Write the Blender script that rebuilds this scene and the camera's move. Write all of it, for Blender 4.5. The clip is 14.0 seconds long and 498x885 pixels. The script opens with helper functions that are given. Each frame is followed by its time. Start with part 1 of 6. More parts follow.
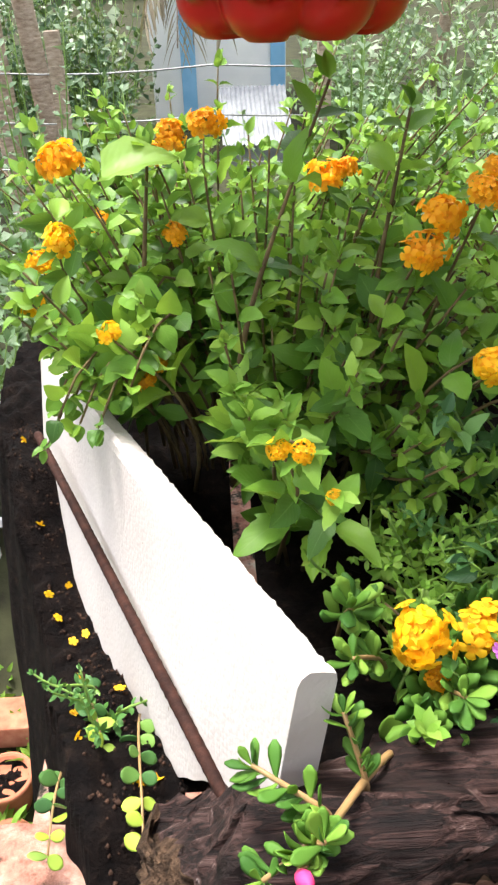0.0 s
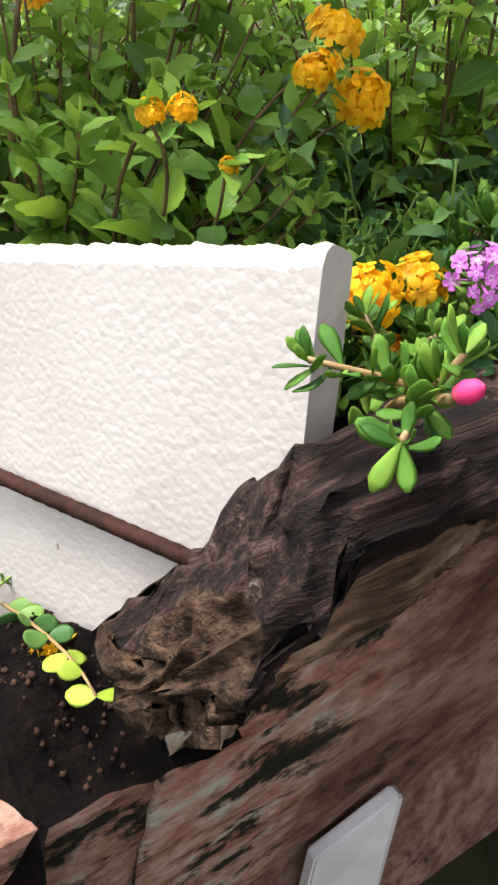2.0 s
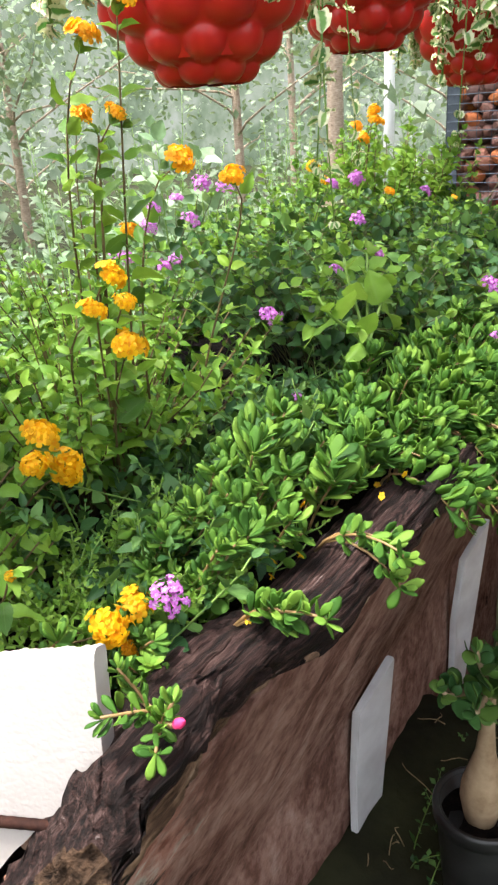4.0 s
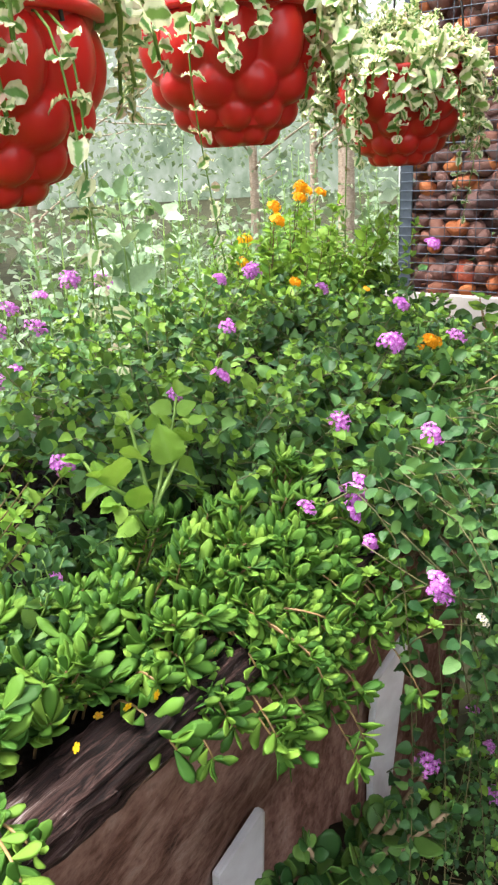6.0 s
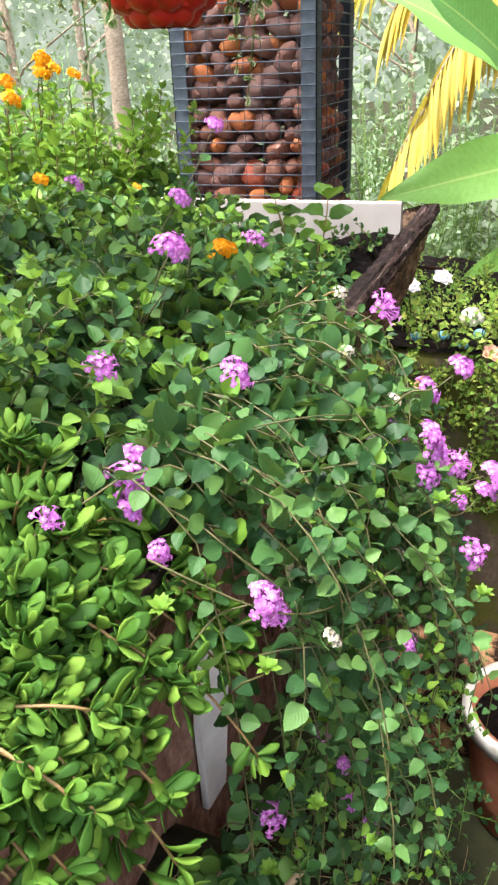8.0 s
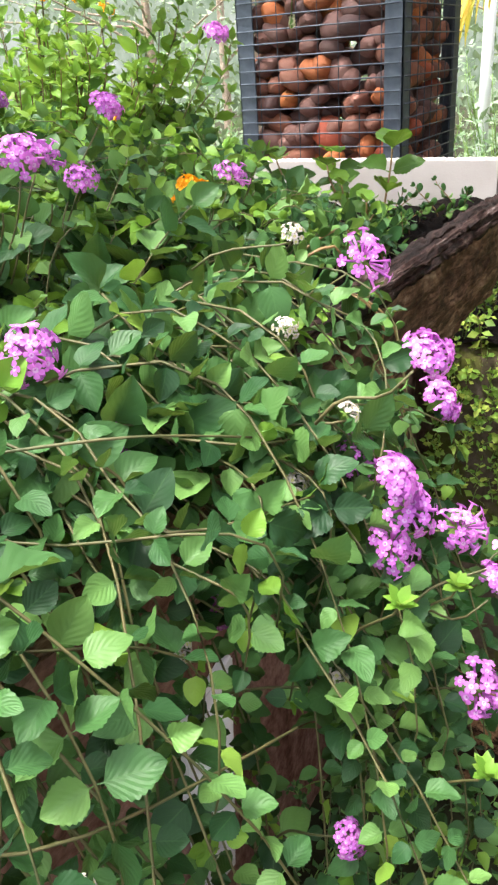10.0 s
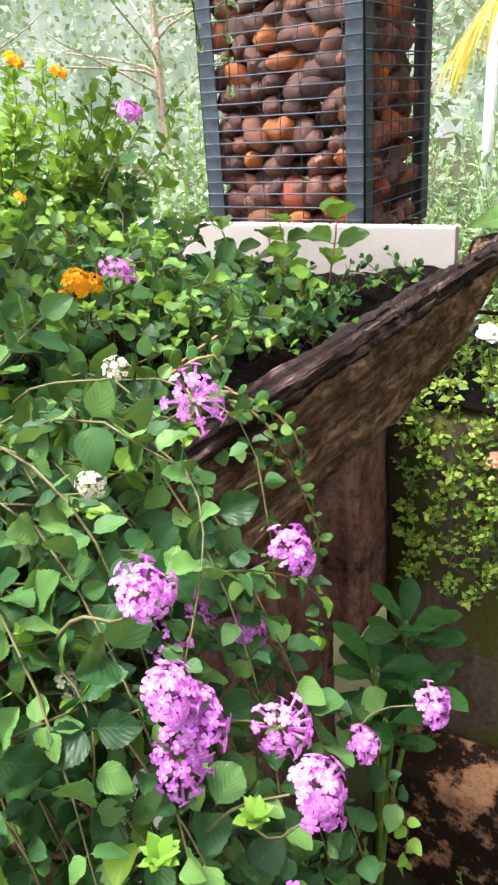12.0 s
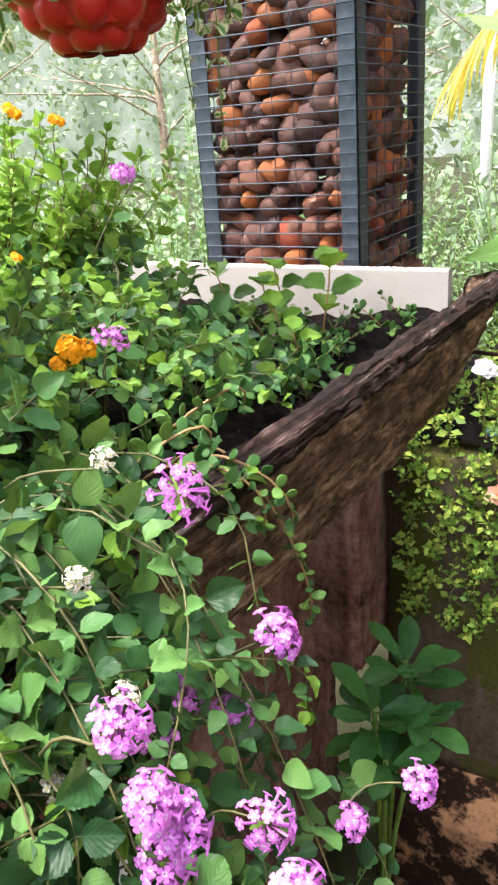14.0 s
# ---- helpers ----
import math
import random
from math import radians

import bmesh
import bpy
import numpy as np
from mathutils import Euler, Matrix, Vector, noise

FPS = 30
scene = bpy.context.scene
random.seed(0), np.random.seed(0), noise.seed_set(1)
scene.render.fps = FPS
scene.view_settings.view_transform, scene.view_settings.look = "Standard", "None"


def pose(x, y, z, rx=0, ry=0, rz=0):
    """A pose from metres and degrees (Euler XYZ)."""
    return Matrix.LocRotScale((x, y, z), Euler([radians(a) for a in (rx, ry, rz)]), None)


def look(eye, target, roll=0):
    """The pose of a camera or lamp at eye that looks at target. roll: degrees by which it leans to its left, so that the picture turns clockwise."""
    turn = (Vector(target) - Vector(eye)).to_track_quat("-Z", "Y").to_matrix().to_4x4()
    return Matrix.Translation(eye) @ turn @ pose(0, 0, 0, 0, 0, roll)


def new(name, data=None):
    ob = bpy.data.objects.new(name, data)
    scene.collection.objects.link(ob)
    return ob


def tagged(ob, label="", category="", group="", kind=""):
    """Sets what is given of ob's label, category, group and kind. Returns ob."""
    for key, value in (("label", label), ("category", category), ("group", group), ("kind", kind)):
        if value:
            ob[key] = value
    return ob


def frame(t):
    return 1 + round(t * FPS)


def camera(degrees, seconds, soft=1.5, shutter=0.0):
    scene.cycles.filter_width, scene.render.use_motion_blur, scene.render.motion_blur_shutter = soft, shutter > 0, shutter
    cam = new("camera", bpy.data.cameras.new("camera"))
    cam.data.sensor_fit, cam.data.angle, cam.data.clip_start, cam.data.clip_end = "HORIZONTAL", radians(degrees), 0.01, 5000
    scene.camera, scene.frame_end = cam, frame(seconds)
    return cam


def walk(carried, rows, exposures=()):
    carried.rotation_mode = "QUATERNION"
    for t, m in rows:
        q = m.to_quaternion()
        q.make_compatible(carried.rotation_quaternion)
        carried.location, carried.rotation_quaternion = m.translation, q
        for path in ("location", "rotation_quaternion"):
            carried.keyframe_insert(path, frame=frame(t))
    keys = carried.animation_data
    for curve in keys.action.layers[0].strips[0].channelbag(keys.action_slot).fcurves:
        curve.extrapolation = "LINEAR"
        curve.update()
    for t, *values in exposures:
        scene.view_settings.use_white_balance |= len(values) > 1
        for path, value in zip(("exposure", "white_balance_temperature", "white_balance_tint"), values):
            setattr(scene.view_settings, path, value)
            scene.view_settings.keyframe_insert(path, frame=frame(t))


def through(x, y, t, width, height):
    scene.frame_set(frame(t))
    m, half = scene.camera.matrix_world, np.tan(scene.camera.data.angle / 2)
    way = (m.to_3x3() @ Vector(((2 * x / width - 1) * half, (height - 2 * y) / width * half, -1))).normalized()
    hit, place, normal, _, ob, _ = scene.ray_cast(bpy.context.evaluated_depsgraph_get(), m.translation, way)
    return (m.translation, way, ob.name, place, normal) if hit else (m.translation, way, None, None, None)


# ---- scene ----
cam = camera(36.2, 14.0, soft=2.4)
PATH = [
    (0, (-0.234, -0.136, 1.176), (-0.203, 0.697, 0.623), -1.8),
    (0.5, (-0.253, -0.144, 1.158), (-0.094, 0.699, 0.643), -1.0),
    (1, (-0.300, -0.120, 1.092), (0.001, 0.681, 0.573), -1.0),
    (1.5, (-0.337, -0.097, 1.055), (0.073, 0.636, 0.512), -0.2),
    (2, (-0.329, -0.124, 1.029), (0.116, 0.614, 0.522), -1.1),
    (2.2, (-0.334, -0.129, 1.026), (0.124, 0.601, 0.520), -1.2),
    (4.3, (-0.426, -0.248, 1.245), (0.343, 0.266, 0.865), -4.2),
    (4.5, (-0.376, -0.268, 1.260), (0.389, 0.255, 0.886), -4.0),
    (5, (-0.279, -0.303, 1.295), (0.466, 0.258, 0.935), -3.2),
    (5.5, (-0.213, -0.333, 1.297), (0.514, 0.256, 0.943), -2.9),
    (6, (-0.148, -0.336, 1.294), (0.600, 0.221, 0.935), -2.9),
    (6.5, (-0.044, -0.304, 1.276), (0.744, 0.184, 0.900), -3.5),
    (7, (0.033, -0.261, 1.244), (0.847, 0.156, 0.839), -3.6),
    (7.5, (0.074, -0.252, 1.209), (0.899, 0.105, 0.771), -3.6),
    (8, (0.100, -0.234, 1.207), (0.931, 0.091, 0.754), -2.5),
    (8.2, (0.142, -0.251, 1.171), (0.966, 0.082, 0.713), -2.8),
    (10.3, (0.413, -0.275, 1.092), (1.162, 0.221, 0.652), -4.4),
    (10.5, (0.423, -0.273, 1.093), (1.168, 0.231, 0.656), -4.6),
    (11, (0.459, -0.297, 1.109), (1.205, 0.213, 0.681), -4.5),
    (11.5, (0.493, -0.315, 1.113), (1.248, 0.189, 0.693), -3.9),
    (12, (0.517, -0.326, 1.123), (1.281, 0.175, 0.717), -4.0),
    (12.5, (0.535, -0.346, 1.132), (1.308, 0.149, 0.736), -3.7),
    (13, (0.541, -0.352, 1.132), (1.319, 0.140, 0.741), -4.1),
    (13.5, (0.539, -0.347, 1.139), (1.319, 0.147, 0.756), -4.4),
    (14, (0.530, -0.333, 1.160), (1.300, 0.176, 0.775), -4.6),
]

EXPOSURES = [(0, 2.45), (0.6, 2.35), (1.2, 2.1), (2.2, 2.1), (4.3, 2.45), (6, 2.55), (8.2, 2.6), (10.3, 2.65), (11.5, 2.75), (14, 2.75)]
walk(cam, [(t, look(eye, target, roll)) for t, eye, target, roll in PATH], EXPOSURES)

# ---- world and light: bright overcast day ----
world = bpy.data.worlds.new("overcast_sky")
scene.world = world
world.use_nodes = True
wt = world.node_tree
sky = wt.nodes.new("ShaderNodeTexSky")
sky.sky_type, sky.sun_disc = "NISHITA", False
SUN_EL, SUN_AZ = radians(72), radians(318)
sky.sun_elevation, sky.sun_rotation = SUN_EL, SUN_AZ
sky.air_density, sky.dust_density, sky.ozone_density = 1.0, 4.0, 1.0
soften = wt.nodes.new("ShaderNodeHueSaturation")
soften.inputs["Saturation"].default_value = 0.25
wt.links.new(sky.outputs[0], soften.inputs["Color"])
wt.links.new(soften.outputs[0], wt.nodes["Background"].inputs[0])
wt.nodes["Background"].inputs[1].default_value = 0.12
sun_data = bpy.data.lights.new("sun", "SUN")
sun_data.energy, sun_data.angle, sun_data.color = 1.5, radians(18), (1.0, 0.95, 0.87)
sun = new("sun", sun_data)
sun.matrix_world = look((math.sin(SUN_AZ) * math.cos(SUN_EL) * 20, math.cos(SUN_AZ) * math.cos(SUN_EL) * 20, math.sin(SUN_EL) * 20), (0, 0, 0))

rng = random.Random(7)


# ---- materials ----
class Nodes:
    """A small wrapper for building node materials."""

    def __init__(self, name):
        self.mat = bpy.data.materials.new(name)
        self.mat.use_nodes = True
        self.t = self.mat.node_tree
        self.bsdf = self.t.nodes["Principled BSDF"]
        self.out = self.t.nodes["Material Output"]

    def node(self, kind, **values):
        n = self.t.nodes.new(kind)
        for key, v in values.items():
            n.inputs[key].default_value = v
        return n

    def link(self, a, b):
        self.t.links.new(a, b)

    def coords(self, scale=(1, 1, 1), which="Object"):
        tc, mp = self.t.nodes.new("ShaderNodeTexCoord"), self.t.nodes.new("ShaderNodeMapping")
        mp.inputs["Scale"].default_value = scale
        self.link(tc.outputs[which], mp.inputs[0])
        return mp.outputs[0]

    def world_coords(self, scale=(1, 1, 1)):
        g, mp = self.t.nodes.new("ShaderNodeNewGeometry"), self.t.nodes.new("ShaderNodeMapping")
        mp.inputs["Scale"].default_value = scale
        self.link(g.outputs["Position"], mp.inputs[0])
        return mp.outputs[0]

    def noise(self, vec, scale, detail=4.0, rough=0.55):
        n = self.node("ShaderNodeTexNoise", Scale=scale, Detail=detail, Roughness=rough)
        self.link(vec, n.inputs["Vector"])
        return n.outputs[0]

    def ramp(self, fac, stops):
        r = self.t.nodes.new("ShaderNodeValToRGB")
        el = r.color_ramp.elements
        while len(el) < len(stops):
            el.new(0.5)
        for e, (pos, col) in zip(el, stops):
            e.position, e.color = pos, (*col, 1)
        self.link(fac, r.inputs[0])
        return r.outputs[0]

    def mix(self, fac, a, b, mode="MIX"):
        m = self.t.nodes.new("ShaderNodeMixRGB")
        m.blend_type = mode
        for value, socket in ((fac, m.inputs[0]), (a, m.inputs[1]), (b, m.inputs[2])):
            if isinstance(value, (int, float)):
                socket.default_value = value
            elif isinstance(value, tuple):
                socket.default_value = (*value, 1)
            else:
                self.link(value, socket)
        return m.outputs[0]

    def math(self, op, a, b=0.0):
        m = self.t.nodes.new("ShaderNodeMath")
        m.operation = op
        for value, socket in ((a, m.inputs[0]), (b, m.inputs[1])):
            if isinstance(value, (int, float)):
                socket.default_value = value
            else:
                self.link(value, socket)
        return m.outputs[0]

    def chance(self):
        """A number for each piece: by object and by mesh island."""
        o, g = self.t.nodes.new("ShaderNodeObjectInfo"), self.t.nodes.new("ShaderNodeNewGeometry")
        return self.math("FRACT", self.math("ADD", o.outputs["Random"], g.outputs["Random Per Island"]))

    def uv(self):
        tc, s = self.t.nodes.new("ShaderNodeTexCoord"), self.t.nodes.new("ShaderNodeSeparateXYZ")
        self.link(tc.outputs["UV"], s.inputs[0])
        return s.outputs[0], s.outputs[1]

    def bump(self, height, strength=0.3, distance=0.01):
        b = self.node("ShaderNodeBump", Strength=strength, Distance=distance)
        self.link(height, b.inputs["Height"])
        self.link(b.outputs[0], self.bsdf.inputs["Normal"])
        return b.outputs[0]

    def done(self, color=None, rough=0.6, metal=0.0, spec=0.5):
        if color is not None:
            if isinstance(color, tuple):
                self.bsdf.inputs["Base Color"].default_value = (*color, 1)
            else:
                self.link(color, self.bsdf.inputs["Base Color"])
        if isinstance(rough, (int, float)):
            self.bsdf.inputs["Roughness"].default_value = rough
        else:
            self.link(rough, self.bsdf.inputs["Roughness"])
        self.bsdf.inputs["Metallic"].default_value = metal
        self.bsdf.inputs["Specular IOR Level"].default_value = spec
        return self.mat

    def thin(self, color, amount):
        """Light passing through a thin blade or petal."""
        tr, mx = self.t.nodes.new("ShaderNodeBsdfTranslucent"), self.t.nodes.new("ShaderNodeMixShader")
        self.link(color, tr.inputs[0])
        mx.inputs[0].default_value = amount
        self.link(self.bsdf.outputs[0], mx.inputs[1])
        self.link(tr.outputs[0], mx.inputs[2])
        self.link(mx.outputs[0], self.out.inputs[0])


def leaf_material(name, tones, vein=(0.2, 0.32, 0.08), vein_amount=0.22, rough=0.42, through=0.2, wear=0.25, relief=0.14, side_veins=9):
    n = Nodes(name)
    color = n.ramp(n.chance(), [(i / max(1, len(tones) - 1), t) for i, t in enumerate(tones)])
    u, v = n.uv()
    away = n.math("ABSOLUTE", n.math("SUBTRACT", u, 0.5))
    rib = n.math("LESS_THAN", away, 0.022)
    slant = n.math("ADD", n.math("MULTIPLY", v, side_veins), n.math("MULTIPLY", away, -6.0))
    wave = n.math("ABSOLUTE", n.math("SUBTRACT", n.math("FRACT", slant), 0.5))
    side = n.math("MULTIPLY", n.math("LESS_THAN", wave, 0.04), 0.4)
    lines = n.math("MAXIMUM", rib, side)
    color = n.mix(n.math("MULTIPLY", lines, vein_amount), color, vein)
    blotch = n.noise(n.world_coords(), 70, 3)
    spots = n.ramp(blotch, [(0.3, (0.72, 0.72, 0.72)), (0.6, (1, 1, 1)), (0.8, (1.18, 1.14, 0.95))])
    color = n.mix(wear * 2, color, spots, "MULTIPLY")
    n.bump(n.math("SUBTRACT", n.math("MULTIPLY", wave, 1.2), n.math("MULTIPLY", rib, 0.4)), relief, 0.0012)
    n.done(color, n.math("ADD", n.math("MULTIPLY", blotch, 0.25), rough - 0.12), 0, 0.2)
    n.thin(n.mix(0.35, color, (0.35, 0.5, 0.05)), through)
    return n.mat


def petal_material(name, edge, throat, through=0.25, split=0.32, spread=0.12):
    n = Nodes(name)
    u, v = n.uv()
    color = n.ramp(v, [(0.0, throat), (split, throat), (split + 0.12, edge), (1.0, edge)])
    tone = n.ramp(n.chance(), [(0, (1 - spread * 2, 1 - spread * 2.5, 1 - spread)), (1, (1.0, 1.0, 1.0))])
    color = n.mix(1.0, color, tone, "MULTIPLY")
    n.done(color, 0.55, 0, 0.3)
    n.thin(color, through)
    return n.mat


def plain(name, a, b, scale=20, rough=0.6, metal=0.0, bump=0.2, dist=0.004, stretch=(1, 1, 1), detail=6):
    n = Nodes(name)
    vec = n.world_coords(stretch)
    f = n.noise(vec, scale, detail)
    color = n.ramp(f, [(0.3, a), (0.7, b)])
    color = n.mix(0.5, color, n.ramp(n.noise(vec, scale * 0.17, 3), [(0.3, (0.7, 0.7, 0.7)), (0.7, (1.1, 1.1, 1.1))]), "MULTIPLY")
    n.bump(f, bump, dist)
    return n.done(color, rough, metal, 0.15 if rough > 0.7 else 0.45)


LEAF_ORANGE = leaf_material("lantana_leaf", [(0.03, 0.085, 0.016), (0.075, 0.18, 0.024), (0.14, 0.29, 0.034), (0.26, 0.42, 0.05)], side_veins=8, relief=0.12, rough=0.38, through=0.36)
LEAF_PURPLE = leaf_material("trailing_lantana_leaf", [(0.011, 0.038, 0.015), (0.028, 0.084, 0.028), (0.06, 0.148, 0.044), (0.135, 0.26, 0.068)], side_veins=7, vein=(0.09, 0.2, 0.06), vein_amount=0.22, relief=0.2, rough=0.42)
LEAF_YOUNG = leaf_material("young_leaf", [(0.12, 0.26, 0.03), (0.17, 0.32, 0.045), (0.22, 0.36, 0.06)], through=0.35)
LEAF_PURSLANE = leaf_material("purslane_leaf", [(0.036, 0.108, 0.018), (0.07, 0.18, 0.026), (0.12, 0.255, 0.034), (0.21, 0.36, 0.052)], vein_amount=0.0, rough=0.58, through=0.32, relief=0.0)
LEAF_ROUND = leaf_material("round_fleshy_leaf", [(0.03, 0.09, 0.025), (0.055, 0.14, 0.035), (0.14, 0.26, 0.05)], vein_amount=0.0, rough=0.42, through=0.15, relief=0.0)
LEAF_LIME = leaf_material("lime_fleshy_leaf", [(0.22, 0.34, 0.03), (0.34, 0.45, 0.05), (0.16, 0.27, 0.06)], vein_amount=0.0, rough=0.5, relief=0.0)
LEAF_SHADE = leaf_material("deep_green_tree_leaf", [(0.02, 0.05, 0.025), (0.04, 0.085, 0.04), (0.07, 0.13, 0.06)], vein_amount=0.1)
LEAF_HERB = leaf_material("herb_leaf", [(0.04, 0.12, 0.03), (0.07, 0.18, 0.04)], vein_amount=0.2)
LEAF_GLOSSY = leaf_material("glossy_leaf", [(0.025, 0.095, 0.03), (0.045, 0.15, 0.04), (0.075, 0.21, 0.05)], vein=(0.12, 0.25, 0.08), rough=0.28, relief=0.2)
LEAF_SMALL = leaf_material("small_rose_leaf", [(0.1, 0.22, 0.035), (0.22, 0.36, 0.06), (0.4, 0.46, 0.09)])
# garden and tree leaf tones are paled: distance haze painted into the colour
LEAF_GARDEN_HAZED = leaf_material("hazed_garden_leaf", [(0.12, 0.2, 0.1), (0.17, 0.27, 0.14), (0.24, 0.34, 0.2), (0.34, 0.43, 0.3)], wear=0.3)
LEAF_TREE_HAZED = leaf_material("hazed_tree_leaf", [(0.15, 0.21, 0.13), (0.23, 0.3, 0.2), (0.32, 0.38, 0.28)], vein_amount=0.1)
LEAF_BANANA = leaf_material("banana_leaf", [(0.1, 0.27, 0.08), (0.16, 0.35, 0.09), (0.24, 0.45, 0.09)], vein=(0.45, 0.55, 0.2), vein_amount=0.5, side_veins=40, through=0.4, relief=0.3)
LEAF_FROND = leaf_material("yellowing_palm_leaflet", [(0.5, 0.33, 0.05), (0.62, 0.42, 0.07), (0.42, 0.36, 0.08)], vein_amount=0.1, through=0.35)
LEAF_DRY = leaf_material("dry_palm_leaf", [(0.2, 0.16, 0.11), (0.32, 0.26, 0.19), (0.4, 0.34, 0.26)], vein_amount=0.1, through=0.1)


def variegated():
    n = Nodes("variegated_leaf")
    u, v = n.uv()
    away = n.math("MULTIPLY", n.math("ABSOLUTE", n.math("SUBTRACT", u, 0.5)), 2)
    ragged = n.math("ADD", away, n.math("MULTIPLY", n.math("SUBTRACT", n.noise(n.world_coords(), 160, 3), 0.5), 0.7))
    tone = n.ramp(n.chance(), [(0, (0.07, 0.2, 0.035)), (0.6, (0.16, 0.33, 0.07)), (1, (0.26, 0.4, 0.1))])
    cream = n.ramp(n.chance(), [(0, (0.62, 0.64, 0.34)), (0.85, (0.74, 0.74, 0.5)), (1, (0.7, 0.45, 0.35))])
    color = n.mix(n.ramp(ragged, [(0.3, (0, 0, 0)), (0.5, (1, 1, 1))]), tone, cream)
    n.done(color, 0.42)
    n.thin(color, 0.25)
    return n.mat


LEAF_VARIEGATED = variegated()
STEM_GREEN = plain("green_stem", (0.1, 0.2, 0.03), (0.2, 0.32, 0.06), 60, 0.5)
STEM_BROWN = plain("woody_stem", (0.06, 0.042, 0.02), (0.16, 0.115, 0.05), 80, 0.75)
STEM_RED = plain("reddish_fleshy_stem", (0.2, 0.13, 0.05), (0.32, 0.19, 0.08), 60, 0.5)
STEM_TRAIL = plain("trailing_stem", (0.06, 0.07, 0.022), (0.14, 0.115, 0.045), 70, 0.6)
PETAL_ORANGE = petal_material("orange_petals", (0.98, 0.5, 0.014), (0.96, 0.4, 0.01), 0.45)
PETAL_YELLOW = petal_material("golden_petals", (0.98, 0.6, 0.012), (0.97, 0.46, 0.008), 0.4)
PETAL_PURPLE = petal_material("lilac_petals", (0.72, 0.22, 0.69), (0.86, 0.6, 0.83), split=0.26)
PETAL_WHITE = petal_material("pale_petals", (0.72, 0.66, 0.55), (0.6, 0.6, 0.15))
PETAL_PINK = petal_material("pink_bud_petals", (0.85, 0.06, 0.22), (0.8, 0.1, 0.2))
PETAL_PEACH = petal_material("peach_rose_petals", (0.85, 0.5, 0.36), (0.85, 0.4, 0.25))
PETAL_ROSE_WHITE = petal_material("white_rose_petals", (0.85, 0.84, 0.8), (0.8, 0.78, 0.6))


def foam_material():
    n = Nodes("expanded_foam")
    vec = n.world_coords()
    vor = n.node("ShaderNodeTexVoronoi", Scale=330.0)
    n.link(vec, vor.inputs["Vector"])
    low = n.noise(vec, 9, 4)
    color = n.ramp(low, [(0.3, (0.44, 0.395, 0.375)), (0.65, (0.52, 0.48, 0.46))])
    grime = n.ramp(n.noise(vec, 130, 3), [(0.0, (0.25, 0.2, 0.15)), (0.22, (0.5, 0.42, 0.33)), (0.25, (1, 1, 1))])
    color = n.mix(0.9, color, grime, "MULTIPLY")
    height = n.math("ADD", n.math("MULTIPLY", vor.outputs["Distance"], -0.6), n.noise(vec, 240, 4))
    n.bump(height, 0.3, 0.0012)
    return n.done(color, 0.7, 0, 0.2)


FOAM = foam_material()


def wood_material(name, tones, along=(4, 130), rough=0.75, stain=0.6, crack=0.9):
    """Old timber: long fibres along x, dark splits between them, stains across."""
    n = Nodes(name)
    coarse = n.noise(n.world_coords((along[0], along[1], along[1])), 1.0, 6, 0.6)
    fine = n.noise(n.world_coords((along[0] * 2.5, along[1] * 3.4, along[1] * 3.4)), 1.0, 6, 0.65)
    broad = n.noise(n.world_coords((4, 9, 9)), 2.5, 7, 0.65)
    grain = n.math("ADD", n.math("MULTIPLY", coarse, 0.5), n.math("MULTIPLY", fine, 0.5))
    color = n.ramp(n.math("ADD", n.math("MULTIPLY", grain, 0.68), n.math("MULTIPLY", broad, 0.32)), tones)
    split = n.math("ABSOLUTE", n.math("SUBTRACT", coarse, 0.47))
    color = n.mix(crack, color, n.ramp(split, [(0.008, (0.08, 0.06, 0.05)), (0.03, (1, 1, 1))]), "MULTIPLY")
    color = n.mix(stain, color, n.ramp(n.noise(n.world_coords(), 26, 6, 0.7), [(0.35, (0.28, 0.22, 0.2)), (0.6, (1.1, 1.08, 1.05))]), "MULTIPLY")
    n.bump(n.math("ADD", grain, n.math("MULTIPLY", split, 1.5)), 0.8, 0.005)
    return n.done(color, rough, 0, 0.2)


WOOD_TOP = wood_material("weathered_dark_wood", [(0.4, (0.005, 0.0025, 0.0025)), (0.49, (0.017, 0.008, 0.007)), (0.54, (0.045, 0.023, 0.02)), (0.59, (0.095, 0.06, 0.055)), (0.65, (0.4, 0.36, 0.36))])
WOOD_FACE = wood_material("weathered_tan_wood", [(0.38, (0.022, 0.012, 0.008)), (0.46, (0.09, 0.052, 0.032)), (0.53, (0.24, 0.155, 0.1)), (0.62, (0.5, 0.4, 0.29))], (10, 45), stain=0.9, crack=0.5)


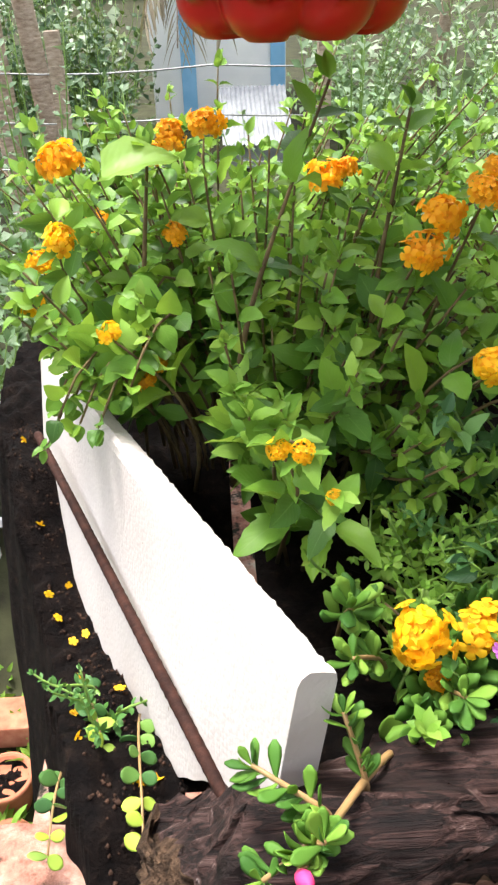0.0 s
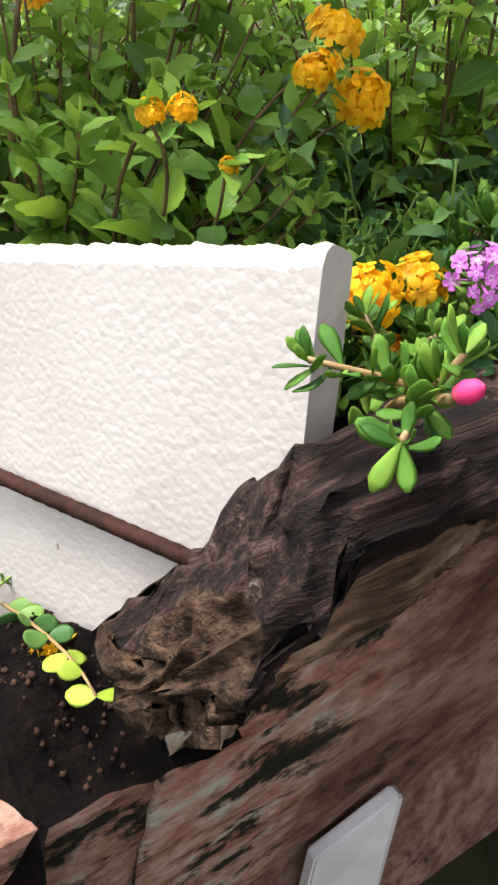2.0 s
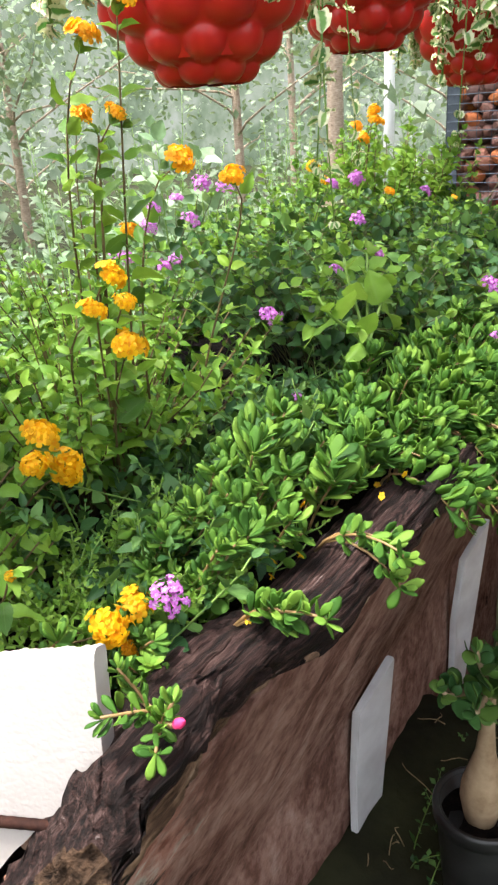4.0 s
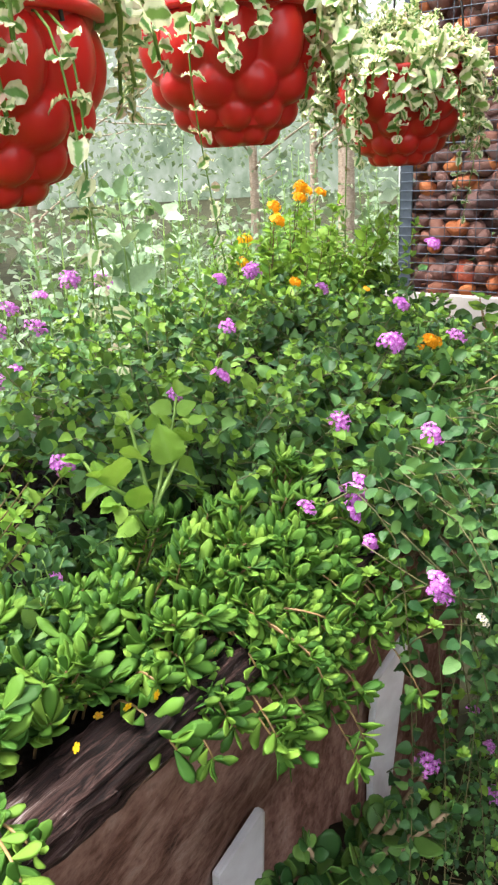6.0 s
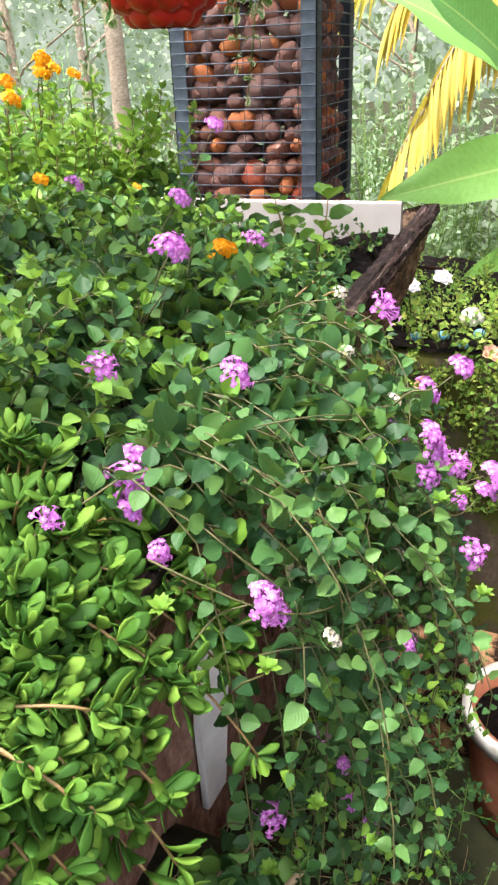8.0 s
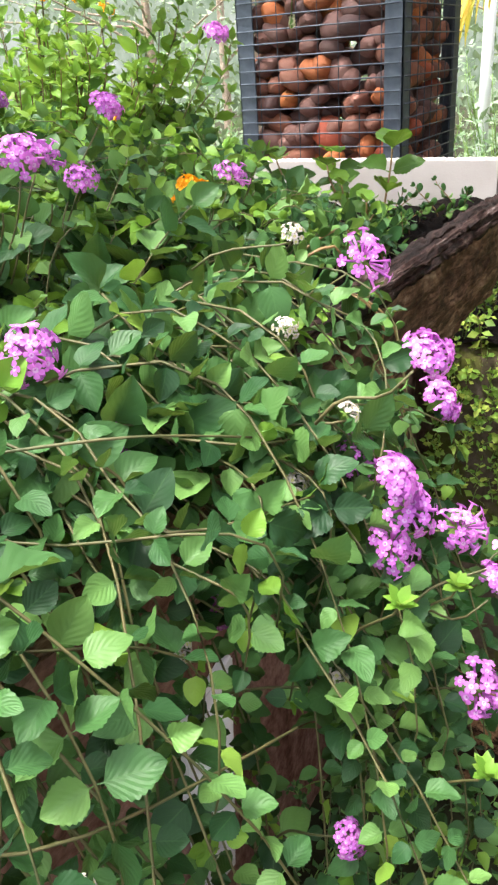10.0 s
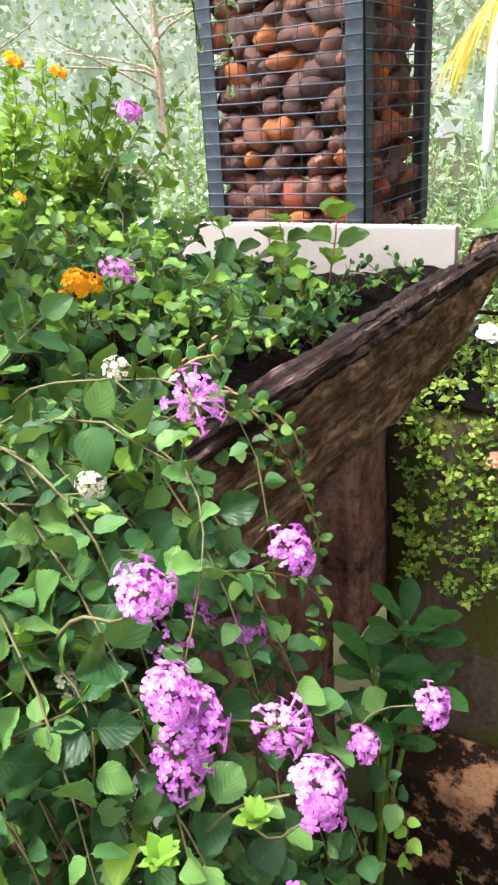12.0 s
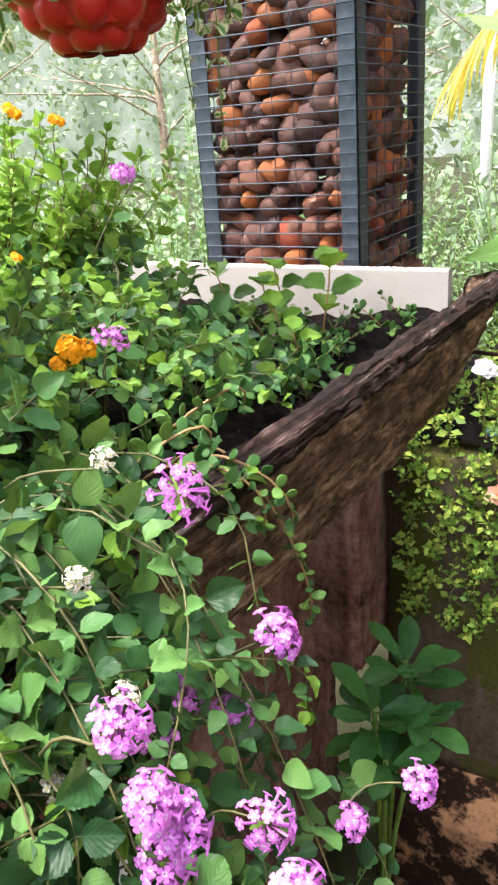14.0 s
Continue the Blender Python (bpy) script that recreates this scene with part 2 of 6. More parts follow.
def wall_material(name, tones, patch=None, patch_tone=(0.1, 0.11, 0.03), scale=5.0, streak=(9, 9, 1.6), pink_end=False):
    n = Nodes(name)
    vec = n.world_coords()
    f = n.math("ADD", n.math("MULTIPLY", n.noise(n.world_coords(streak), 2.2, 7, 0.65), 0.6), n.math("MULTIPLY", n.noise(vec, scale * 6, 8, 0.7), 0.4))
    color = n.ramp(f, tones)
    if patch:
        color = n.mix(n.ramp(n.noise(vec, scale, 7, 0.7), [(patch, (0, 0, 0)), (patch + 0.08, (1, 1, 1))]), color, patch_tone)
    if pink_end:
        # towards the end of the wall the red wash has flaked off: pink plaster, pale scabs and black mould
        sep = n.t.nodes.new("ShaderNodeSeparateXYZ")
        n.link(vec, sep.inputs[0])
        ragged = n.math("ADD", sep.outputs[0], n.math("MULTIPLY", n.noise(vec, 9, 6, 0.65), 0.3))
        bare = n.ramp(n.noise(vec, 26, 7, 0.7), [(0.36, (0.2, 0.08, 0.055)), (0.47, (0.4, 0.2, 0.15)), (0.55, (0.48, 0.31, 0.25)), (0.63, (0.5, 0.5, 0.42))])
        bare = n.mix(n.ramp(n.noise(vec, 17, 8, 0.7), [(0.5, (0, 0, 0)), (0.56, (1, 1, 1))]), bare, (0.02, 0.02, 0.014))
        color = n.mix(n.ramp(ragged, [(0.0, (1, 1, 1)), (0.05, (0, 0, 0))]), color, bare)
    color = n.mix(0.7, color, n.ramp(n.noise(vec, 90, 4), [(0.25, (0.45, 0.42, 0.4)), (0.5, (1, 1, 1))]), "MULTIPLY")
    n.bump(n.noise(vec, 40, 9, 0.7), 0.6, 0.01)
    return n.done(color, 0.92, 0, 0.1)


WALL_BROWN = wall_material("red_brown_stained_plaster", [(0.34, (0.06, 0.026, 0.02)), (0.45, (0.16, 0.08, 0.06)), (0.56, (0.29, 0.17, 0.135)), (0.7, (0.42, 0.3, 0.25))], 0.6, (0.035, 0.016, 0.012), 6.5, streak=(7, 7, 3), pink_end=True)
WALL_PINK = wall_material("blotched_pink_plaster", [(0.35, (0.16, 0.06, 0.04)), (0.48, (0.36, 0.18, 0.135)), (0.56, (0.46, 0.29, 0.23)), (0.64, (0.5, 0.5, 0.42))], 0.5, (0.02, 0.02, 0.014), 20)
WALL_MOSS = wall_material("mossy_grey_concrete", [(0.3, (0.035, 0.026, 0.018)), (0.5, (0.1, 0.075, 0.055)), (0.75, (0.2, 0.16, 0.13))], 0.48, (0.075, 0.08, 0.018), 7)
PLINTH = wall_material("peeling_orange_plaster", [(0.3, (0.3, 0.14, 0.07)), (0.5, (0.5, 0.27, 0.15)), (0.75, (0.6, 0.36, 0.22))], 0.43, (0.03, 0.017, 0.012), 10)


def soil_material():
    n = Nodes("dark_wet_soil")
    vec = n.world_coords()
    f = n.noise(vec, 90, 8, 0.7)
    color = n.ramp(f, [(0.4, (0.004, 0.003, 0.003)), (0.58, (0.011, 0.007, 0.006)), (0.78, (0.045, 0.028, 0.02))])
    n.bump(n.math("ADD", f, n.noise(vec, 25, 5)), 1.0, 0.02)
    return n.done(color, 0.95, 0, 0.08)


SOIL = soil_material()
CRUMB = plain("bark_crumb", (0.01, 0.006, 0.005), (0.055, 0.028, 0.018), 90, 0.95)
WOOD_ROT = plain("rotten_end_grain", (0.01, 0.006, 0.004), (0.11, 0.065, 0.04), 150, 0.95, bump=1.0, dist=0.01)
GROUND = plain("garden_earth", (0.014, 0.013, 0.008), (0.045, 0.048, 0.022), 6, 0.95, bump=0.6, dist=0.03)
RUST = plain("rusty_steel", (0.014, 0.006, 0.005), (0.05, 0.02, 0.014), 140, 0.8, 0.2, 0.5, 0.002)
CAGE_PAINT = plain("blue_grey_painted_steel", (0.045, 0.06, 0.085), (0.085, 0.105, 0.135), 60, 0.6, 0.1, 0.15, 0.001)
RED_PLASTIC = plain("glossy_red_plastic", (0.55, 0.014, 0.012), (0.66, 0.024, 0.018), 6, 0.3, bump=0.03)
TERRACOTTA = plain("terracotta", (0.3, 0.1, 0.055), (0.44, 0.17, 0.1), 18, 0.75)
RIM_WHITE = plain("grubby_white_rim", (0.55, 0.5, 0.46), (0.78, 0.75, 0.7), 24, 0.5)
WHITE_BOARD = plain("white_painted_board", (0.6, 0.58, 0.6), (0.8, 0.8, 0.82), 14, 0.55)
HOUSE_WHITE = plain("white_limewash", (0.7, 0.71, 0.73), (0.82, 0.82, 0.82), 3, 0.8)
HOUSE_BLUE = plain("sky_blue_paint", (0.16, 0.38, 0.62), (0.25, 0.48, 0.7), 5, 0.6)
HOUSE_DARK = plain("dark_window_glass", (0.03, 0.04, 0.05), (0.06, 0.07, 0.08), 3, 0.15)
ROOF_GREY = plain("grey_fibre_sheet", (0.2, 0.21, 0.23), (0.34, 0.35, 0.37), 8, 0.8)
BARK = plain("pale_palm_bark", (0.25, 0.18, 0.13), (0.5, 0.4, 0.32), 26, 0.9, bump=0.6, dist=0.02, stretch=(1, 1, 3))
CAUDEX = plain("tan_swollen_stem", (0.24, 0.16, 0.09), (0.4, 0.29, 0.18), 50, 0.7)
DARK_POT = plain("black_plastic", (0.012, 0.012, 0.013), (0.03, 0.03, 0.03), 20, 0.4)
STRAW = plain("dry_straw", (0.2, 0.14, 0.07), (0.4, 0.3, 0.17), 70, 0.9)
WIRE = plain("galvanised_wire", (0.25, 0.25, 0.25), (0.45, 0.45, 0.45), 50, 0.45, 0.8)
BRICK = plain("red_brick", (0.3, 0.1, 0.06), (0.45, 0.2, 0.12), 40, 0.9)
BLUE_STONE = plain("turquoise_painted_pebble", (0.12, 0.4, 0.6), (0.22, 0.52, 0.7), 40, 0.35)
SHELL_WHITE = plain("pale_shell", (0.55, 0.48, 0.42), (0.8, 0.76, 0.7), 30, 0.45)


def nut_material():
    n = Nodes("dry_husk")
    tone = n.ramp(n.chance(), [(0, (0.09, 0.045, 0.045)), (0.3, (0.16, 0.078, 0.07)), (0.55, (0.23, 0.105, 0.085)), (0.74, (0.3, 0.12, 0.08)), (0.88, (0.5, 0.15, 0.05)), (0.96, (0.58, 0.19, 0.055)), (1, (0.34, 0.045, 0.035))])
    fib = n.noise(n.coords((40, 40, 5)), 2.0, 6)
    color = n.mix(0.6, tone, n.ramp(fib, [(0.3, (0.5, 0.48, 0.45)), (0.7, (1.15, 1.12, 1.05))]), "MULTIPLY")
    n.bump(fib, 0.4, 0.004)
    return n.done(color, 0.6)


NUT = nut_material()


# ---- building helpers ----
def V(*a):
    return np.array(a, float)


def unit(v):
    return v / (np.linalg.norm(v) + 1e-9)


class Acc:
    """Collects transformed templates into one mesh."""

    def __init__(self):
        self.v, self.f, self.uv, self.m, self.n = [], [], [], [], 0

    def add(self, tpl, basis=None, origin=(0, 0, 0), slot=0):
        verts, faces, uvs = tpl
        self.v.append((verts @ basis if basis is not None else verts) + np.asarray(origin))
        self.uv.append(uvs)
        off = self.n
        self.f.extend([tuple(i + off for i in q) for q in faces])
        self.m.extend([slot] * len(faces))
        self.n += len(verts)
        return self

    def mesh(self, name, mats, smooth=True):
        me = bpy.data.meshes.new(name)
        v, uv = np.concatenate(self.v), np.concatenate(self.uv)
        me.from_pydata(v.tolist(), [], self.f)
        layer = me.uv_layers.new(name="UVMap")
        idx = np.empty(len(me.loops), np.int32)
        me.loops.foreach_get("vertex_index", idx)
        layer.data.foreach_set("uv", uv[idx].astype(np.float32).ravel())
        for mt in mats if isinstance(mats, (list, tuple)) else [mats]:
            me.materials.append(mt)
        me.polygons.foreach_set("material_index", np.array(self.m, np.int32))
        me.polygons.foreach_set("use_smooth", np.full(len(self.f), smooth))
        me.update()
        return me


def grid(us, vs, fn, close=False):
    """A sheet of quads: fn(u, v) gives the place; us runs across, vs along."""
    verts, uvs, faces, w = [], [], [], len(us)
    for b in vs:
        for a in us:
            verts.append(fn(a, b))
            uvs.append((a, b))
    for j in range(len(vs) - 1):
        for i in range(w - (0 if close else 1)):
            k = (i + 1) % w
            faces.append((j * w + i, j * w + k, (j + 1) * w + k, (j + 1) * w + i))
    return np.array(verts, float), faces, np.array(uvs, float)


def part(name, geo, mats, parent=None, label="", smooth=True, kind=""):
    """One mesh object under a thing or a part; geo: an Acc, a bmesh or a mesh."""
    if isinstance(geo, Acc):
        geo = geo.mesh(name, mats, smooth)
    elif isinstance(geo, bmesh.types.BMesh):
        me = bpy.data.meshes.new(name)
        geo.to_mesh(me)
        geo.free()
        for mt in mats if isinstance(mats, (list, tuple)) else [mats]:
            me.materials.append(mt)
        for p in me.polygons:
            p.use_smooth = smooth
        geo = me
    ob = new(name, geo)
    if parent is not None:
        ob.parent = parent
    return tagged(ob, label, kind=kind)


def thing(name, label, category, group="", at=(0, 0, 0)):
    ob = new(name)
    ob.location = at
    return tagged(ob, label, category, group)


def tube(points, radii, sides=6, jitter=0.0):
    """A tapered tube along points."""
    pts = [np.asarray(p, float) for p in points]
    n = len(pts)
    radii = np.linspace(radii[0], radii[1], n) if len(radii) == 2 else radii
    verts, uvs, faces = [], [], []
    ref = V(0.3, 0.2, 0.93)
    for i, p in enumerate(pts):
        d = unit(pts[min(i + 1, n - 1)] - pts[max(i - 1, 0)])
        if abs(d @ ref) > 0.95:
            ref = V(0.9, 0.3, 0.1)
        a = unit(np.cross(d, ref))
        b = np.cross(d, a)
        for s in range(sides):
            th = 2 * math.pi * s / sides
            r = radii[i] * (1 + jitter * (rng.random() - 0.5))
            verts.append(p + r * (math.cos(th) * a + math.sin(th) * b))
            uvs.append((s / sides, i / (n - 1)))
    for i in range(n - 1):
        for s in range(sides):
            k = (s + 1) % sides
            faces.append((i * sides + s, i * sides + k, (i + 1) * sides + k, (i + 1) * sides + s))
    faces.append(tuple(range(sides))[::-1])
    faces.append(tuple((n - 1) * sides + s for s in range(sides)))
    return np.array(verts), faces, np.array(uvs)


def bezier(p0, p1, p2, p3, n=8):
    ts = np.linspace(0, 1, n)[:, None]
    p0, p1, p2, p3 = (np.asarray(p, float) for p in (p0, p1, p2, p3))
    return (1 - ts) ** 3 * p0 + 3 * (1 - ts) ** 2 * ts * p1 + 3 * (1 - ts) * ts**2 * p2 + ts**3 * p3


def box_bm(sx, sy, sz, bevel=0.002, segments=2):
    bm = bmesh.new()
    bmesh.ops.create_cube(bm, size=1)
    bmesh.ops.scale(bm, vec=(sx, sy, sz), verts=bm.verts)
    if bevel:
        bmesh.ops.bevel(bm, geom=bm.edges[:], offset=bevel, segments=segments, affect="EDGES", profile=0.6)
    return bm


def box_part(name, lo, hi, mat, parent=None, label="", bevel=0.003, kind=""):
    lo, hi = V(*lo), V(*hi)
    bm = box_bm(*(hi - lo), bevel)
    bmesh.ops.translate(bm, vec=tuple((lo + hi) / 2), verts=bm.verts)
    return part(name, bm, mat, parent, label, smooth=False, kind=kind)


def lathe(profile, sides=32, lobes=0, depth=0.0):
    """A turned form; profile: rows of radius, height."""
    us, vs = np.linspace(0, 1, sides, endpoint=False), np.linspace(0, 1, len(profile))

    def fn(a, b):
        r, z = profile[round(b * (len(profile) - 1))]
        th = 2 * math.pi * a
        r = r * (1 + depth * (abs(math.sin(lobes * th / 2)) - 0.5)) if lobes else r
        return (r * math.cos(th), r * math.sin(th), z)

    return grid(us, vs, fn, close=True)


# ---- leaf and flower templates: leaf base at the origin, tip at y = 1, face up ----
def blade(width, fold=0.2, curl=0.25, rows=9, teeth=0.0, widest=0.38, wave=0.0, stalk=0.08, cols=5, tip=1.0):
    us = np.linspace(0, 1, cols)

    def half(v):
        if v <= stalk:
            return 0.012
        s = (v - stalk) / (1 - stalk)
        k = math.log(0.5) / math.log(widest)
        return max(0.004, width / 2 * max(0.0, math.sin(math.pi * s**k)) ** (0.8 * tip))

    vs = [0.0, stalk] + list(np.linspace(stalk, 1, rows)[1:])

    def fn(a, b):
        side = 2 * a - 1
        w = half(b)
        x = side * w
        z = abs(side) * fold * w * 2 - curl * b**2 + wave * math.sin(b * 17 + 2.2 * side) * abs(side) ** 2
        return (x, b, z + 0.1 * b)

    t = grid(us, vs, fn)
    if teeth:
        w = cols
        for j in range(len(vs)):
            if 0.15 < vs[j] < 0.97:
                for i in (0, w - 1):
                    t[0][j * w + i, 0] *= 1 + teeth * (1 if j % 2 else -1)
    return t


def fleshy(width, thick=0.12, neck=0.3, sides=6, rows=6, bend=0.15):
    """A thick paddle-shaped leaf."""
    vs = np.linspace(0, 1, rows)

    def fn(a, b):
        th = 2 * math.pi * a
        w = width / 2 * (0.16 + 0.84 * max(0.0, math.sin(math.pi * min(1, max(0, (b - 0.02) / 0.98)) ** (1 / (1 - neck)) * 0.94 + 0.06)) ** 0.7)
        if b > 0.99:
            w *= 0.75
        if b < 0.01:
            w = width * 0.07
        t = thick / 2 * (0.5 + 0.5 * math.sin(math.pi * b))
        return (w * math.cos(th), b, t * math.sin(th) - bend * b * (1 - b) * 2 + 0.12 * b)

    verts, faces, uvs = grid(np.linspace(0, 1, sides, endpoint=False), vs, fn, close=True)
    faces = faces + [tuple((rows - 1) * sides + s for s in range(sides))]
    return verts, faces, uvs


OVATE = [blade(0.52, f, c, 13, 0.05, 0.4, w) for c, w, f in ((0.15, 0.02, 0.11), (0.4, 0.03, 0.3), (-0.1, 0.02, 0.2), (0.6, 0.03, 0.05), (0.25, 0.02, 0.4))]
OVATE_WIDE = [blade(0.74, f, c, 19, 0.05, 0.38, w, stalk=0.12, cols=7, tip=0.95) for c, w, f in ((0.1, 0.02, 0.1), (0.35, 0.03, 0.22), (-0.05, 0.02, 0.16), (0.55, 0.03, 0.05), (0.2, 0.03, 0.3))]
PADDLE = [blade(0.36, 0.12, c, 10, 0.0, 0.62, 0.015, stalk=0.12, tip=0.75) for c in (0.15, 0.35, 0.0)]
SPATULA = [fleshy(w, 0.065, n, bend=b) for w, n, b in ((0.46, 0.42, 0.1), (0.4, 0.46, 0.25), (0.5, 0.38, 0.0), (0.43, 0.44, -0.1))]
ROUND = [fleshy(0.8, 0.08, 0.1, 8, 6, b) for b in (0.1, 0.25, 0.0)]
CURLY = [blade(0.85, 0.25, c, 12, 0.0, 0.52, 0.14, cols=5, tip=0.6) for c in (0.2, 0.6, 0.9, -0.1)]
LANCE = [blade(0.3, 0.14, c, 8, 0.0, 0.5, 0.01) for c in (0.2, 0.4, 0.1)]
TINY = [blade(0.5, 0.1, 0.1, 4, 0.0, 0.45, cols=3), blade(0.42, 0.2, 0.25, 4, 0.0, 0.5, cols=3)]
FARLEAF = [blade(0.62, 0.12, c, 3, 0.0, 0.45, 0.03, cols=3) for c in (0.2, 0.4, 0.0)]
FARLANCE = [blade(0.3, 0.14, c, 3, 0.0, 0.5, 0.01, cols=3) for c in (0.2, 0.4, 0.1)]
PLAINLEAF = [blade(0.6, 0.12, c, 5, 0.0, 0.42, 0.03, cols=3) for c in (0.2, 0.4, 0.0)]

# lighter versions for the joined foliage
LIGHT = {
    id(PLAINLEAF): FARLEAF,
    id(OVATE): [blade(0.52, f, c, 7, 0.0, 0.4, w, cols=4) for c, w, f in ((0.15, 0.02, 0.11), (0.4, 0.03, 0.3), (-0.1, 0.02, 0.2), (0.6, 0.03, 0.05), (0.25, 0.02, 0.4))],
    id(OVATE_WIDE): [blade(0.74, f, c, 9, 0.0, 0.38, w, stalk=0.12, cols=5, tip=0.95) for c, w, f in ((0.1, 0.02, 0.1), (0.35, 0.03, 0.22), (-0.05, 0.02, 0.16), (0.55, 0.03, 0.05), (0.2, 0.03, 0.3))],
    id(SPATULA): [fleshy(w, 0.065, n, 5, 5, bend=b) for w, n, b in ((0.46, 0.42, 0.1), (0.4, 0.46, 0.25), (0.5, 0.38, 0.0), (0.43, 0.44, -0.1))],
    id(CURLY): [blade(0.85, 0.25, c, 9, 0.0, 0.52, 0.14, cols=4, tip=0.6) for c in (0.2, 0.6, 0.9, -0.1)],
}


def leaf_basis(direction, normal, length, widen=1.0):
    y = unit(np.asarray(direction, float))
    x = np.cross(y, np.asarray(normal, float))
    x = unit(x) if np.linalg.norm(x) > 1e-3 else unit(np.cross(y, V(0.31, 0.2, 0.9)))
    z = np.cross(x, y)
    return np.array([x * length * widen, y * length, z * length])


def head_template(count, radius, floret, tall=0.8, lobes=5, loose=0.0, seed=0, cover=0.8, tube_r=0.1):
    """A domed cluster of small tubular flowers: petals in slot 0, green stalks in slot 1."""
    r, acc = random.Random(seed), Acc()
    outline = ((-0.5, 0.24), (-0.36, 0.44), (-0.14, 0.5), (0.14, 0.5), (0.36, 0.44))
    for i in range(count):
        k = (i + 0.5) / count
        polar, turn = math.acos(max(-0.25, 1 - k * (cover + 0.3 * loose))), i * 2.39996
        d = V(math.sin(polar) * math.cos(turn), math.sin(polar) * math.sin(turn), math.cos(polar) * tall)
        d = d * (1 + loose * (r.random() - 0.6)) + V(r.gauss(0, 0.05), r.gauss(0, 0.05), r.gauss(0, 0.05))
        p, axis = d * radius, unit(d + V(r.gauss(0, 0.2), r.gauss(0, 0.2), 0.1))
        a = unit(np.cross(axis, V(0.3, 0.5, 0.81)))
        b = np.cross(axis, a)
        size, start = floret * (0.75 + 0.45 * r.random()), r.random() * 6.28
        cup = r.uniform(-0.05, 0.1)
        verts, uvs, faces = [p - axis * size * 0.14], [(0.5, 0.0)], []
        # an inner ring, then the lobed edge, bent back a little
        m = lobes * 5
        for ring in (0.5, 1.0):
            for s in range(lobes):
                for off, far in outline:
                    th = start + 2 * math.pi * (s + off) / lobes
                    q = far * ring if ring == 1.0 else 0.5 * far + 0.03
                    lift = (0.02 if ring < 1 else cup - 0.16 * (far - 0.24)) * size
                    verts.append(p + size * q * (math.cos(th) * a + math.sin(th) * b) + axis * lift)
                    uvs.append((0.5, q * 2))
        for s in range(m):
            n = (s + 1) % m
            faces.append((0, 1 + s, 1 + n))
            faces.append((1 + s, 1 + m + s, 1 + m + n, 1 + n))
        acc.add((np.array(verts), faces, np.array(uvs)))
        tb = tube([d * radius * 0.3, d * radius * 0.65, p - axis * size * 0.1], (floret * tube_r * 0.6, floret * tube_r), 5)
        acc.add((tb[0], tb[1], tb[2] * 0 + (0.5, 0.9)))
    for i in range(7):
        th = i * 0.9
        acc.add(TINY[0], leaf_basis(V(math.cos(th), math.sin(th), -0.3), V(0, 0, 1), radius * 0.55), (0, 0, -radius * 0.05), 1)
    acc.add(tube([V(0, 0, -radius * 0.5), V(0, 0, radius * 0.2)], (radius * 0.05, radius * 0.1), 5), slot=1)
    return acc


HEADS = {
    "orange": [head_template(18, 0.0135, 0.0105, 0.45, 5, 0.35, s, 0.5).mesh("orange_head", [PETAL_ORANGE, STEM_GREEN]) for s in range(4)],
    "golden": [head_template(18, 0.0135, 0.011, 0.45, 5, 0.35, s + 5, 0.5).mesh("golden_head", [PETAL_YELLOW, STEM_GREEN]) for s in range(4)],
    "lilac": [head_template(n, rad, 0.0078, tall, 5, loose, s + 11, cover, 0.12).mesh("lilac_head", [PETAL_PURPLE, STEM_GREEN])
              for s, (n, rad, tall, loose, cover) in enumerate(((28, 0.0145, 0.75, 0.25, 0.85), (26, 0.0165, 0.8, 0.35, 0.9), (30, 0.015, 0.7, 0.3, 0.9), (22, 0.0175, 0.85, 0.4, 0.9), (26, 0.0165, 0.95, 0.35, 0.95)))],
    "bud": [head_template(14, 0.008, 0.005, 0.9, 4, 0.1, s + 21).mesh("pale_bud", [PETAL_WHITE, STEM_GREEN]) for s in range(2)],
}
MESHES = {}


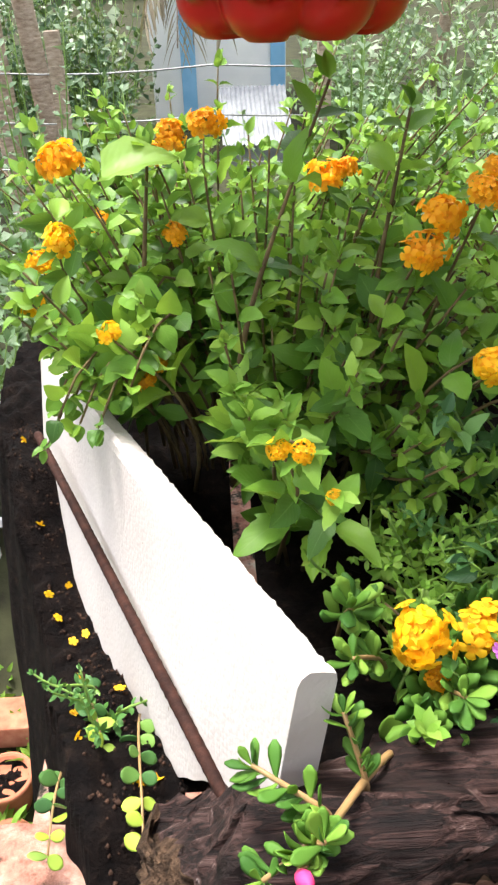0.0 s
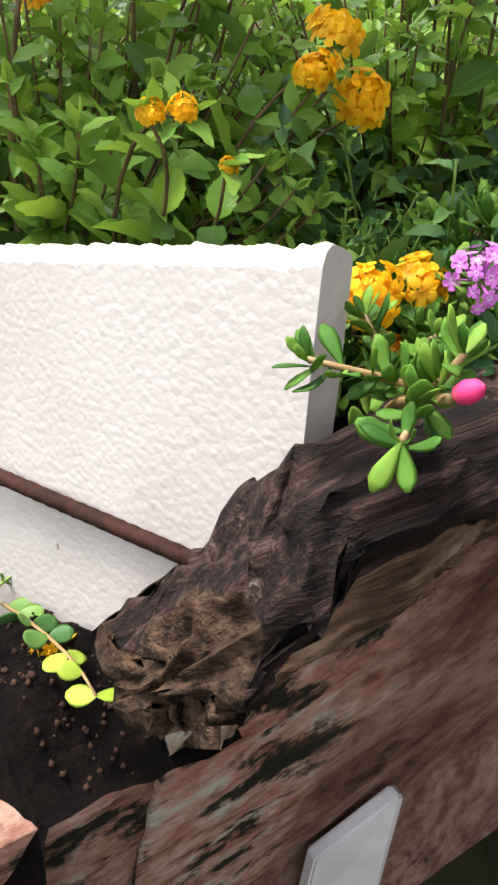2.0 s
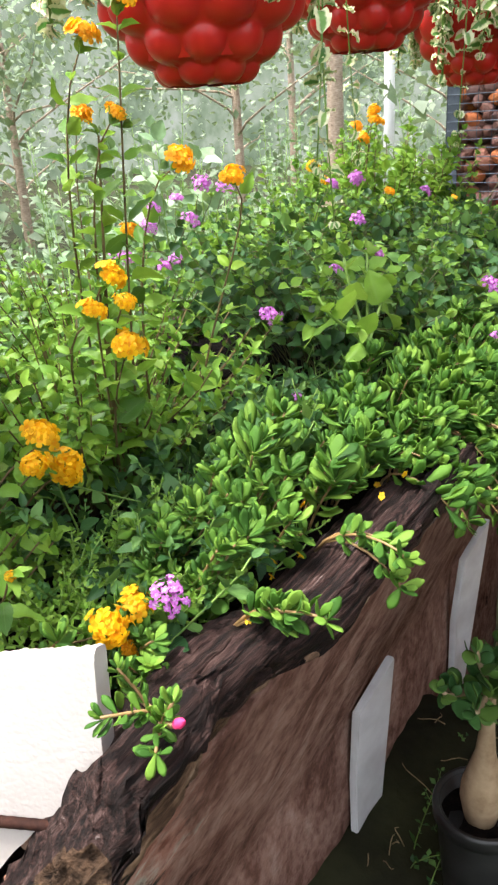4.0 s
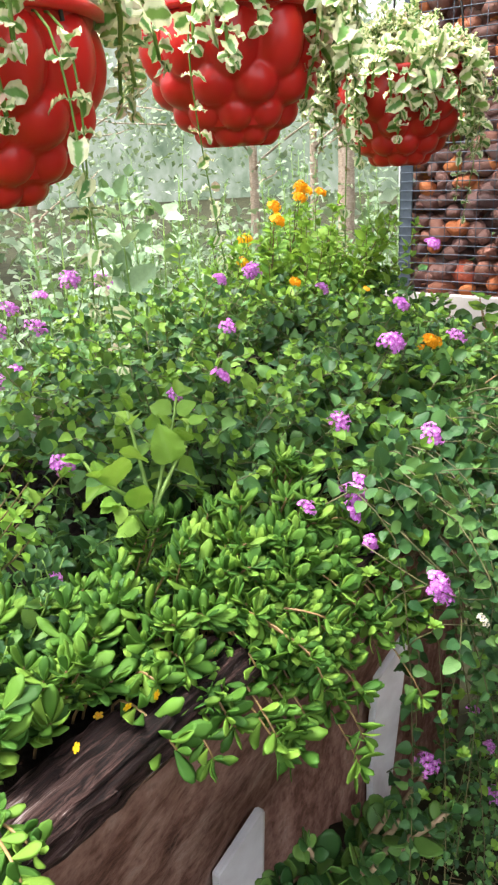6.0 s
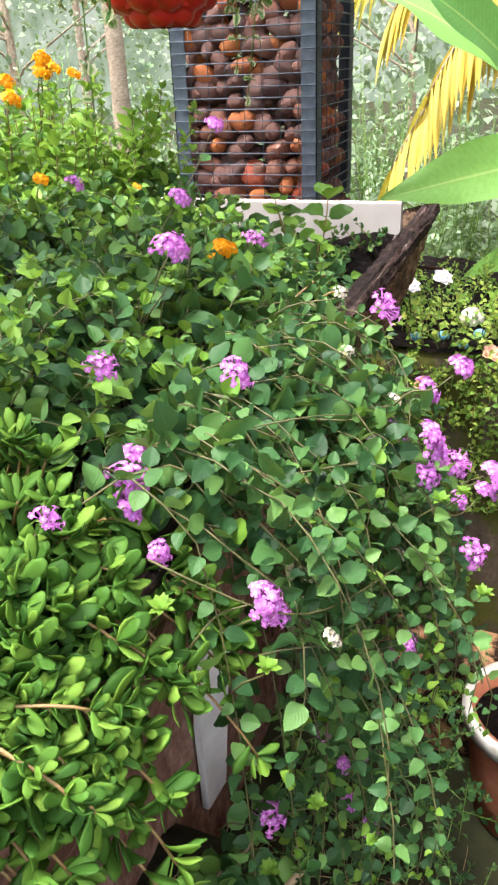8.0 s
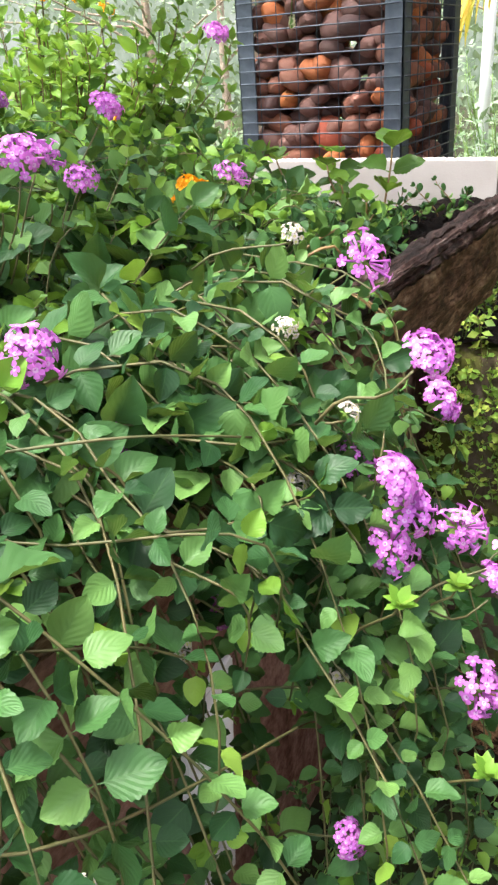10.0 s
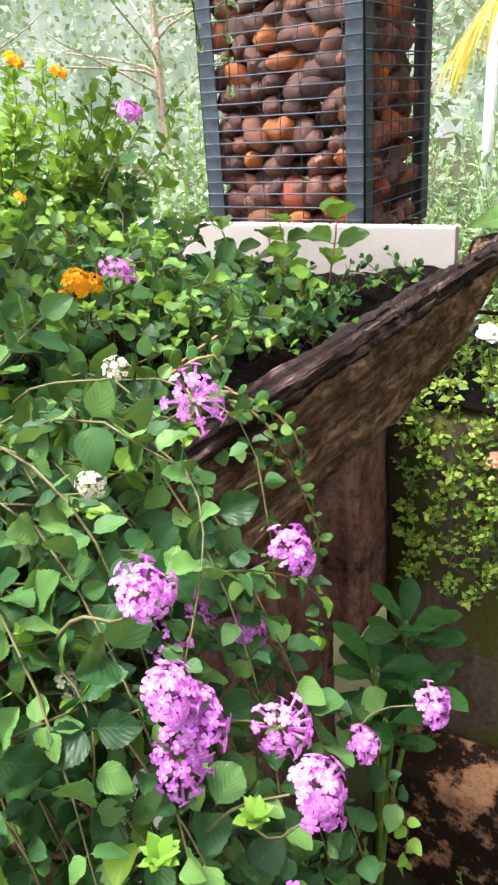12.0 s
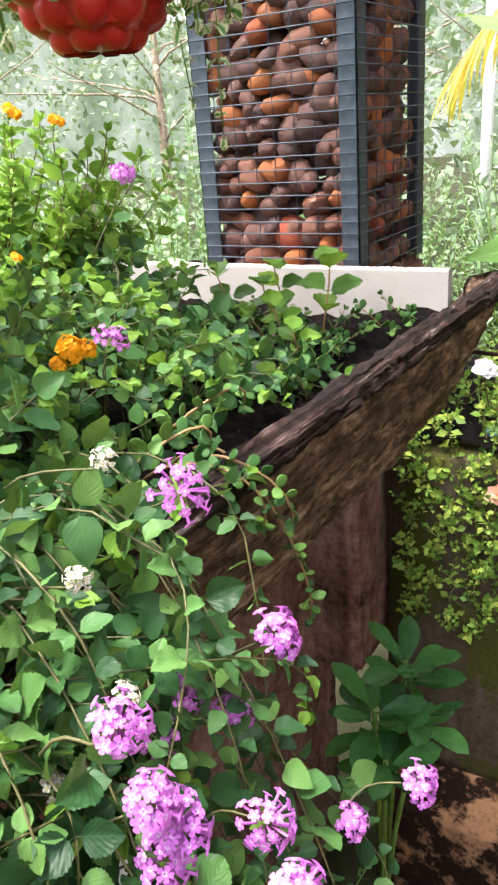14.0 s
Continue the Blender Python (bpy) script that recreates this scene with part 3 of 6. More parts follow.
class Plant:
    """Stems, leaves and flower heads of one plant. Leaves nearest the path side are pieces of their own, the rest one mesh."""

    def __init__(self, name, label, category, at, leaf_mat, stem_mat, group="", singles=150):
        self.ob = thing(name, label, category, group, at)
        self.at, self.leaf_mat, self.stem_mat, self.singles = V(*at), leaf_mat, stem_mat, singles
        self.stems, self.leaves, self.young = Acc(), [], []

    def stem(self, pts, r0=0.0022, r1=0.001, sides=5):
        self.stems.add(tube([p - self.at for p in np.asarray(pts)], (r0, r1), sides))

    def leaf(self, tpls, p, direction, normal, length, widen=1.0, mat=None):
        self.leaves.append((tpls, rng.randrange(len(tpls)), np.asarray(p, float), leaf_basis(direction, normal, length, widen), mat or self.leaf_mat))

    def head(self, kind, p, axis, size=1.0, name="flower_head"):
        me = rng.choice(HEADS[kind])
        ob = new(name, me)
        ob.parent = self.ob
        q = Vector(tuple(axis)).to_track_quat("Z", "Y") @ Euler((0, 0, rng.random() * 6.28)).to_quaternion()
        ob.matrix_basis = Matrix.LocRotScale(Vector(tuple(np.asarray(p) - self.at)), q, (size,) * 3)
        return ob

    def finish(self, key=lambda p: p[1] - p[2] * 0.7):
        if self.stems.n:
            part("stem_growth", self.stems, self.stem_mat, self.ob, kind="stuff")
        self.leaves.sort(key=lambda it: key(it[2]))
        for tpls, i, p, basis, mat in self.leaves[: self.singles]:
            tag = (id(tpls), i, mat.name)
            if tag not in MESHES:
                MESHES[tag] = Acc().add(tpls[i]).mesh("leaf", mat)
            ob = new("leaf", MESHES[tag])
            ob.parent = self.ob
            m = Matrix([[*basis[:, r], (p - self.at)[r]] for r in range(3)] + [[0, 0, 0, 1]])
            ob.matrix_basis = m
        rest, mats = Acc(), []
        for tpls, i, p, basis, mat in self.leaves[self.singles :]:
            if mat not in mats:
                mats.append(mat)
            rest.add(LIGHT.get(id(tpls), tpls)[i], basis, p - self.at, mats.index(mat))
        if rest.n:
            part("foliage", rest, mats, self.ob, kind="stuff")
        return self.ob


def jit(s):
    return V(rng.gauss(0, s), rng.gauss(0, s), rng.gauss(0, s))


def leafy_stem(pl, pts, tpls, size, start=0.3, gap=0.018, lean=0.35, up=V(0, -0.35, 0.95), mat=None, young=0.0, r=(0.0018, 0.0008), widen=1.0):
    """A stem with crosswise pairs of leaves."""
    pl.stem(pts, *r)
    pts = np.asarray(pts)
    seg = np.linalg.norm(np.diff(pts, axis=0), axis=1)
    total, cum = seg.sum(), np.r_[0, np.cumsum(seg)]
    s, k = total * start, rng.random() * 3
    while s < total:
        i = min(len(seg) - 1, np.searchsorted(cum, s) - 1 if s > 0 else 0)
        f = (s - cum[i]) / (seg[i] + 1e-9)
        p, d = pts[i] * (1 - f) + pts[i + 1] * f, unit(pts[i + 1] - pts[i])
        a = unit(np.cross(d, V(0.2, 0.3, 0.93)))
        b = np.cross(d, a)
        th = k * math.pi / 2 + rng.gauss(0, 0.3)
        side = math.cos(th) * a + math.sin(th) * b
        grown = size * (0.6 + 0.5 * rng.random()) * (1.0 - 0.45 * (s / total) ** 3)
        use = LEAF_YOUNG if rng.random() < young * (s / total) ** 2 else mat
        for sg in (1, -1):
            w = unit(side * sg + d * lean + up * 0.25 + jit(0.12))
            pl.leaf(tpls, p, w, unit(up + jit(0.48)), grown * (0.85 + 0.3 * rng.random()), widen, use)
        k += 1
        s += gap * (0.7 + 0.6 * rng.random())
    for _ in range(3):
        pl.leaf(tpls, pts[-1], unit(d + jit(0.5)), unit(up + jit(0.3)), size * 0.45, widen, LEAF_YOUNG if young else mat)


# ---- ground ----
def smooth(a, b, x):
    t = min(1.0, max(0.0, (x - a) / (b - a)))
    return t * t * (3 - 2 * t)


def ground_height(x, y):
    bed = smooth(-0.35, 0.05, x) * (1 - smooth(0.8, 1.25, x)) * smooth(-0.75, -0.3, y) * (1 - smooth(0.9, 1.4, y))
    back = smooth(0.7, 1.6, y)
    lump = 0.03 * noise.noise(Vector((x * 3, y * 3, 0))) + 0.012 * noise.noise(Vector((x * 14, y * 14, 3)))
    return -0.62 + 0.68 * bed + 0.2 * back * (1 - bed) + lump


def build_ground():
    s = np.sinh(np.linspace(-7.2, 7.2, 171)) * 0.6
    t = grid(np.linspace(0, 1, len(s)), np.linspace(0, 1, len(s)), lambda a, b: (0, 0, 0))
    n = len(s)
    v = np.array([(s[i] + 0.6, s[j], ground_height(s[i] + 0.6, s[j])) for j in range(n) for i in range(n)])
    tagged(part("ground", Acc().add((v, t[1], t[2])), GROUND), "brown garden earth with scattered litter", "ground", kind="structure")


build_ground()


def loft(sections, name, mats, slots, parent=None, label="", kind="", smooth_faces=True, cap=0):
    """A solid through closed sections; slots: a material slot for each side of the section."""
    n, m = len(sections), len(sections[0])
    verts = np.array([p for s in sections for p in s], float)
    faces, idx = [], []
    for i in range(n - 1):
        for k in range(m):
            faces.append((i * m + k, i * m + (k + 1) % m, (i + 1) * m + (k + 1) % m, (i + 1) * m + k))
            idx.append(cap if i < 4 and cap else slots[k])
    faces += [tuple(range(m))[::-1], tuple((n - 1) * m + k for k in range(m))]
    idx += [cap, cap]
    acc = Acc()
    acc.add((verts, faces, np.stack([verts[:, 0], verts[:, 2]], 1)))
    acc.m = idx
    return part(name, acc, mats, parent, label, smooth_faces, kind)


def rough(p, amount, scale=(7, 50, 50), seed=0.0):
    q = Vector((p[0] * scale[0] + seed, p[1] * scale[1], p[2] * scale[2]))
    return amount * noise.noise_vector(q)


# ---- the old wooden trough ----
trough = thing("wooden_trough", "long weathered dark wooden planting trough on a wall", "planter", at=(0, 0, 0))


PLANK_CUT = 5


def plank_sections(front=True):
    out = []
    for x in np.linspace(-0.254, 1.86, 620):
        end = 1 - smooth(-0.26, 0.02, x)
        tail = 1 - smooth(-0.255, -0.1, x) + 0.9 * smooth(0.9, 1.2, x)
        tip = 1 - smooth(-0.256, -0.222, x)
        zb = 0.845 - 0.115 * smooth(0.0, 1.1, x) + 0.16 * max(0.0, (x - 1.62) / 0.24) ** 1.3 - 0.012 * tail
        zb += 0.012 * noise.noise(Vector((x * 5, 1.7, 0))) + 0.006 * noise.noise(Vector((x * 24, 4.7, 0)))
        top = 0.907 - 0.004 * x + 0.022 * end + 0.005 * noise.noise(Vector((x * 6, 0, 0))) + 0.003 * noise.noise(Vector((x * 32, 7, 0)))
        top -= 0.036 * tip * tip
        zb = min(zb, top - 0.022)
        h, dy = top - zb, 0.004 * end + 0.014 * smooth(-0.21, -0.14, x) * (1 - smooth(-0.12, -0.02, x))
        sec = [(0.048, top - 0.018 - 0.036 * tail), (0.034, top - 0.006 - 0.024 * tail), (0.016, top - 0.002 - 0.005 * tail), (0.0, top + 0.001), (-0.012, top), (-0.018, top - 0.006),
               (-0.019, top - 0.016), (-0.014, top - 0.03 * min(1, h / 0.06)), (-0.011, top - 0.45 * h), (-0.004, top - 0.62 * h), (0.008, top - 0.8 * h),
               (0.022, zb + 0.06 * h), (0.034, zb), (0.055, zb + 0.004), (0.06, zb + 0.3 * h)]
        sec = [(y + dy, z) for y, z in sec]
        cut = PLANK_CUT
        sec = [(y + (sec[(i + 1) % 15][0] - y) * j / cut, z + (sec[(i + 1) % 15][1] - z) * j / cut) for i, (y, z) in enumerate(sec) for j in range(cut)]
        pts = []
        for j, (y, z) in enumerate(sec):
            k = j * 2 / cut
            p = V(x - 0.024 * (1 - smooth(-0.26, -0.2, x)) * (top - z) / h, y, z)
            d = rough(p, 0.006, (4, 45, 45)) + rough(p, 0.0045, (7, 140, 140)) + rough(p, 0.0022, (14, 330, 330)) + rough(p, 0.0025, (60, 60, 60), 3.0)
            split = abs(noise.noise(Vector((x * 3.5, y * 70, z * 70 + 5))))
            p = p + V(d[0] * 0.3, d[1], d[2]) + V(0, 0.006 if k > 13 else 0.0, -0.006 if k <= 13 else 0.0) * max(0.0, 1 - split * 9)
            if 4 <= k <= 13:
                p[2] -= 0.004 * max(0, noise.noise(Vector((x * 6, k * 1.9, 0))) + 0.2)
            p[0] += 0.01 * (1 - smooth(-0.255, -0.19, x)) * noise.noise(Vector((0, y * 90, z * 90)))
            pts.append(p if front else V(p[0], 0.64 - p[1], p[2]))
        out.append(pts)
    # the rotten near end closes in uneven rings
    ring, middle = out[0], np.mean(out[0], axis=0)
    for k in (0.8, 0.55, 0.3, 0.1):
        out.insert(0, [middle + (p - middle) * k + V(0.012 * noise.noise(Vector(tuple(p * 70 + k * 9))) - 0.006 * (1 - k), 0, 0) for p in ring])
    return out


SLOTS = [0, 0, 0, 0, 0, 0, 0, 1, 1, 1, 1, 1, 1, 0, 0]
loft(plank_sections(), "front_plank", [WOOD_TOP, WOOD_FACE, WOOD_ROT], [v for v in SLOTS for _ in range(PLANK_CUT)], trough, cap=2, label="dark weathered plank with grey streaked edge")
loft(plank_sections(False), "back_plank", [WOOD_TOP, WOOD_FACE], [v for v in SLOTS for _ in range(PLANK_CUT)], trough)

# ---- soil ----
def soil_sheet(name, x0, x1, y0, y1, z, label, dip=0.0, nx=150, ny=50, edge=None):
    xs, ys = np.linspace(x0, x1, nx), np.linspace(y0, y1, ny)
    t = grid(np.linspace(0, 1, nx), np.linspace(0, 1, ny), lambda a, b: (0, 0, 0))

    def height(x, y):
        v = Vector((x, y, 0))
        slump = 0.4 * max(0.0, edge(y) + 0.012 * noise.noise(v * 25) - x) / 0.06 if edge else 0.0
        rise = 0.03 * smooth(0.045, 0.08, y) - 0.04 * smooth(0.11, 0.22, y) + 0.06 * smooth(0.3, 0.38, y) if edge else 0.0
        return z + rise - min(0.9, slump) - dip * math.sin(math.pi * (y - y0) / (y1 - y0)) + 0.02 * noise.noise(v * 7) + 0.012 * noise.noise(v * 30) + 0.006 * noise.noise(v * 90)

    v = np.array([(x, y, height(x, y)) for y in ys for x in xs])
    return tagged(part(name, Acc().add((v, t[1], t[2])), SOIL), label, "soil", kind="stuff"), height


_, soil_z = soil_sheet("soil", -0.22, 1.645, 0.035, 0.6, 0.868, "dark moist potting soil filling the trough")
_, soil_low_z = soil_sheet("spilled_soil", -0.44, -0.232, 0.046, 0.6, 0.779, "black wet soil outside the foam board", 0.0, 80, 90, lambda y: -0.325 - 0.32 * (y - 0.1))

# ---- foam boards that close the trough ----
FOAM_DIR, FOAM_AT = unit(V(-0.371, 0.928, 0)), V(-0.2145, 0.028, 0)
FOAM_OUT = V(-FOAM_DIR[1], FOAM_DIR[0], 0)


def foam_board(name, label, origin, along, out, length, thick, top, bottom, tilt=0.0):
    sections = []
    for s in np.linspace(0, length, 420):
        zt, zb = top(s), bottom(s)
        chip = 0.005 * max(0, noise.noise(Vector((s * 90, 9, origin[0]))) - 0.3)
        zt += 0.0007 * noise.noise(Vector((s * 40, 2, origin[0]))) + 0.0014 * noise.noise(Vector((s * 210, 5, 0))) + 0.001 * noise.noise(Vector((s * 480, 8, 0))) - chip
        zb += 0.003 * noise.noise(Vector((s * 70, 6, 1)))
        sec = []
        for o, z in ((0, zb), (0, zb + (zt - zb) * 0.35), (0, zb + (zt - zb) * 0.7), (0, zt - 0.005), (0.0012, zt - 0.0015), (0.004, zt),
                     (thick * 0.5, zt - 0.0015), (thick - 0.003, zt - 0.004), (thick - 0.001, zt - 0.0055), (thick, zt - 0.009), (thick, zb + (zt - zb) * 0.5), (thick, zb)):
            p = origin + along * s - out * (o - tilt * (0.969 - z)) + V(0, 0, z)
            d = rough(p, 0.0004, (30, 30, 30))
            sec.append(p + V(*d))
        sections.append(sec)
    ob = loft(sections, name, [FOAM], [0] * 12, smooth_faces=False)
    return tagged(ob, label, "foam board")


foam_board("foam_board", "white foam board with ragged top closing the trough", FOAM_AT, FOAM_DIR, FOAM_OUT, 0.41, 0.016,
           lambda s: 0.9735 - 0.15 * s, lambda s: 0.875 - 0.075 * smooth(0.02, 0.11, s) - 0.05 * smooth(0.1, 0.25, s), 0.14)
foam_board("foam_board", "white foam board standing before the wire cage", V(1.655, 0.03, 0), V(0, 1, 0), V(-1, 0, 0), 0.66, 0.018,
           lambda s: 0.939 - 0.006 * s, lambda s: 0.82)


def rebar(name, a, b, label, r=0.0032):
    a, b = V(*a), V(*b)
    n = int(np.linalg.norm(b - a) / 0.0022)
    radii = np.array([r * (1.0 if i % 3 else 1.07) for i in range(n)])
    ob = part(name, Acc().add(tube(np.linspace(a, b, n), radii, 8, 0.06)), RUST)
    return tagged(ob, label, "steel bar")


rebar("rusty_rod", (-0.2355, 0.038, 0.868), (-0.378, 0.365, 0.861), "rusty ribbed steel rod braced along the foam board")
rebar("rusty_rod", (1.69, -0.055, 0.802), (1.715, 0.6, 0.81), "rusty steel rod passing through the plank end")


# ---- walls under and beside the trough ----
def rough_wall(name, lo, hi, mat, label, amount=0.008, step=0.03):
    """A solid wall with an uneven face."""
    lo, hi = V(*lo), V(*hi)
    bm = bmesh.new()
    bmesh.ops.create_cube(bm, size=1)
    bmesh.ops.scale(bm, vec=tuple(hi - lo), verts=bm.verts)
    bmesh.ops.translate(bm, vec=tuple((lo + hi) / 2), verts=bm.verts)
    bmesh.ops.bevel(bm, geom=bm.edges[:], offset=0.012, segments=2, affect="EDGES")
    bmesh.ops.subdivide_edges(bm, edges=[e for e in bm.edges if e.calc_length() > 0.1], cuts=24, use_grid_fill=True)
    for v in bm.verts:
        q = Vector(v.co)
        v.co += amount * noise.noise_vector(q * 6) + amount * 0.35 * noise.noise_vector(q * 25)
    ob = part(name, bm, mat)
    return tagged(ob, label, "wall", kind="structure")


def lean_y(z):
    """How far the front wall leans back under the trough."""
    return 0.03 + 0.37 * (0.84 - max(z, 0.3))


def leaning_wall(name, x0, x1, top, mat, label, back=0.6, inner=None):
    sections = []
    for x in np.linspace(x0, x1, int((x1 - x0) / 0.012)):
        t = top(x)
        back_off = 0.13 * smooth(0.95, 1.2, x)
        front = [(lean_y(z) + back_off, z) for z in np.linspace(-0.8, t, 60)]
        rear = [(lean_y(t) + back_off + 0.05, t - 0.012), (lean_y(t) + back_off + 0.06, inner if inner else t), (back, inner if inner else t), (back, -0.8)]
        sec = []
        for y, z in front + rear:
            p = V(x, y, z)
            d = 0.006 * noise.noise_vector(Vector((x * 6, y * 6, z * 6))) + 0.0035 * noise.noise_vector(Vector((x * 26, y * 26, z * 26)))
            sec.append(p + V(*d))
        sections.append(sec)
    return tagged(loft(sections, name, [mat], [0] * len(sections[0])), label, "wall", kind="structure")


leaning_wall("wall_front", -0.262, 1.88, lambda x: 0.846 - 0.021 * smooth(-0.2, 0.0, x) - 0.11 * smooth(0.0, 1.1, x), WALL_BROWN, "stained red-brown leaning wall carrying the trough", 0.6, 0.7)
leaning_wall("wall_end", -0.4, -0.264, lambda x: 0.785 + 0.008 * noise.noise(Vector((x * 20, 0, 0))), WALL_PINK, "blotched pink plaster wall end with black mould", 0.5, 0.6)
rough_wall("wall_moss", (1.905, -2.2, -0.8), (2.9, 0.235, 0.53), WALL_MOSS, "mossy grey garden wall topped with soil")
rough_wall("wall_plinth", (1.74, -1.9, -0.8), (1.9, 0.2, -0.27), PLINTH, "peeling orange plaster plinth below the mossy wall")
rough_wall("wall_pier", (1.78, 0.25, 0.0), (2.17, 0.6, 0.872), WALL_BROWN, "brown pier under the wire cage", 0.004)
_, ledge_z = soil_sheet("ledge_soil", 1.91, 2.85, -2.1, 0.22, 0.545, "dark soil on top of the mossy wall", 0, 60, 90)


def white_board(x0, x1, z0, z1, label):
    bm = bmesh.new()
    pts = [(x0 + 0.006, z0), (x1, z0 - 0.02), (x1 - 0.002, z1), (x1 - 0.012, z1 + 0.012), (x0, z1 - 0.055), (x0, (z0 + z1) / 2)]
    face = bm.faces.new([bm.verts.new((x, lean_y(z) - 0.02, z)) for x, z in pts])
    res = bmesh.ops.extrude_face_region(bm, geom=[face])
    bmesh.ops.translate(bm, vec=(0, 0.014, 0), verts=[g for g in res["geom"] if isinstance(g, bmesh.types.BMVert)])
    bmesh.ops.recalc_face_normals(bm, faces=bm.faces)
    bmesh.ops.bevel(bm, geom=bm.edges[:], offset=0.002, segments=2, affect="EDGES")
    return tagged(part("white_board", bm, WHITE_BOARD, smooth=False), label, "board", "boards on the wall")


for x0, x1, z1 in ((-0.085, -0.005, 0.43), (0.45, 0.545, 0.372), (0.945, 1.035, 0.39)):
    white_board(x0, x1, -0.04, z1, "white painted board with slanted top against the wall")


# ---- unseen wall and eave added to block sky light; purlin carrying the baskets ----
tagged(box_part("wall_house", (0.6, -1.75, -0.8), (7.0, -1.55, 2.6), WALL_PINK, bevel=0.01), "unseen plastered wall added behind the path to block sky light", "wall", kind="structure")
BEAM_Z = 2.35
tagged(box_part("ceiling", (0.6, -1.8, BEAM_Z + 0.124), (5.0, -0.42, BEAM_Z + 0.15), WOOD_FACE), "unseen boarded eave added above the path to block sky light", "ceiling", kind="structure")
tagged(box_part("purlin", (-0.34, 0.305, BEAM_Z), (2.5, 0.355, BEAM_Z + 0.06), WOOD_FACE), "long wooden purlin carrying the hanging baskets", "beam")
for bx in (0.775, 1.31, 2.3):
    tagged(box_part("beam", (bx - 0.025, -1.549, BEAM_Z + 0.062), (bx + 0.025, 0.45, BEAM_Z + 0.12), WOOD_FACE), "wooden eave beam laid across the purlin", "beam", "eave beams")


# ---- wire cage full of dry nuts ----
CX0, CX1, CY0, CY1, CZ0, CZ1 = 1.832, 2.16, 0.252, 0.592, 0.874, 1.8
cage = thing("wire_cage", "blue-grey steel angle cage filled with dry husked nuts", "cage", at=(CX0, CY0, CZ0))


def angle_post(x, y, sx, sy):
    bm = bmesh.new()
    f, th = 0.036, 0.004
    for w, d in ((f, th), (th, f)):
        c = box_bm(w, d, CZ1 - CZ0, 0.0008, 1)
        bmesh.ops.translate(c, vec=(sx * w / 2, sy * d / 2, 0), verts=c.verts)
        tmp = bpy.data.meshes.new("tmp")
        c.to_mesh(tmp)
        c.free()
        bm.from_mesh(tmp)
        bpy.data.meshes.remove(tmp)
    bmesh.ops.translate(bm, vec=(x - CX0, y - CY0, (CZ1 - CZ0) / 2), verts=bm.verts)
    return part("corner_post", bm, CAGE_PAINT, cage, smooth=False)


for x, sx in ((CX0, 1), (CX1, -1)):
    for y, sy in ((CY0, 1), (CY1, -1)):
        angle_post(x, y, sx, sy)
ROD_X = Acc().add(tube([V(0, 0, 0), V(CX1 - CX0 - 0.008, 0, 0)], (0.0013, 0.0013), 6)).mesh("rod", CAGE_PAINT)
ROD_Y = Acc().add(tube([V(0, 0, 0), V(0, CY1 - CY0 - 0.008, 0)], (0.0013, 0.0013), 6)).mesh("rod", CAGE_PAINT)
zs = np.arange(0.018, CZ1 - CZ0, 0.0231)
for z in zs:
    for me, places in ((ROD_X, ((0.004, -0.0025), (0.004, CY1 - CY0 + 0.0025))), (ROD_Y, ((-0.0025, 0.004), (CX1 - CX0 + 0.0025, 0.004)))):
        for px, py in places:
            ob = new("rod", me)
            ob.parent = cage
            ob.location = (px, py, z + rng.gauss(0, 0.0006))
UPRIGHT = Acc().add(tube([V(0, 0, 0), V(0, 0, CZ1 - CZ0)], (0.0009, 0.0009), 5)).mesh("upright_wire", CAGE_PAINT)
for k in range(1, 8):
    for px, py in ((k * 0.0405, 0.001), (0.001, k * 0.042)):
        ob = new("upright_wire", UPRIGHT)
        ob.parent = cage
        ob.location = (px, py, 0)

pile = thing("nut_pile", "dry orange and brown husked nuts heaped in the cage", "nuts", at=(CX0 + 0.16, CY0 + 0.17, CZ0))


def nut_template(seed):
    r = random.Random(seed)
    sq = r.uniform(-0.15, 0.2)

    def fn(a, b):
        th, ph = 2 * math.pi * a, math.pi * b
        p = V(math.sin(ph) * math.cos(th), math.sin(ph) * math.sin(th) * (0.9 + sq), -math.cos(ph) * (1 + 0.15 * math.cos(ph)))
        return p * (1 + 0.2 * noise.noise(Vector(tuple(p * 1.1 + seed * 7.0))) + 0.07 * noise.noise(Vector(tuple(p * 3.0 + seed))))

    return grid(np.linspace(0, 1, 12, endpoint=False), np.linspace(0.02, 0.98, 9), fn, close=True)


NUTS = [nut_template(k) for k in range(9)]
NUT_MESHES = [Acc().add(t).mesh("nut", NUT) for t in NUTS]
nuts = []
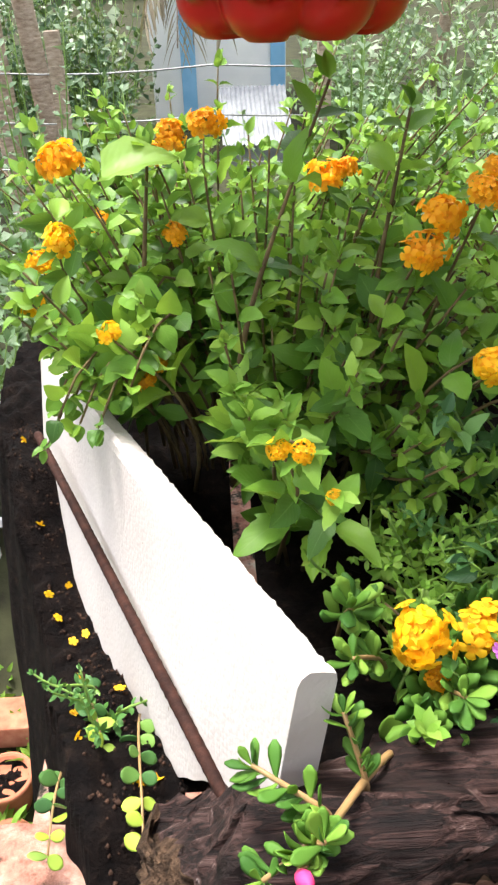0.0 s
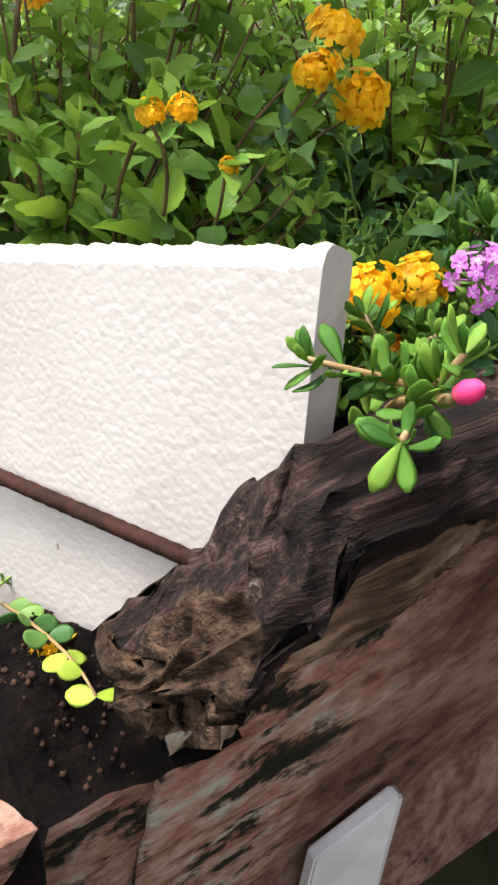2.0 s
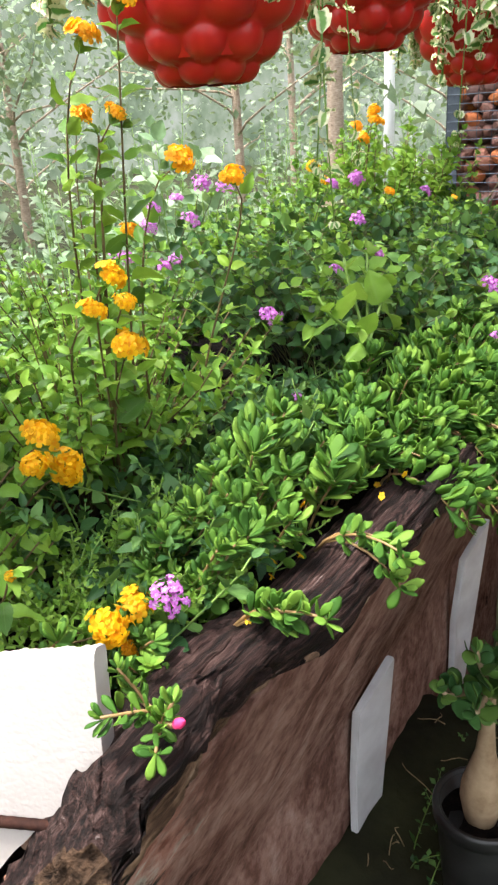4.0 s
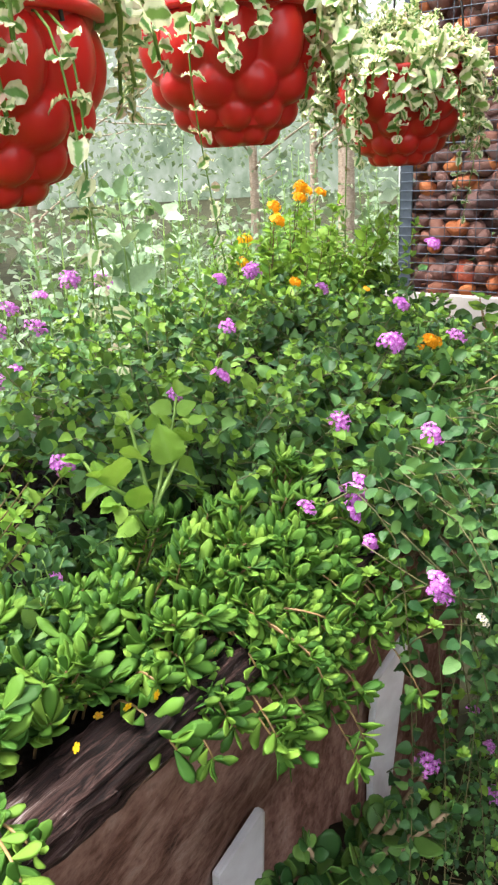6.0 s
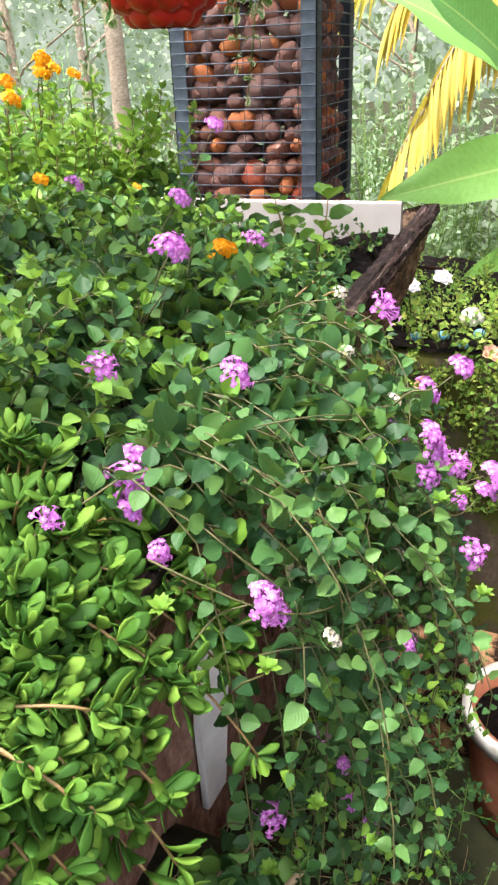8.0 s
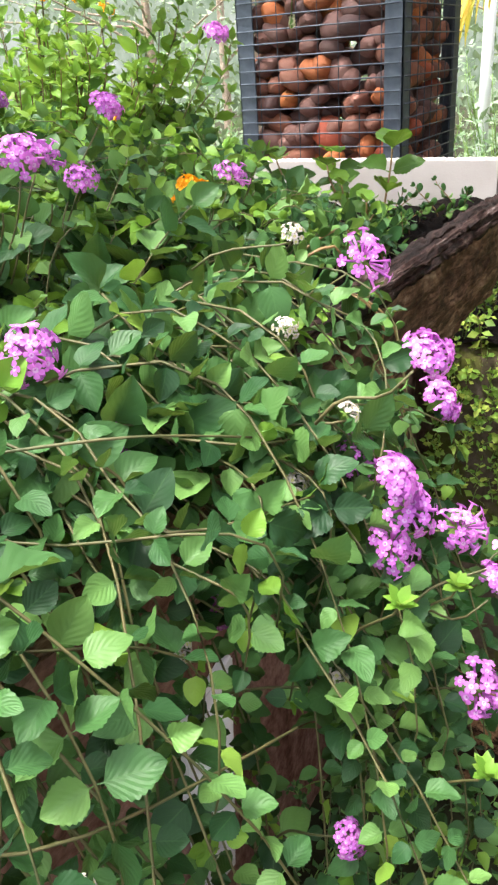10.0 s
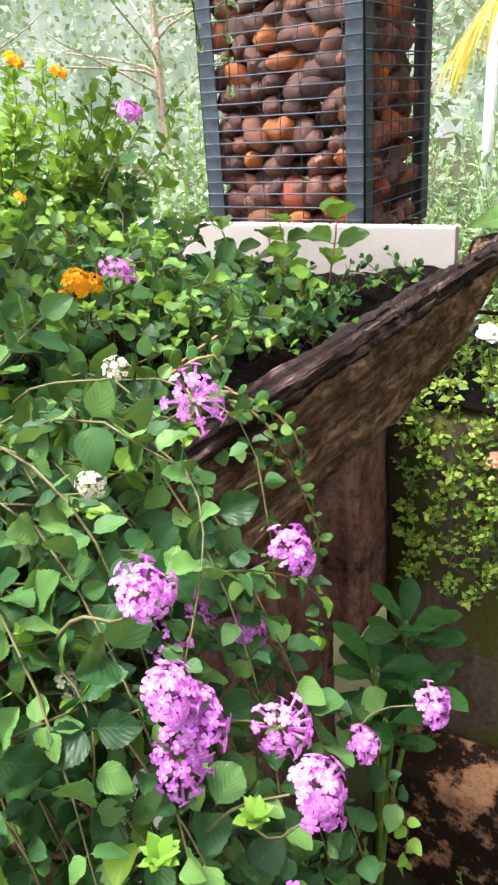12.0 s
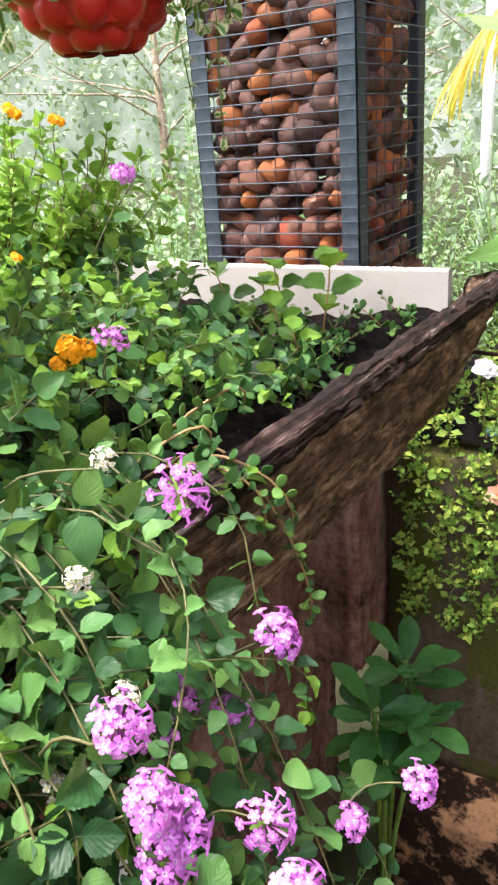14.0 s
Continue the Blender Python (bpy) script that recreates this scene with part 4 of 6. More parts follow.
for kz in range(23):
    for ky in range(8):
        for kx in range(8):
            x, y, z = 0.03 + kx * 0.0385, 0.03 + ky * 0.04, 0.022 + kz * 0.0395
            if kx > 1 and ky > 1 and kx < 7 and ky < 7 and kz > 0:
                continue
            p = V(CX0 + x + rng.gauss(0, 0.007), CY0 + y + 0.016 * (kz % 2) + rng.gauss(0, 0.009), CZ0 + z + rng.gauss(0, 0.011))
            big = rng.random() < 0.22
            a, c = rng.uniform(0.017, 0.025) * (1.3 if big else 1), rng.uniform(0.022, 0.036) * (1.3 if big else 1)
            p[0] = max(CX0 + 0.008 + 0.5 * (a + c), p[0])
            p[1] = max(CY0 + 0.008 + 0.5 * (a + c), p[1])
            p[0], p[1] = min(p[0], CX1 - 0.008 - 0.5 * (a + c)), min(p[1], CY1 - 0.008 - 0.5 * (a + c))
            nuts.append((p, a, c, (rng.uniform(0.5, 2.4), rng.uniform(0, 6.28), rng.uniform(-1.5, 1.5)), rng.randrange(9)))
nuts.sort(key=lambda n: min(n[0][0] - CX0, n[0][1] - CY0) + 0.2 * max(0, n[0][2] - 1.3))
rest = Acc()
base = V(CX0 + 0.16, CY0 + 0.17, CZ0)
for k, (p, a, c, e, i) in enumerate(nuts):
    if k < 300:
        ob = new("nut", NUT_MESHES[i])
        ob.parent = pile
        ob.matrix_basis = Matrix.LocRotScale(Vector(tuple(p - base)), Euler(e), (a, a, c))
    else:
        m = np.array((Euler(e).to_matrix() @ Matrix.Diagonal((a, a, c))).transposed())
        rest.add(NUTS[i], m, p - base)
part("nut_fill", rest, NUT, pile, kind="stuff")


# ---- hanging baskets ----
def basket_template():
    """A bowl of three tiers of rounded lobes."""
    tiers = ((10, 0.0, 0.092, 0.126, 0.036, 0.05), (10, 0.5, 0.082, 0.078, 0.031, 0.03), (10, 0.0, 0.062, 0.045, 0.026, 0.026), (8, 0.5, 0.038, 0.019, 0.023, 0.021))

    def fn(a, b):
        th, z = 2 * math.pi * a, 0.165 * b
        r = 0.004 + 0.112 * math.sqrt(max(0.0, 1 - (1 - b) ** 2))
        for lobes, shift, far, mid, wide, tall in tiers:
            step = 2 * math.pi / lobes
            off = (th - shift * step + step / 2) % step - step / 2
            left = wide**2 * (1 - ((z - mid) / tall) ** 2) - (far * math.sin(off)) ** 2
            if left > 0:
                r = max(r, far * math.cos(off) + math.sqrt(left))
        return (r * math.cos(th), r * math.sin(th), z)

    outer = grid(np.linspace(0, 1, 180, endpoint=False), np.linspace(0, 1, 60), fn, close=True)
    acc = Acc().add(outer)
    acc.add(grid(np.linspace(0, 1, 48, endpoint=False), [0, 0.5, 1], lambda a, b: (0.04 * b * math.cos(6.2832 * a) + 1e-4, 0.04 * b * math.sin(6.2832 * a), 0.002 + 0.004 * b), close=True))
    acc.add(grid(np.linspace(0, 1, 48, endpoint=False), np.linspace(0, 1, 8), lambda a, b: ((0.121 - 0.05 * b) * math.cos(6.2832 * a), (0.121 - 0.05 * b) * math.sin(6.2832 * a), 0.165 - 0.14 * b), close=True))
    return acc


BASKET = basket_template().mesh("bowl", RED_PLASTIC)
BASKET_RIM = Acc().add(lathe([(0.117, 0.162), (0.121, 0.169), (0.126, 0.17), (0.13, 0.166), (0.129, 0.159), (0.122, 0.158)], 48)).mesh("rim", RED_PLASTIC)
BASKET_SOIL = Acc().add(grid(np.linspace(0, 1, 24, endpoint=False), np.linspace(0.02, 1, 5), lambda a, b: (0.113 * b * math.cos(6.2832 * a), 0.113 * b * math.sin(6.2832 * a), 0.152 - 0.01 * b), close=True)).mesh("potting_soil", SOIL)
BASKETS = [(-0.189, 0.312, 1.134), (0.345, 0.335, 1.252), (0.775, 0.345, 1.298), (1.31, 0.35, 1.25)]
for bx, by, bz in BASKETS:
    b = thing("hanging_basket", "glossy red lobed plastic hanging basket with trailing plant", "hanging basket", "baskets over the trough", (bx, by, bz))
    bowl = new("bowl", BASKET)
    bowl.parent = b
    for nm, me, holder in (("rim", BASKET_RIM, bowl), ("potting_soil", BASKET_SOIL, b)):
        ob = new(nm, me)
        ob.parent = holder
    for k in range(3):
        th = 0.6 + k * 2.094
        part("hanger_wire", Acc().add(tube([V(0.124 * math.cos(th), 0.124 * math.sin(th), 0.15), V(0.11 * math.cos(th), 0.11 * math.sin(th), 0.26), V(0.01 * math.cos(th), 0.01 * math.sin(th), 0.62)], (0.0022, 0.0022), 6)), DARK_POT, b)
    part("hook", Acc().add(tube([V(0, 0, 0.6), V(0, 0, BEAM_Z - bz + 0.004)], (0.003, 0.003), 6)), DARK_POT, b)

def basket_plant(bx, by, bz, dense, long_ones, seed, reach=0.16, strands=3):
    global rng
    keep, rng = rng, random.Random(seed)
    pl = Plant("variegated_plant", "cream-edged variegated plant trailing from a red basket", "plant", (bx, by, bz + 0.15), LEAF_VARIEGATED, STEM_GREEN, "basket plants", 110)
    top = bz + 0.16
    for k in range(dense):
        th, far = rng.random() * 6.283, rng.uniform(0.02, 0.15)
        tip = V(bx + far * math.cos(th), by + far * math.sin(th), top + 0.02 + 0.1 * (1 - (far / 0.16) ** 2) * rng.uniform(0.4, 1.0))
        root = V(bx + 0.3 * far * math.cos(th), by + 0.3 * far * math.sin(th), top - 0.01)
        leafy_stem(pl, bezier(root, root + V(0, 0, 0.05), tip + V(0, 0, 0.02), tip, 6), CURLY, 0.027, 0.2, 0.011, up=V(0, -0.3, 0.9))
    for k in range(long_ones):
        th = rng.random() * 6.283
        d = V(math.cos(th), math.sin(th), 0)
        root, lip = V(bx, by, top) + d * 0.07, V(bx, by, top + 0.02) + d * 0.135
        drop = rng.uniform(0.03, reach)
        tip = lip + d * 0.025 + V(rng.gauss(0, 0.02), rng.gauss(0, 0.02), -drop)
        pts = np.concatenate([bezier(root, root + V(0, 0, 0.03), lip + V(0, 0, 0.02), lip, 5), bezier(lip, lip + d * 0.02, tip + V(0, 0, 0.05), tip, 6)[1:]])
        leafy_stem(pl, pts, CURLY, rng.uniform(0.026, 0.038), 0.25, 0.016, r=(0.0042, 0.0022), up=unit(d + V(0, 0, 0.6)))
    for k in range(strands):
        th = -1.2 + rng.gauss(0, 0.8)
        d = V(math.cos(th), math.sin(th), 0)
        lip = V(bx, by, top) + d * 0.13
        tip = lip + V(rng.gauss(0.03, 0.03), rng.gauss(0, 0.03), -rng.uniform(0.2, 0.32))
        leafy_stem(pl, bezier(lip - d * 0.03, lip + d * 0.04, lip + d * 0.02 + V(0, 0, -0.1), tip, 9), CURLY, 0.02, 0.2, 0.03, r=(0.0014, 0.0008))
    rng = keep
    pl.finish()


basket_plant(*BASKETS[0], 14, 0, 1, strands=0)
basket_plant(*BASKETS[1], 30, 13, 2, 0.11, 2)
basket_plant(*BASKETS[2], 46, 22, 3, 0.13, 2)
basket_plant(*BASKETS[3], 70, 42, 4, 0.17, 2)

# ---- things on the wall top and the ground beside it ----
for k, (y, z) in enumerate(((0.03, 0.0), (-0.035, 0.0), (-0.085, 0.02), (-0.12, 0.03), (-0.19, 0.01))):
    x = 1.965 + 0.03 * (k % 2) + 0.05 * (k > 2)
    bm = bmesh.new()
    bmesh.ops.create_icosphere(bm, subdivisions=2, radius=0.016)
    for v in bm.verts:
        v.co *= 1 + 0.12 * noise.noise(v.co * 60 + Vector((k, 0, 0)))
        v.co.z *= 0.75
    ob = tagged(part("pebble", bm, BLUE_STONE), "turquoise painted pebble on the wall top", "pebble", "painted pebbles")
    ob.location = (x, y, ledge_z(x, y) + 0.008)
for x, y, s in ((2.12, -0.09, 0.035), (2.3, -0.2, 0.03)):
    acc = Acc()
    pts, rad = [], []
    for i in range(60):
        th = i * 0.33
        r = s * (1 - i / 64)
        pts.append(V(r * 0.55 * math.cos(th), r * 0.55 * math.sin(th), s * 1.1 * i / 60))
        rad.append(max(0.002, r * 0.5))
    acc.add(tube(pts, np.array(rad), 8))
    ob = tagged(part("sea_shell", acc, SHELL_WHITE), "pale spiral sea shell lying on the wall top", "shell")
    ob.location = (x, y, ledge_z(x, y) + 0.01)
    ob.rotation_euler = (1.1, 0.3, x * 5)


def round_pot(name, label, x, y, z, r, h, mat, rim_mat, group=""):
    p = thing(name, label, "pot", group, (x, y, z))
    body = part("body", Acc().add(lathe([(0.001, 0.0), (r * 0.66, 0.0), (r * 0.7, 0.004), (r * 0.8, h * 0.35), (r * 0.93, h * 0.85), (r * 0.93, h), (r * 0.86, h), (r * 0.84, h * 0.85), (0.001, h * 0.84)], 40)), mat, p)
    part("rim", Acc().add(lathe([(r * 0.88, h * 0.985), (r * 0.93, h * 1.02), (r * 1.0, h * 1.03), (r * 1.04, h * 1.0), (r * 1.03, h * 0.9), (r * 0.94, h * 0.88)], 40)), rim_mat, body)
    part("potting_soil", Acc().add(grid(np.linspace(0, 1, 24, endpoint=False), np.linspace(0.02, 1, 5), lambda a, b: (r * 0.85 * b * math.cos(6.2832 * a), r * 0.85 * b * math.sin(6.2832 * a), h * 0.86 + 0.01 * noise.noise(Vector((a * 9, b * 9, 0)))), close=True)), SOIL, p)
    return p


round_pot("plant_pot", "large terracotta pot with grubby white rim on the ground", 1.62, -0.37, ground_height(1.62, -0.37), 0.17, 0.36, TERRACOTTA, RIM_WHITE)
for k, (x, y, r, h) in enumerate(((-0.8, 0.97, 0.065, 0.11), (-0.775, 0.83, 0.06, 0.1), (-0.93, 0.95, 0.07, 0.12))):
    round_pot("plant_pot", "small terracotta pot standing beside the wall end", x, y, ground_height(x, y), r, h, TERRACOTTA, TERRACOTTA, "terracotta pots")
bench = thing("brick_edging", "row of red bricks edging the garden bed", "edging", at=(-1.0, 1.12, ground_height(-1.0, 1.12)))
bm = box_bm(0.2, 0.1, 0.075, 0.006)
brick_me = bpy.data.meshes.new("brick")
bm.to_mesh(brick_me)
bm.free()
brick_me.materials.append(BRICK)
for k in range(9):
    ob = new("brick", brick_me)
    ob.parent = bench
    ob.location = (-0.9 + k * 0.21, 0.02 * rng.random(), 0.05)
    ob.rotation_euler = (0, 0, rng.gauss(0, 0.03))
gate = thing("white_railing", "low white painted railing behind the terracotta pots", "railing", at=(-1.0, 1.7, ground_height(-1.0, 1.7)))
for k in range(8):
    box_part("post", (-0.5 + k * 0.13, -0.012, -0.02), (-0.475 + k * 0.13, 0.012, 0.55), WHITE_BOARD, gate)
for z in (0.12, 0.45):
    box_part("rail", (-0.55, -0.008, z), (0.5, 0.008, z + 0.03), WHITE_BOARD, gate)

# ---- swollen-stemmed plant in a black pot below the plank ----
AX, AY = 0.45, -0.0
az = ground_height(AX, AY)
round_pot("plant_pot", "black plastic pot with a swollen-stemmed plant", AX, AY, az, 0.07, 0.19, DARK_POT, DARK_POT)
ad = Plant("swollen_stem_plant", "bulbous tan stem with rounded dark leaves in a black pot", "plant", (AX, AY, az + 0.17), LEAF_ROUND, CAUDEX, "", 120)
ad.stems.add(lathe([(0.02, -0.02), (0.028, 0.01), (0.033, 0.035), (0.032, 0.06), (0.024, 0.09), (0.015, 0.125), (0.011, 0.17), (0.009, 0.23), (0.004, 0.24)], 20))
for k in range(13):
    th, far = rng.random() * 6.28, rng.uniform(0.04, 0.13)
    root = V(AX, AY, az + 0.17 + 0.22)
    tip = root + V(far * math.cos(th), far * math.sin(th) * 0.8 - 0.02, rng.uniform(0.02, 0.17))
    leafy_stem(ad, bezier(root, root + V(0, 0, 0.04), tip - V(0, 0, 0.02), tip, 6), ROUND, 0.042, 0.25, 0.02, up=V(0, -0.4, 0.9), r=(0.006, 0.003))
ad.finish()
straw = Acc()
for k in range(170):
    p = V(rng.uniform(0.3, 1.5), rng.uniform(-0.35, 0.18), 0)
    p[2] = ground_height(p[0], p[1]) + 0.01
    d = V(rng.gauss(0, 1), rng.gauss(0, 1), rng.gauss(0.2, 0.3)) * rng.uniform(0.02, 0.07)
    straw.add(tube(bezier(p, p + d * 0.4 + V(0, 0, 0.02), p + d * 0.8, p + d + jit(0.01), 5), (0.0012, 0.0006), 4))
tagged(part("dry_straw", straw, STRAW), "dry straw and twigs lying on the soil", "straw", kind="stuff")


# ---- orange lantana in the trough ----
def canopy_orange(x, y):
    return 0.94 + 0.085 * smooth(0.08, 0.3, y) + 0.03 * smooth(0.3, 0.6, y) - 0.04 * smooth(0.15, 0.45, x)


ORANGE_SPOTS = [
    ("golden", -0.212, 0.13, 0.995, 0.42), ("golden", -0.202, 0.126, 0.996, 0.42), ("golden", -0.189, 0.118, 0.977, 0.3),
    ("golden", -0.158, 0.076, 0.936, 1.0), ("golden", -0.132, 0.078, 0.936, 0.95), ("orange", -0.15, 0.07, 0.916, 0.5),
    ("orange", -0.128, 0.236, 1.04, 0.95), ("orange", -0.118, 0.244, 1.056, 0.95), ("orange", -0.1, 0.236, 1.07, 0.8), ("orange", -0.09, 0.25, 1.075, 0.7),
    ("orange", -0.152, 0.425, 1.03, 1.15), ("orange", -0.135, 0.43, 1.035, 0.7), ("orange", -0.325, 0.345, 1.066, 1.15), ("orange", -0.236, 0.36, 1.082, 0.9),
    ("orange", -0.257, 0.356, 1.076, 0.8), ("orange", -0.268, 0.352, 1.066, 0.7), ("golden", -0.33, 0.331, 1.023, 0.9), ("orange", -0.259, 0.339, 1.021, 0.7),
    ("golden", -0.349, 0.313, 0.989, 0.7), ("golden", 0.021, 0.2, 1.051, 1.15), ("golden", 0.012, 0.2, 1.11, 1.0), ("golden", -0.013, 0.2, 1.088, 0.9), ("golden", 0.028, 0.205, 1.085, 0.7), ("golden", -0.083, 0.2, 1.012, 1.1), ("golden", -0.1, 0.19, 0.998, 0.9), ("golden", -0.072, 0.19, 0.984, 1.15),
    ("golden", -0.293, 0.243, 1.0, 0.6), ("orange", -0.283, 0.285, 0.962, 0.6), ("orange", -0.272, 0.281, 0.961, 0.55), ("orange", -0.279, 0.279, 0.949, 0.55),
    ("orange", 0.144, 0.228, 1.186, 1.15), ("orange", 0.177, 0.193, 1.168, 0.95), ("orange", 0.05, 0.235, 1.28, 1.1), ("orange", 0.075, 0.215, 1.302, 0.95),
    ("orange", 0.06, 0.22, 1.225, 0.7), ("orange", 0.137, 0.29, 1.124, 0.7), ("orange", 0.42, 0.61, 1.235, 1.3), ("orange", -0.32, 0.44, 1.0, 0.8), ("golden", -0.36, 0.4, 0.985, 0.8),
]


def orange_bush(cx, cy, x0, x1, y0, y1, count, label, seed, singles=170):
    global rng
    rng = random.Random(seed)
    pl = Plant("orange_lantana", label, "flowering shrub", (cx, cy, soil_z(cx, cy) - 0.01), LEAF_ORANGE, STEM_BROWN, "lantana in the trough", singles)
    for k in range(count):
        x, y = rng.uniform(x0, x1), rng.uniform(y0, y1)
        if y < 0.27:
            x = max(x, -0.165 - 0.4 * (y - 0.028) + 0.03 * rng.random())
        z = canopy_orange(x, y) + rng.gauss(0.0, 0.016) - 0.05 * rng.random() ** 2
        root = V(cx + (x - cx) * 0.45, cy + (y - cy) * 0.45, 0.86)
        tip = V(x, y, z)
        pts = bezier(root, root + V(0, 0, 0.07) + jit(0.01), tip - V((x - cx) * 0.2, (y - cy) * 0.2, 0.05), tip, 8)
        leafy_stem(pl, pts, OVATE, rng.uniform(0.02, 0.034), 0.35, 0.015, young=0.35, r=(0.0013, 0.0007))
    return pl


bushes = [
    orange_bush(-0.2, 0.32, -0.36, -0.05, 0.17, 0.42, 115, "bushy lantana with orange flower heads and fresh green leaves", 21, 260),
    orange_bush(0.08, 0.34, -0.08, 0.32, 0.2, 0.46, 100, "upright lantana with tall stems and orange flower heads", 22, 200),
    orange_bush(-0.25, 0.52, -0.42, 0.05, 0.4, 0.66, 80, "orange lantana growing along the back plank", 23, 60),
    orange_bush(0.3, 0.54, 0.05, 0.6, 0.42, 0.66, 80, "leafy lantana behind the lilac flowers", 24, 60),
]
rng = random.Random(5)
for kind, x, y, z, s in ORANGE_SPOTS:
    p = V(x, y, z)
    pl = min(bushes, key=lambda b: np.linalg.norm((b.at - p)[:2]))
    root = V(pl.at[0] * 0.4 + x * 0.6, pl.at[1] * 0.35 + y * 0.65, 0.87)
    axis = unit(V(rng.gauss(0, 0.25), -0.55 + rng.gauss(0, 0.2), 0.8))
    low = p - axis * 0.012 * s
    pts = bezier(root, root + V(0, 0, (z - 0.87) * 0.5), low - axis * 0.03, low, 9)
    if z > 0.97:
        leafy_stem(pl, pts + np.linspace(0, 1, 9)[:, None] * np.linspace(1, 0, 9)[:, None] * jit(0.03), OVATE, 0.034, 0.45 if z < 1.1 else 0.12, 0.022, young=0.5, r=(0.0014, 0.0007))
    else:
        pl.stem(pts, 0.0011, 0.0007)
    pl.head(kind, p, axis, s)
# tall bare sprigs above the bush
for pl, root, mid, tip in ((bushes[0], (-0.23, 0.26, 0.88), (-0.225, 0.27, 0.98), (-0.165, 0.33, 1.108)), (bushes[0], (-0.14, 0.3, 0.9), (-0.135, 0.32, 0.98), (-0.115, 0.34, 1.09)),
                           (bushes[1], (0.06, 0.27, 0.9), (0.05, 0.25, 1.05), (0.055, 0.235, 1.21)), (bushes[0], (-0.29, 0.3, 0.9), (-0.28, 0.33, 1.0), (-0.272, 0.35, 1.07))):
    leafy_stem(pl, bezier(root, mid, mid, tip, 10), OVATE, 0.036, 0.45, 0.024, r=(0.0026, 0.001))
bushes[0].leaf(OVATE_WIDE, (-0.305, 0.335, 1.055), (0.92, 0.05, 0.42), (-0.15, -0.35, 0.9), 0.052, mat=LEAF_YOUNG)
bushes[0].leaf(OVATE_WIDE, (-0.295, 0.3, 1.0), (0.6, -0.3, -0.1), (-0.1, -0.5, 0.85), 0.034)
# shoots that droop over the far end of the foam board
for k in range(11):
    x, y = rng.uniform(-0.335, -0.265), rng.uniform(0.25, 0.37)
    tip = V(x - 0.012, y - 0.03, rng.uniform(0.925, 0.985))
    root = V(-0.25, 0.34, 0.89)
    leafy_stem(bushes[0], bezier(root, root + V(0, 0, 0.1), tip + V(0.02, 0.03, 0.05), tip, 8), OVATE_WIDE, rng.uniform(0.02, 0.031), 0.5, 0.016, r=(0.0014, 0.0007))
# nothing hangs over the outer face of the foam board
bushes[0].leaves = [it for it in bushes[0].leaves if (it[2] + it[3][1] - FOAM_AT) @ FOAM_OUT < -0.012 or it[2][2] > 0.985 or it[2][1] > 0.2]
for b in bushes:
    b.finish()

# ---- purslane along the front ----
rng = random.Random(31)


def purslane_tip(pl, p, d, size, count=7, widen=1.0):
    d = unit(d)
    a = unit(np.cross(d, V(0.2, 0.31, 0.93)))
    b = np.cross(d, a)
    count += rng.randrange(-3, 0)
    for k in range(count):
        th, open_ = k * 2.4 + rng.gauss(0, 0.5), 0.4 + 0.65 * k / count + rng.gauss(0, 0.12)
        w = unit(d * (1.25 - open_) + (math.cos(th) * a + math.sin(th) * b) * open_)
        pl.leaf(SPATULA, p - d * 0.004 * k / count, w, unit(d + jit(0.1)), size * (0.6 + 0.5 * k / count) * rng.uniform(0.85, 1.1), widen)


def purslane_stem(pl, root, tip, size, bow=V(0, 0, 0.03), widen=1.0):
    pts = bezier(root, root + bow, tip - unit(tip - root) * 0.02 + bow * 0.4, tip, 8)
    pl.stem(pts, 0.0013, 0.0009, 6)
    for k in range(3, 8):
        d = unit(pts[k] - pts[k - 1])
        a = unit(np.cross(d, V(0.2, 0.31, 0.93)))
        b = np.cross(d, a)
        for s in range(3):
            th = rng.random() * 6.28
            f = rng.random()
            w = unit(math.cos(th) * a + math.sin(th) * b + d * 0.55 + V(0, 0, 0.25))
            pl.leaf(SPATULA, pts[k - 1] * f + pts[k] * (1 - f), w, unit(d * 0.4 + V(0, -0.2, 0.9) + jit(0.2)), size * rng.uniform(0.75, 1.1), widen)
    purslane_tip(pl, tip, pts[-1] - pts[-2] + V(0, 0, 0.012), size, 7, widen)


def purslane_clump(cx, cy, spread_x, y0, y1, count, label, seed, singles=220):
    global rng
    rng = random.Random(seed)
    pl = Plant("purslane", label, "succulent", (cx, cy, soil_z(cx, max(0.05, cy))), LEAF_PURSLANE, STEM_RED, "purslane along the plank", singles)
    for k in range(count):
        x, y = cx + rng.uniform(-spread_x, spread_x), rng.uniform(y0, y1)
        over = max(0.0, 0.01 - y)
        z = 0.925 - 0.02 * (1 - smooth(-0.15, 0.05, x)) + 0.022 * smooth(0.0, 0.08, y) + rng.gauss(0, 0.01) - over * 1.1 - 6 * over**2
        z += 0.025 * smooth(0.2, 0.4, x)
        root = V(x + (cx - x) * 0.12 + rng.gauss(0, 0.008), max(0.045, y + 0.03), 0.885)
        purslane_stem(pl, root, V(x, y, z), (0.0165 + 0.0085 * smooth(-0.1, 0.12, x)) * rng.uniform(0.8, 1.2), V(0, -0.005, 0.045 if y < 0.03 else 0.02))
    return pl


p1 = purslane_clump(-0.1, 0.075, 0.09, 0.05, 0.13, 22, "low purslane with paddle leaves beside the foam board", 41)
p2 = purslane_clump(0.07, 0.08, 0.12, 0.03, 0.15, 50, "dense green purslane with fleshy paddle leaves", 42, 280)
p3 = purslane_clump(0.26, 0.05, 0.11, -0.045, 0.13, 66, "bright green purslane spilling over the plank", 43, 300)
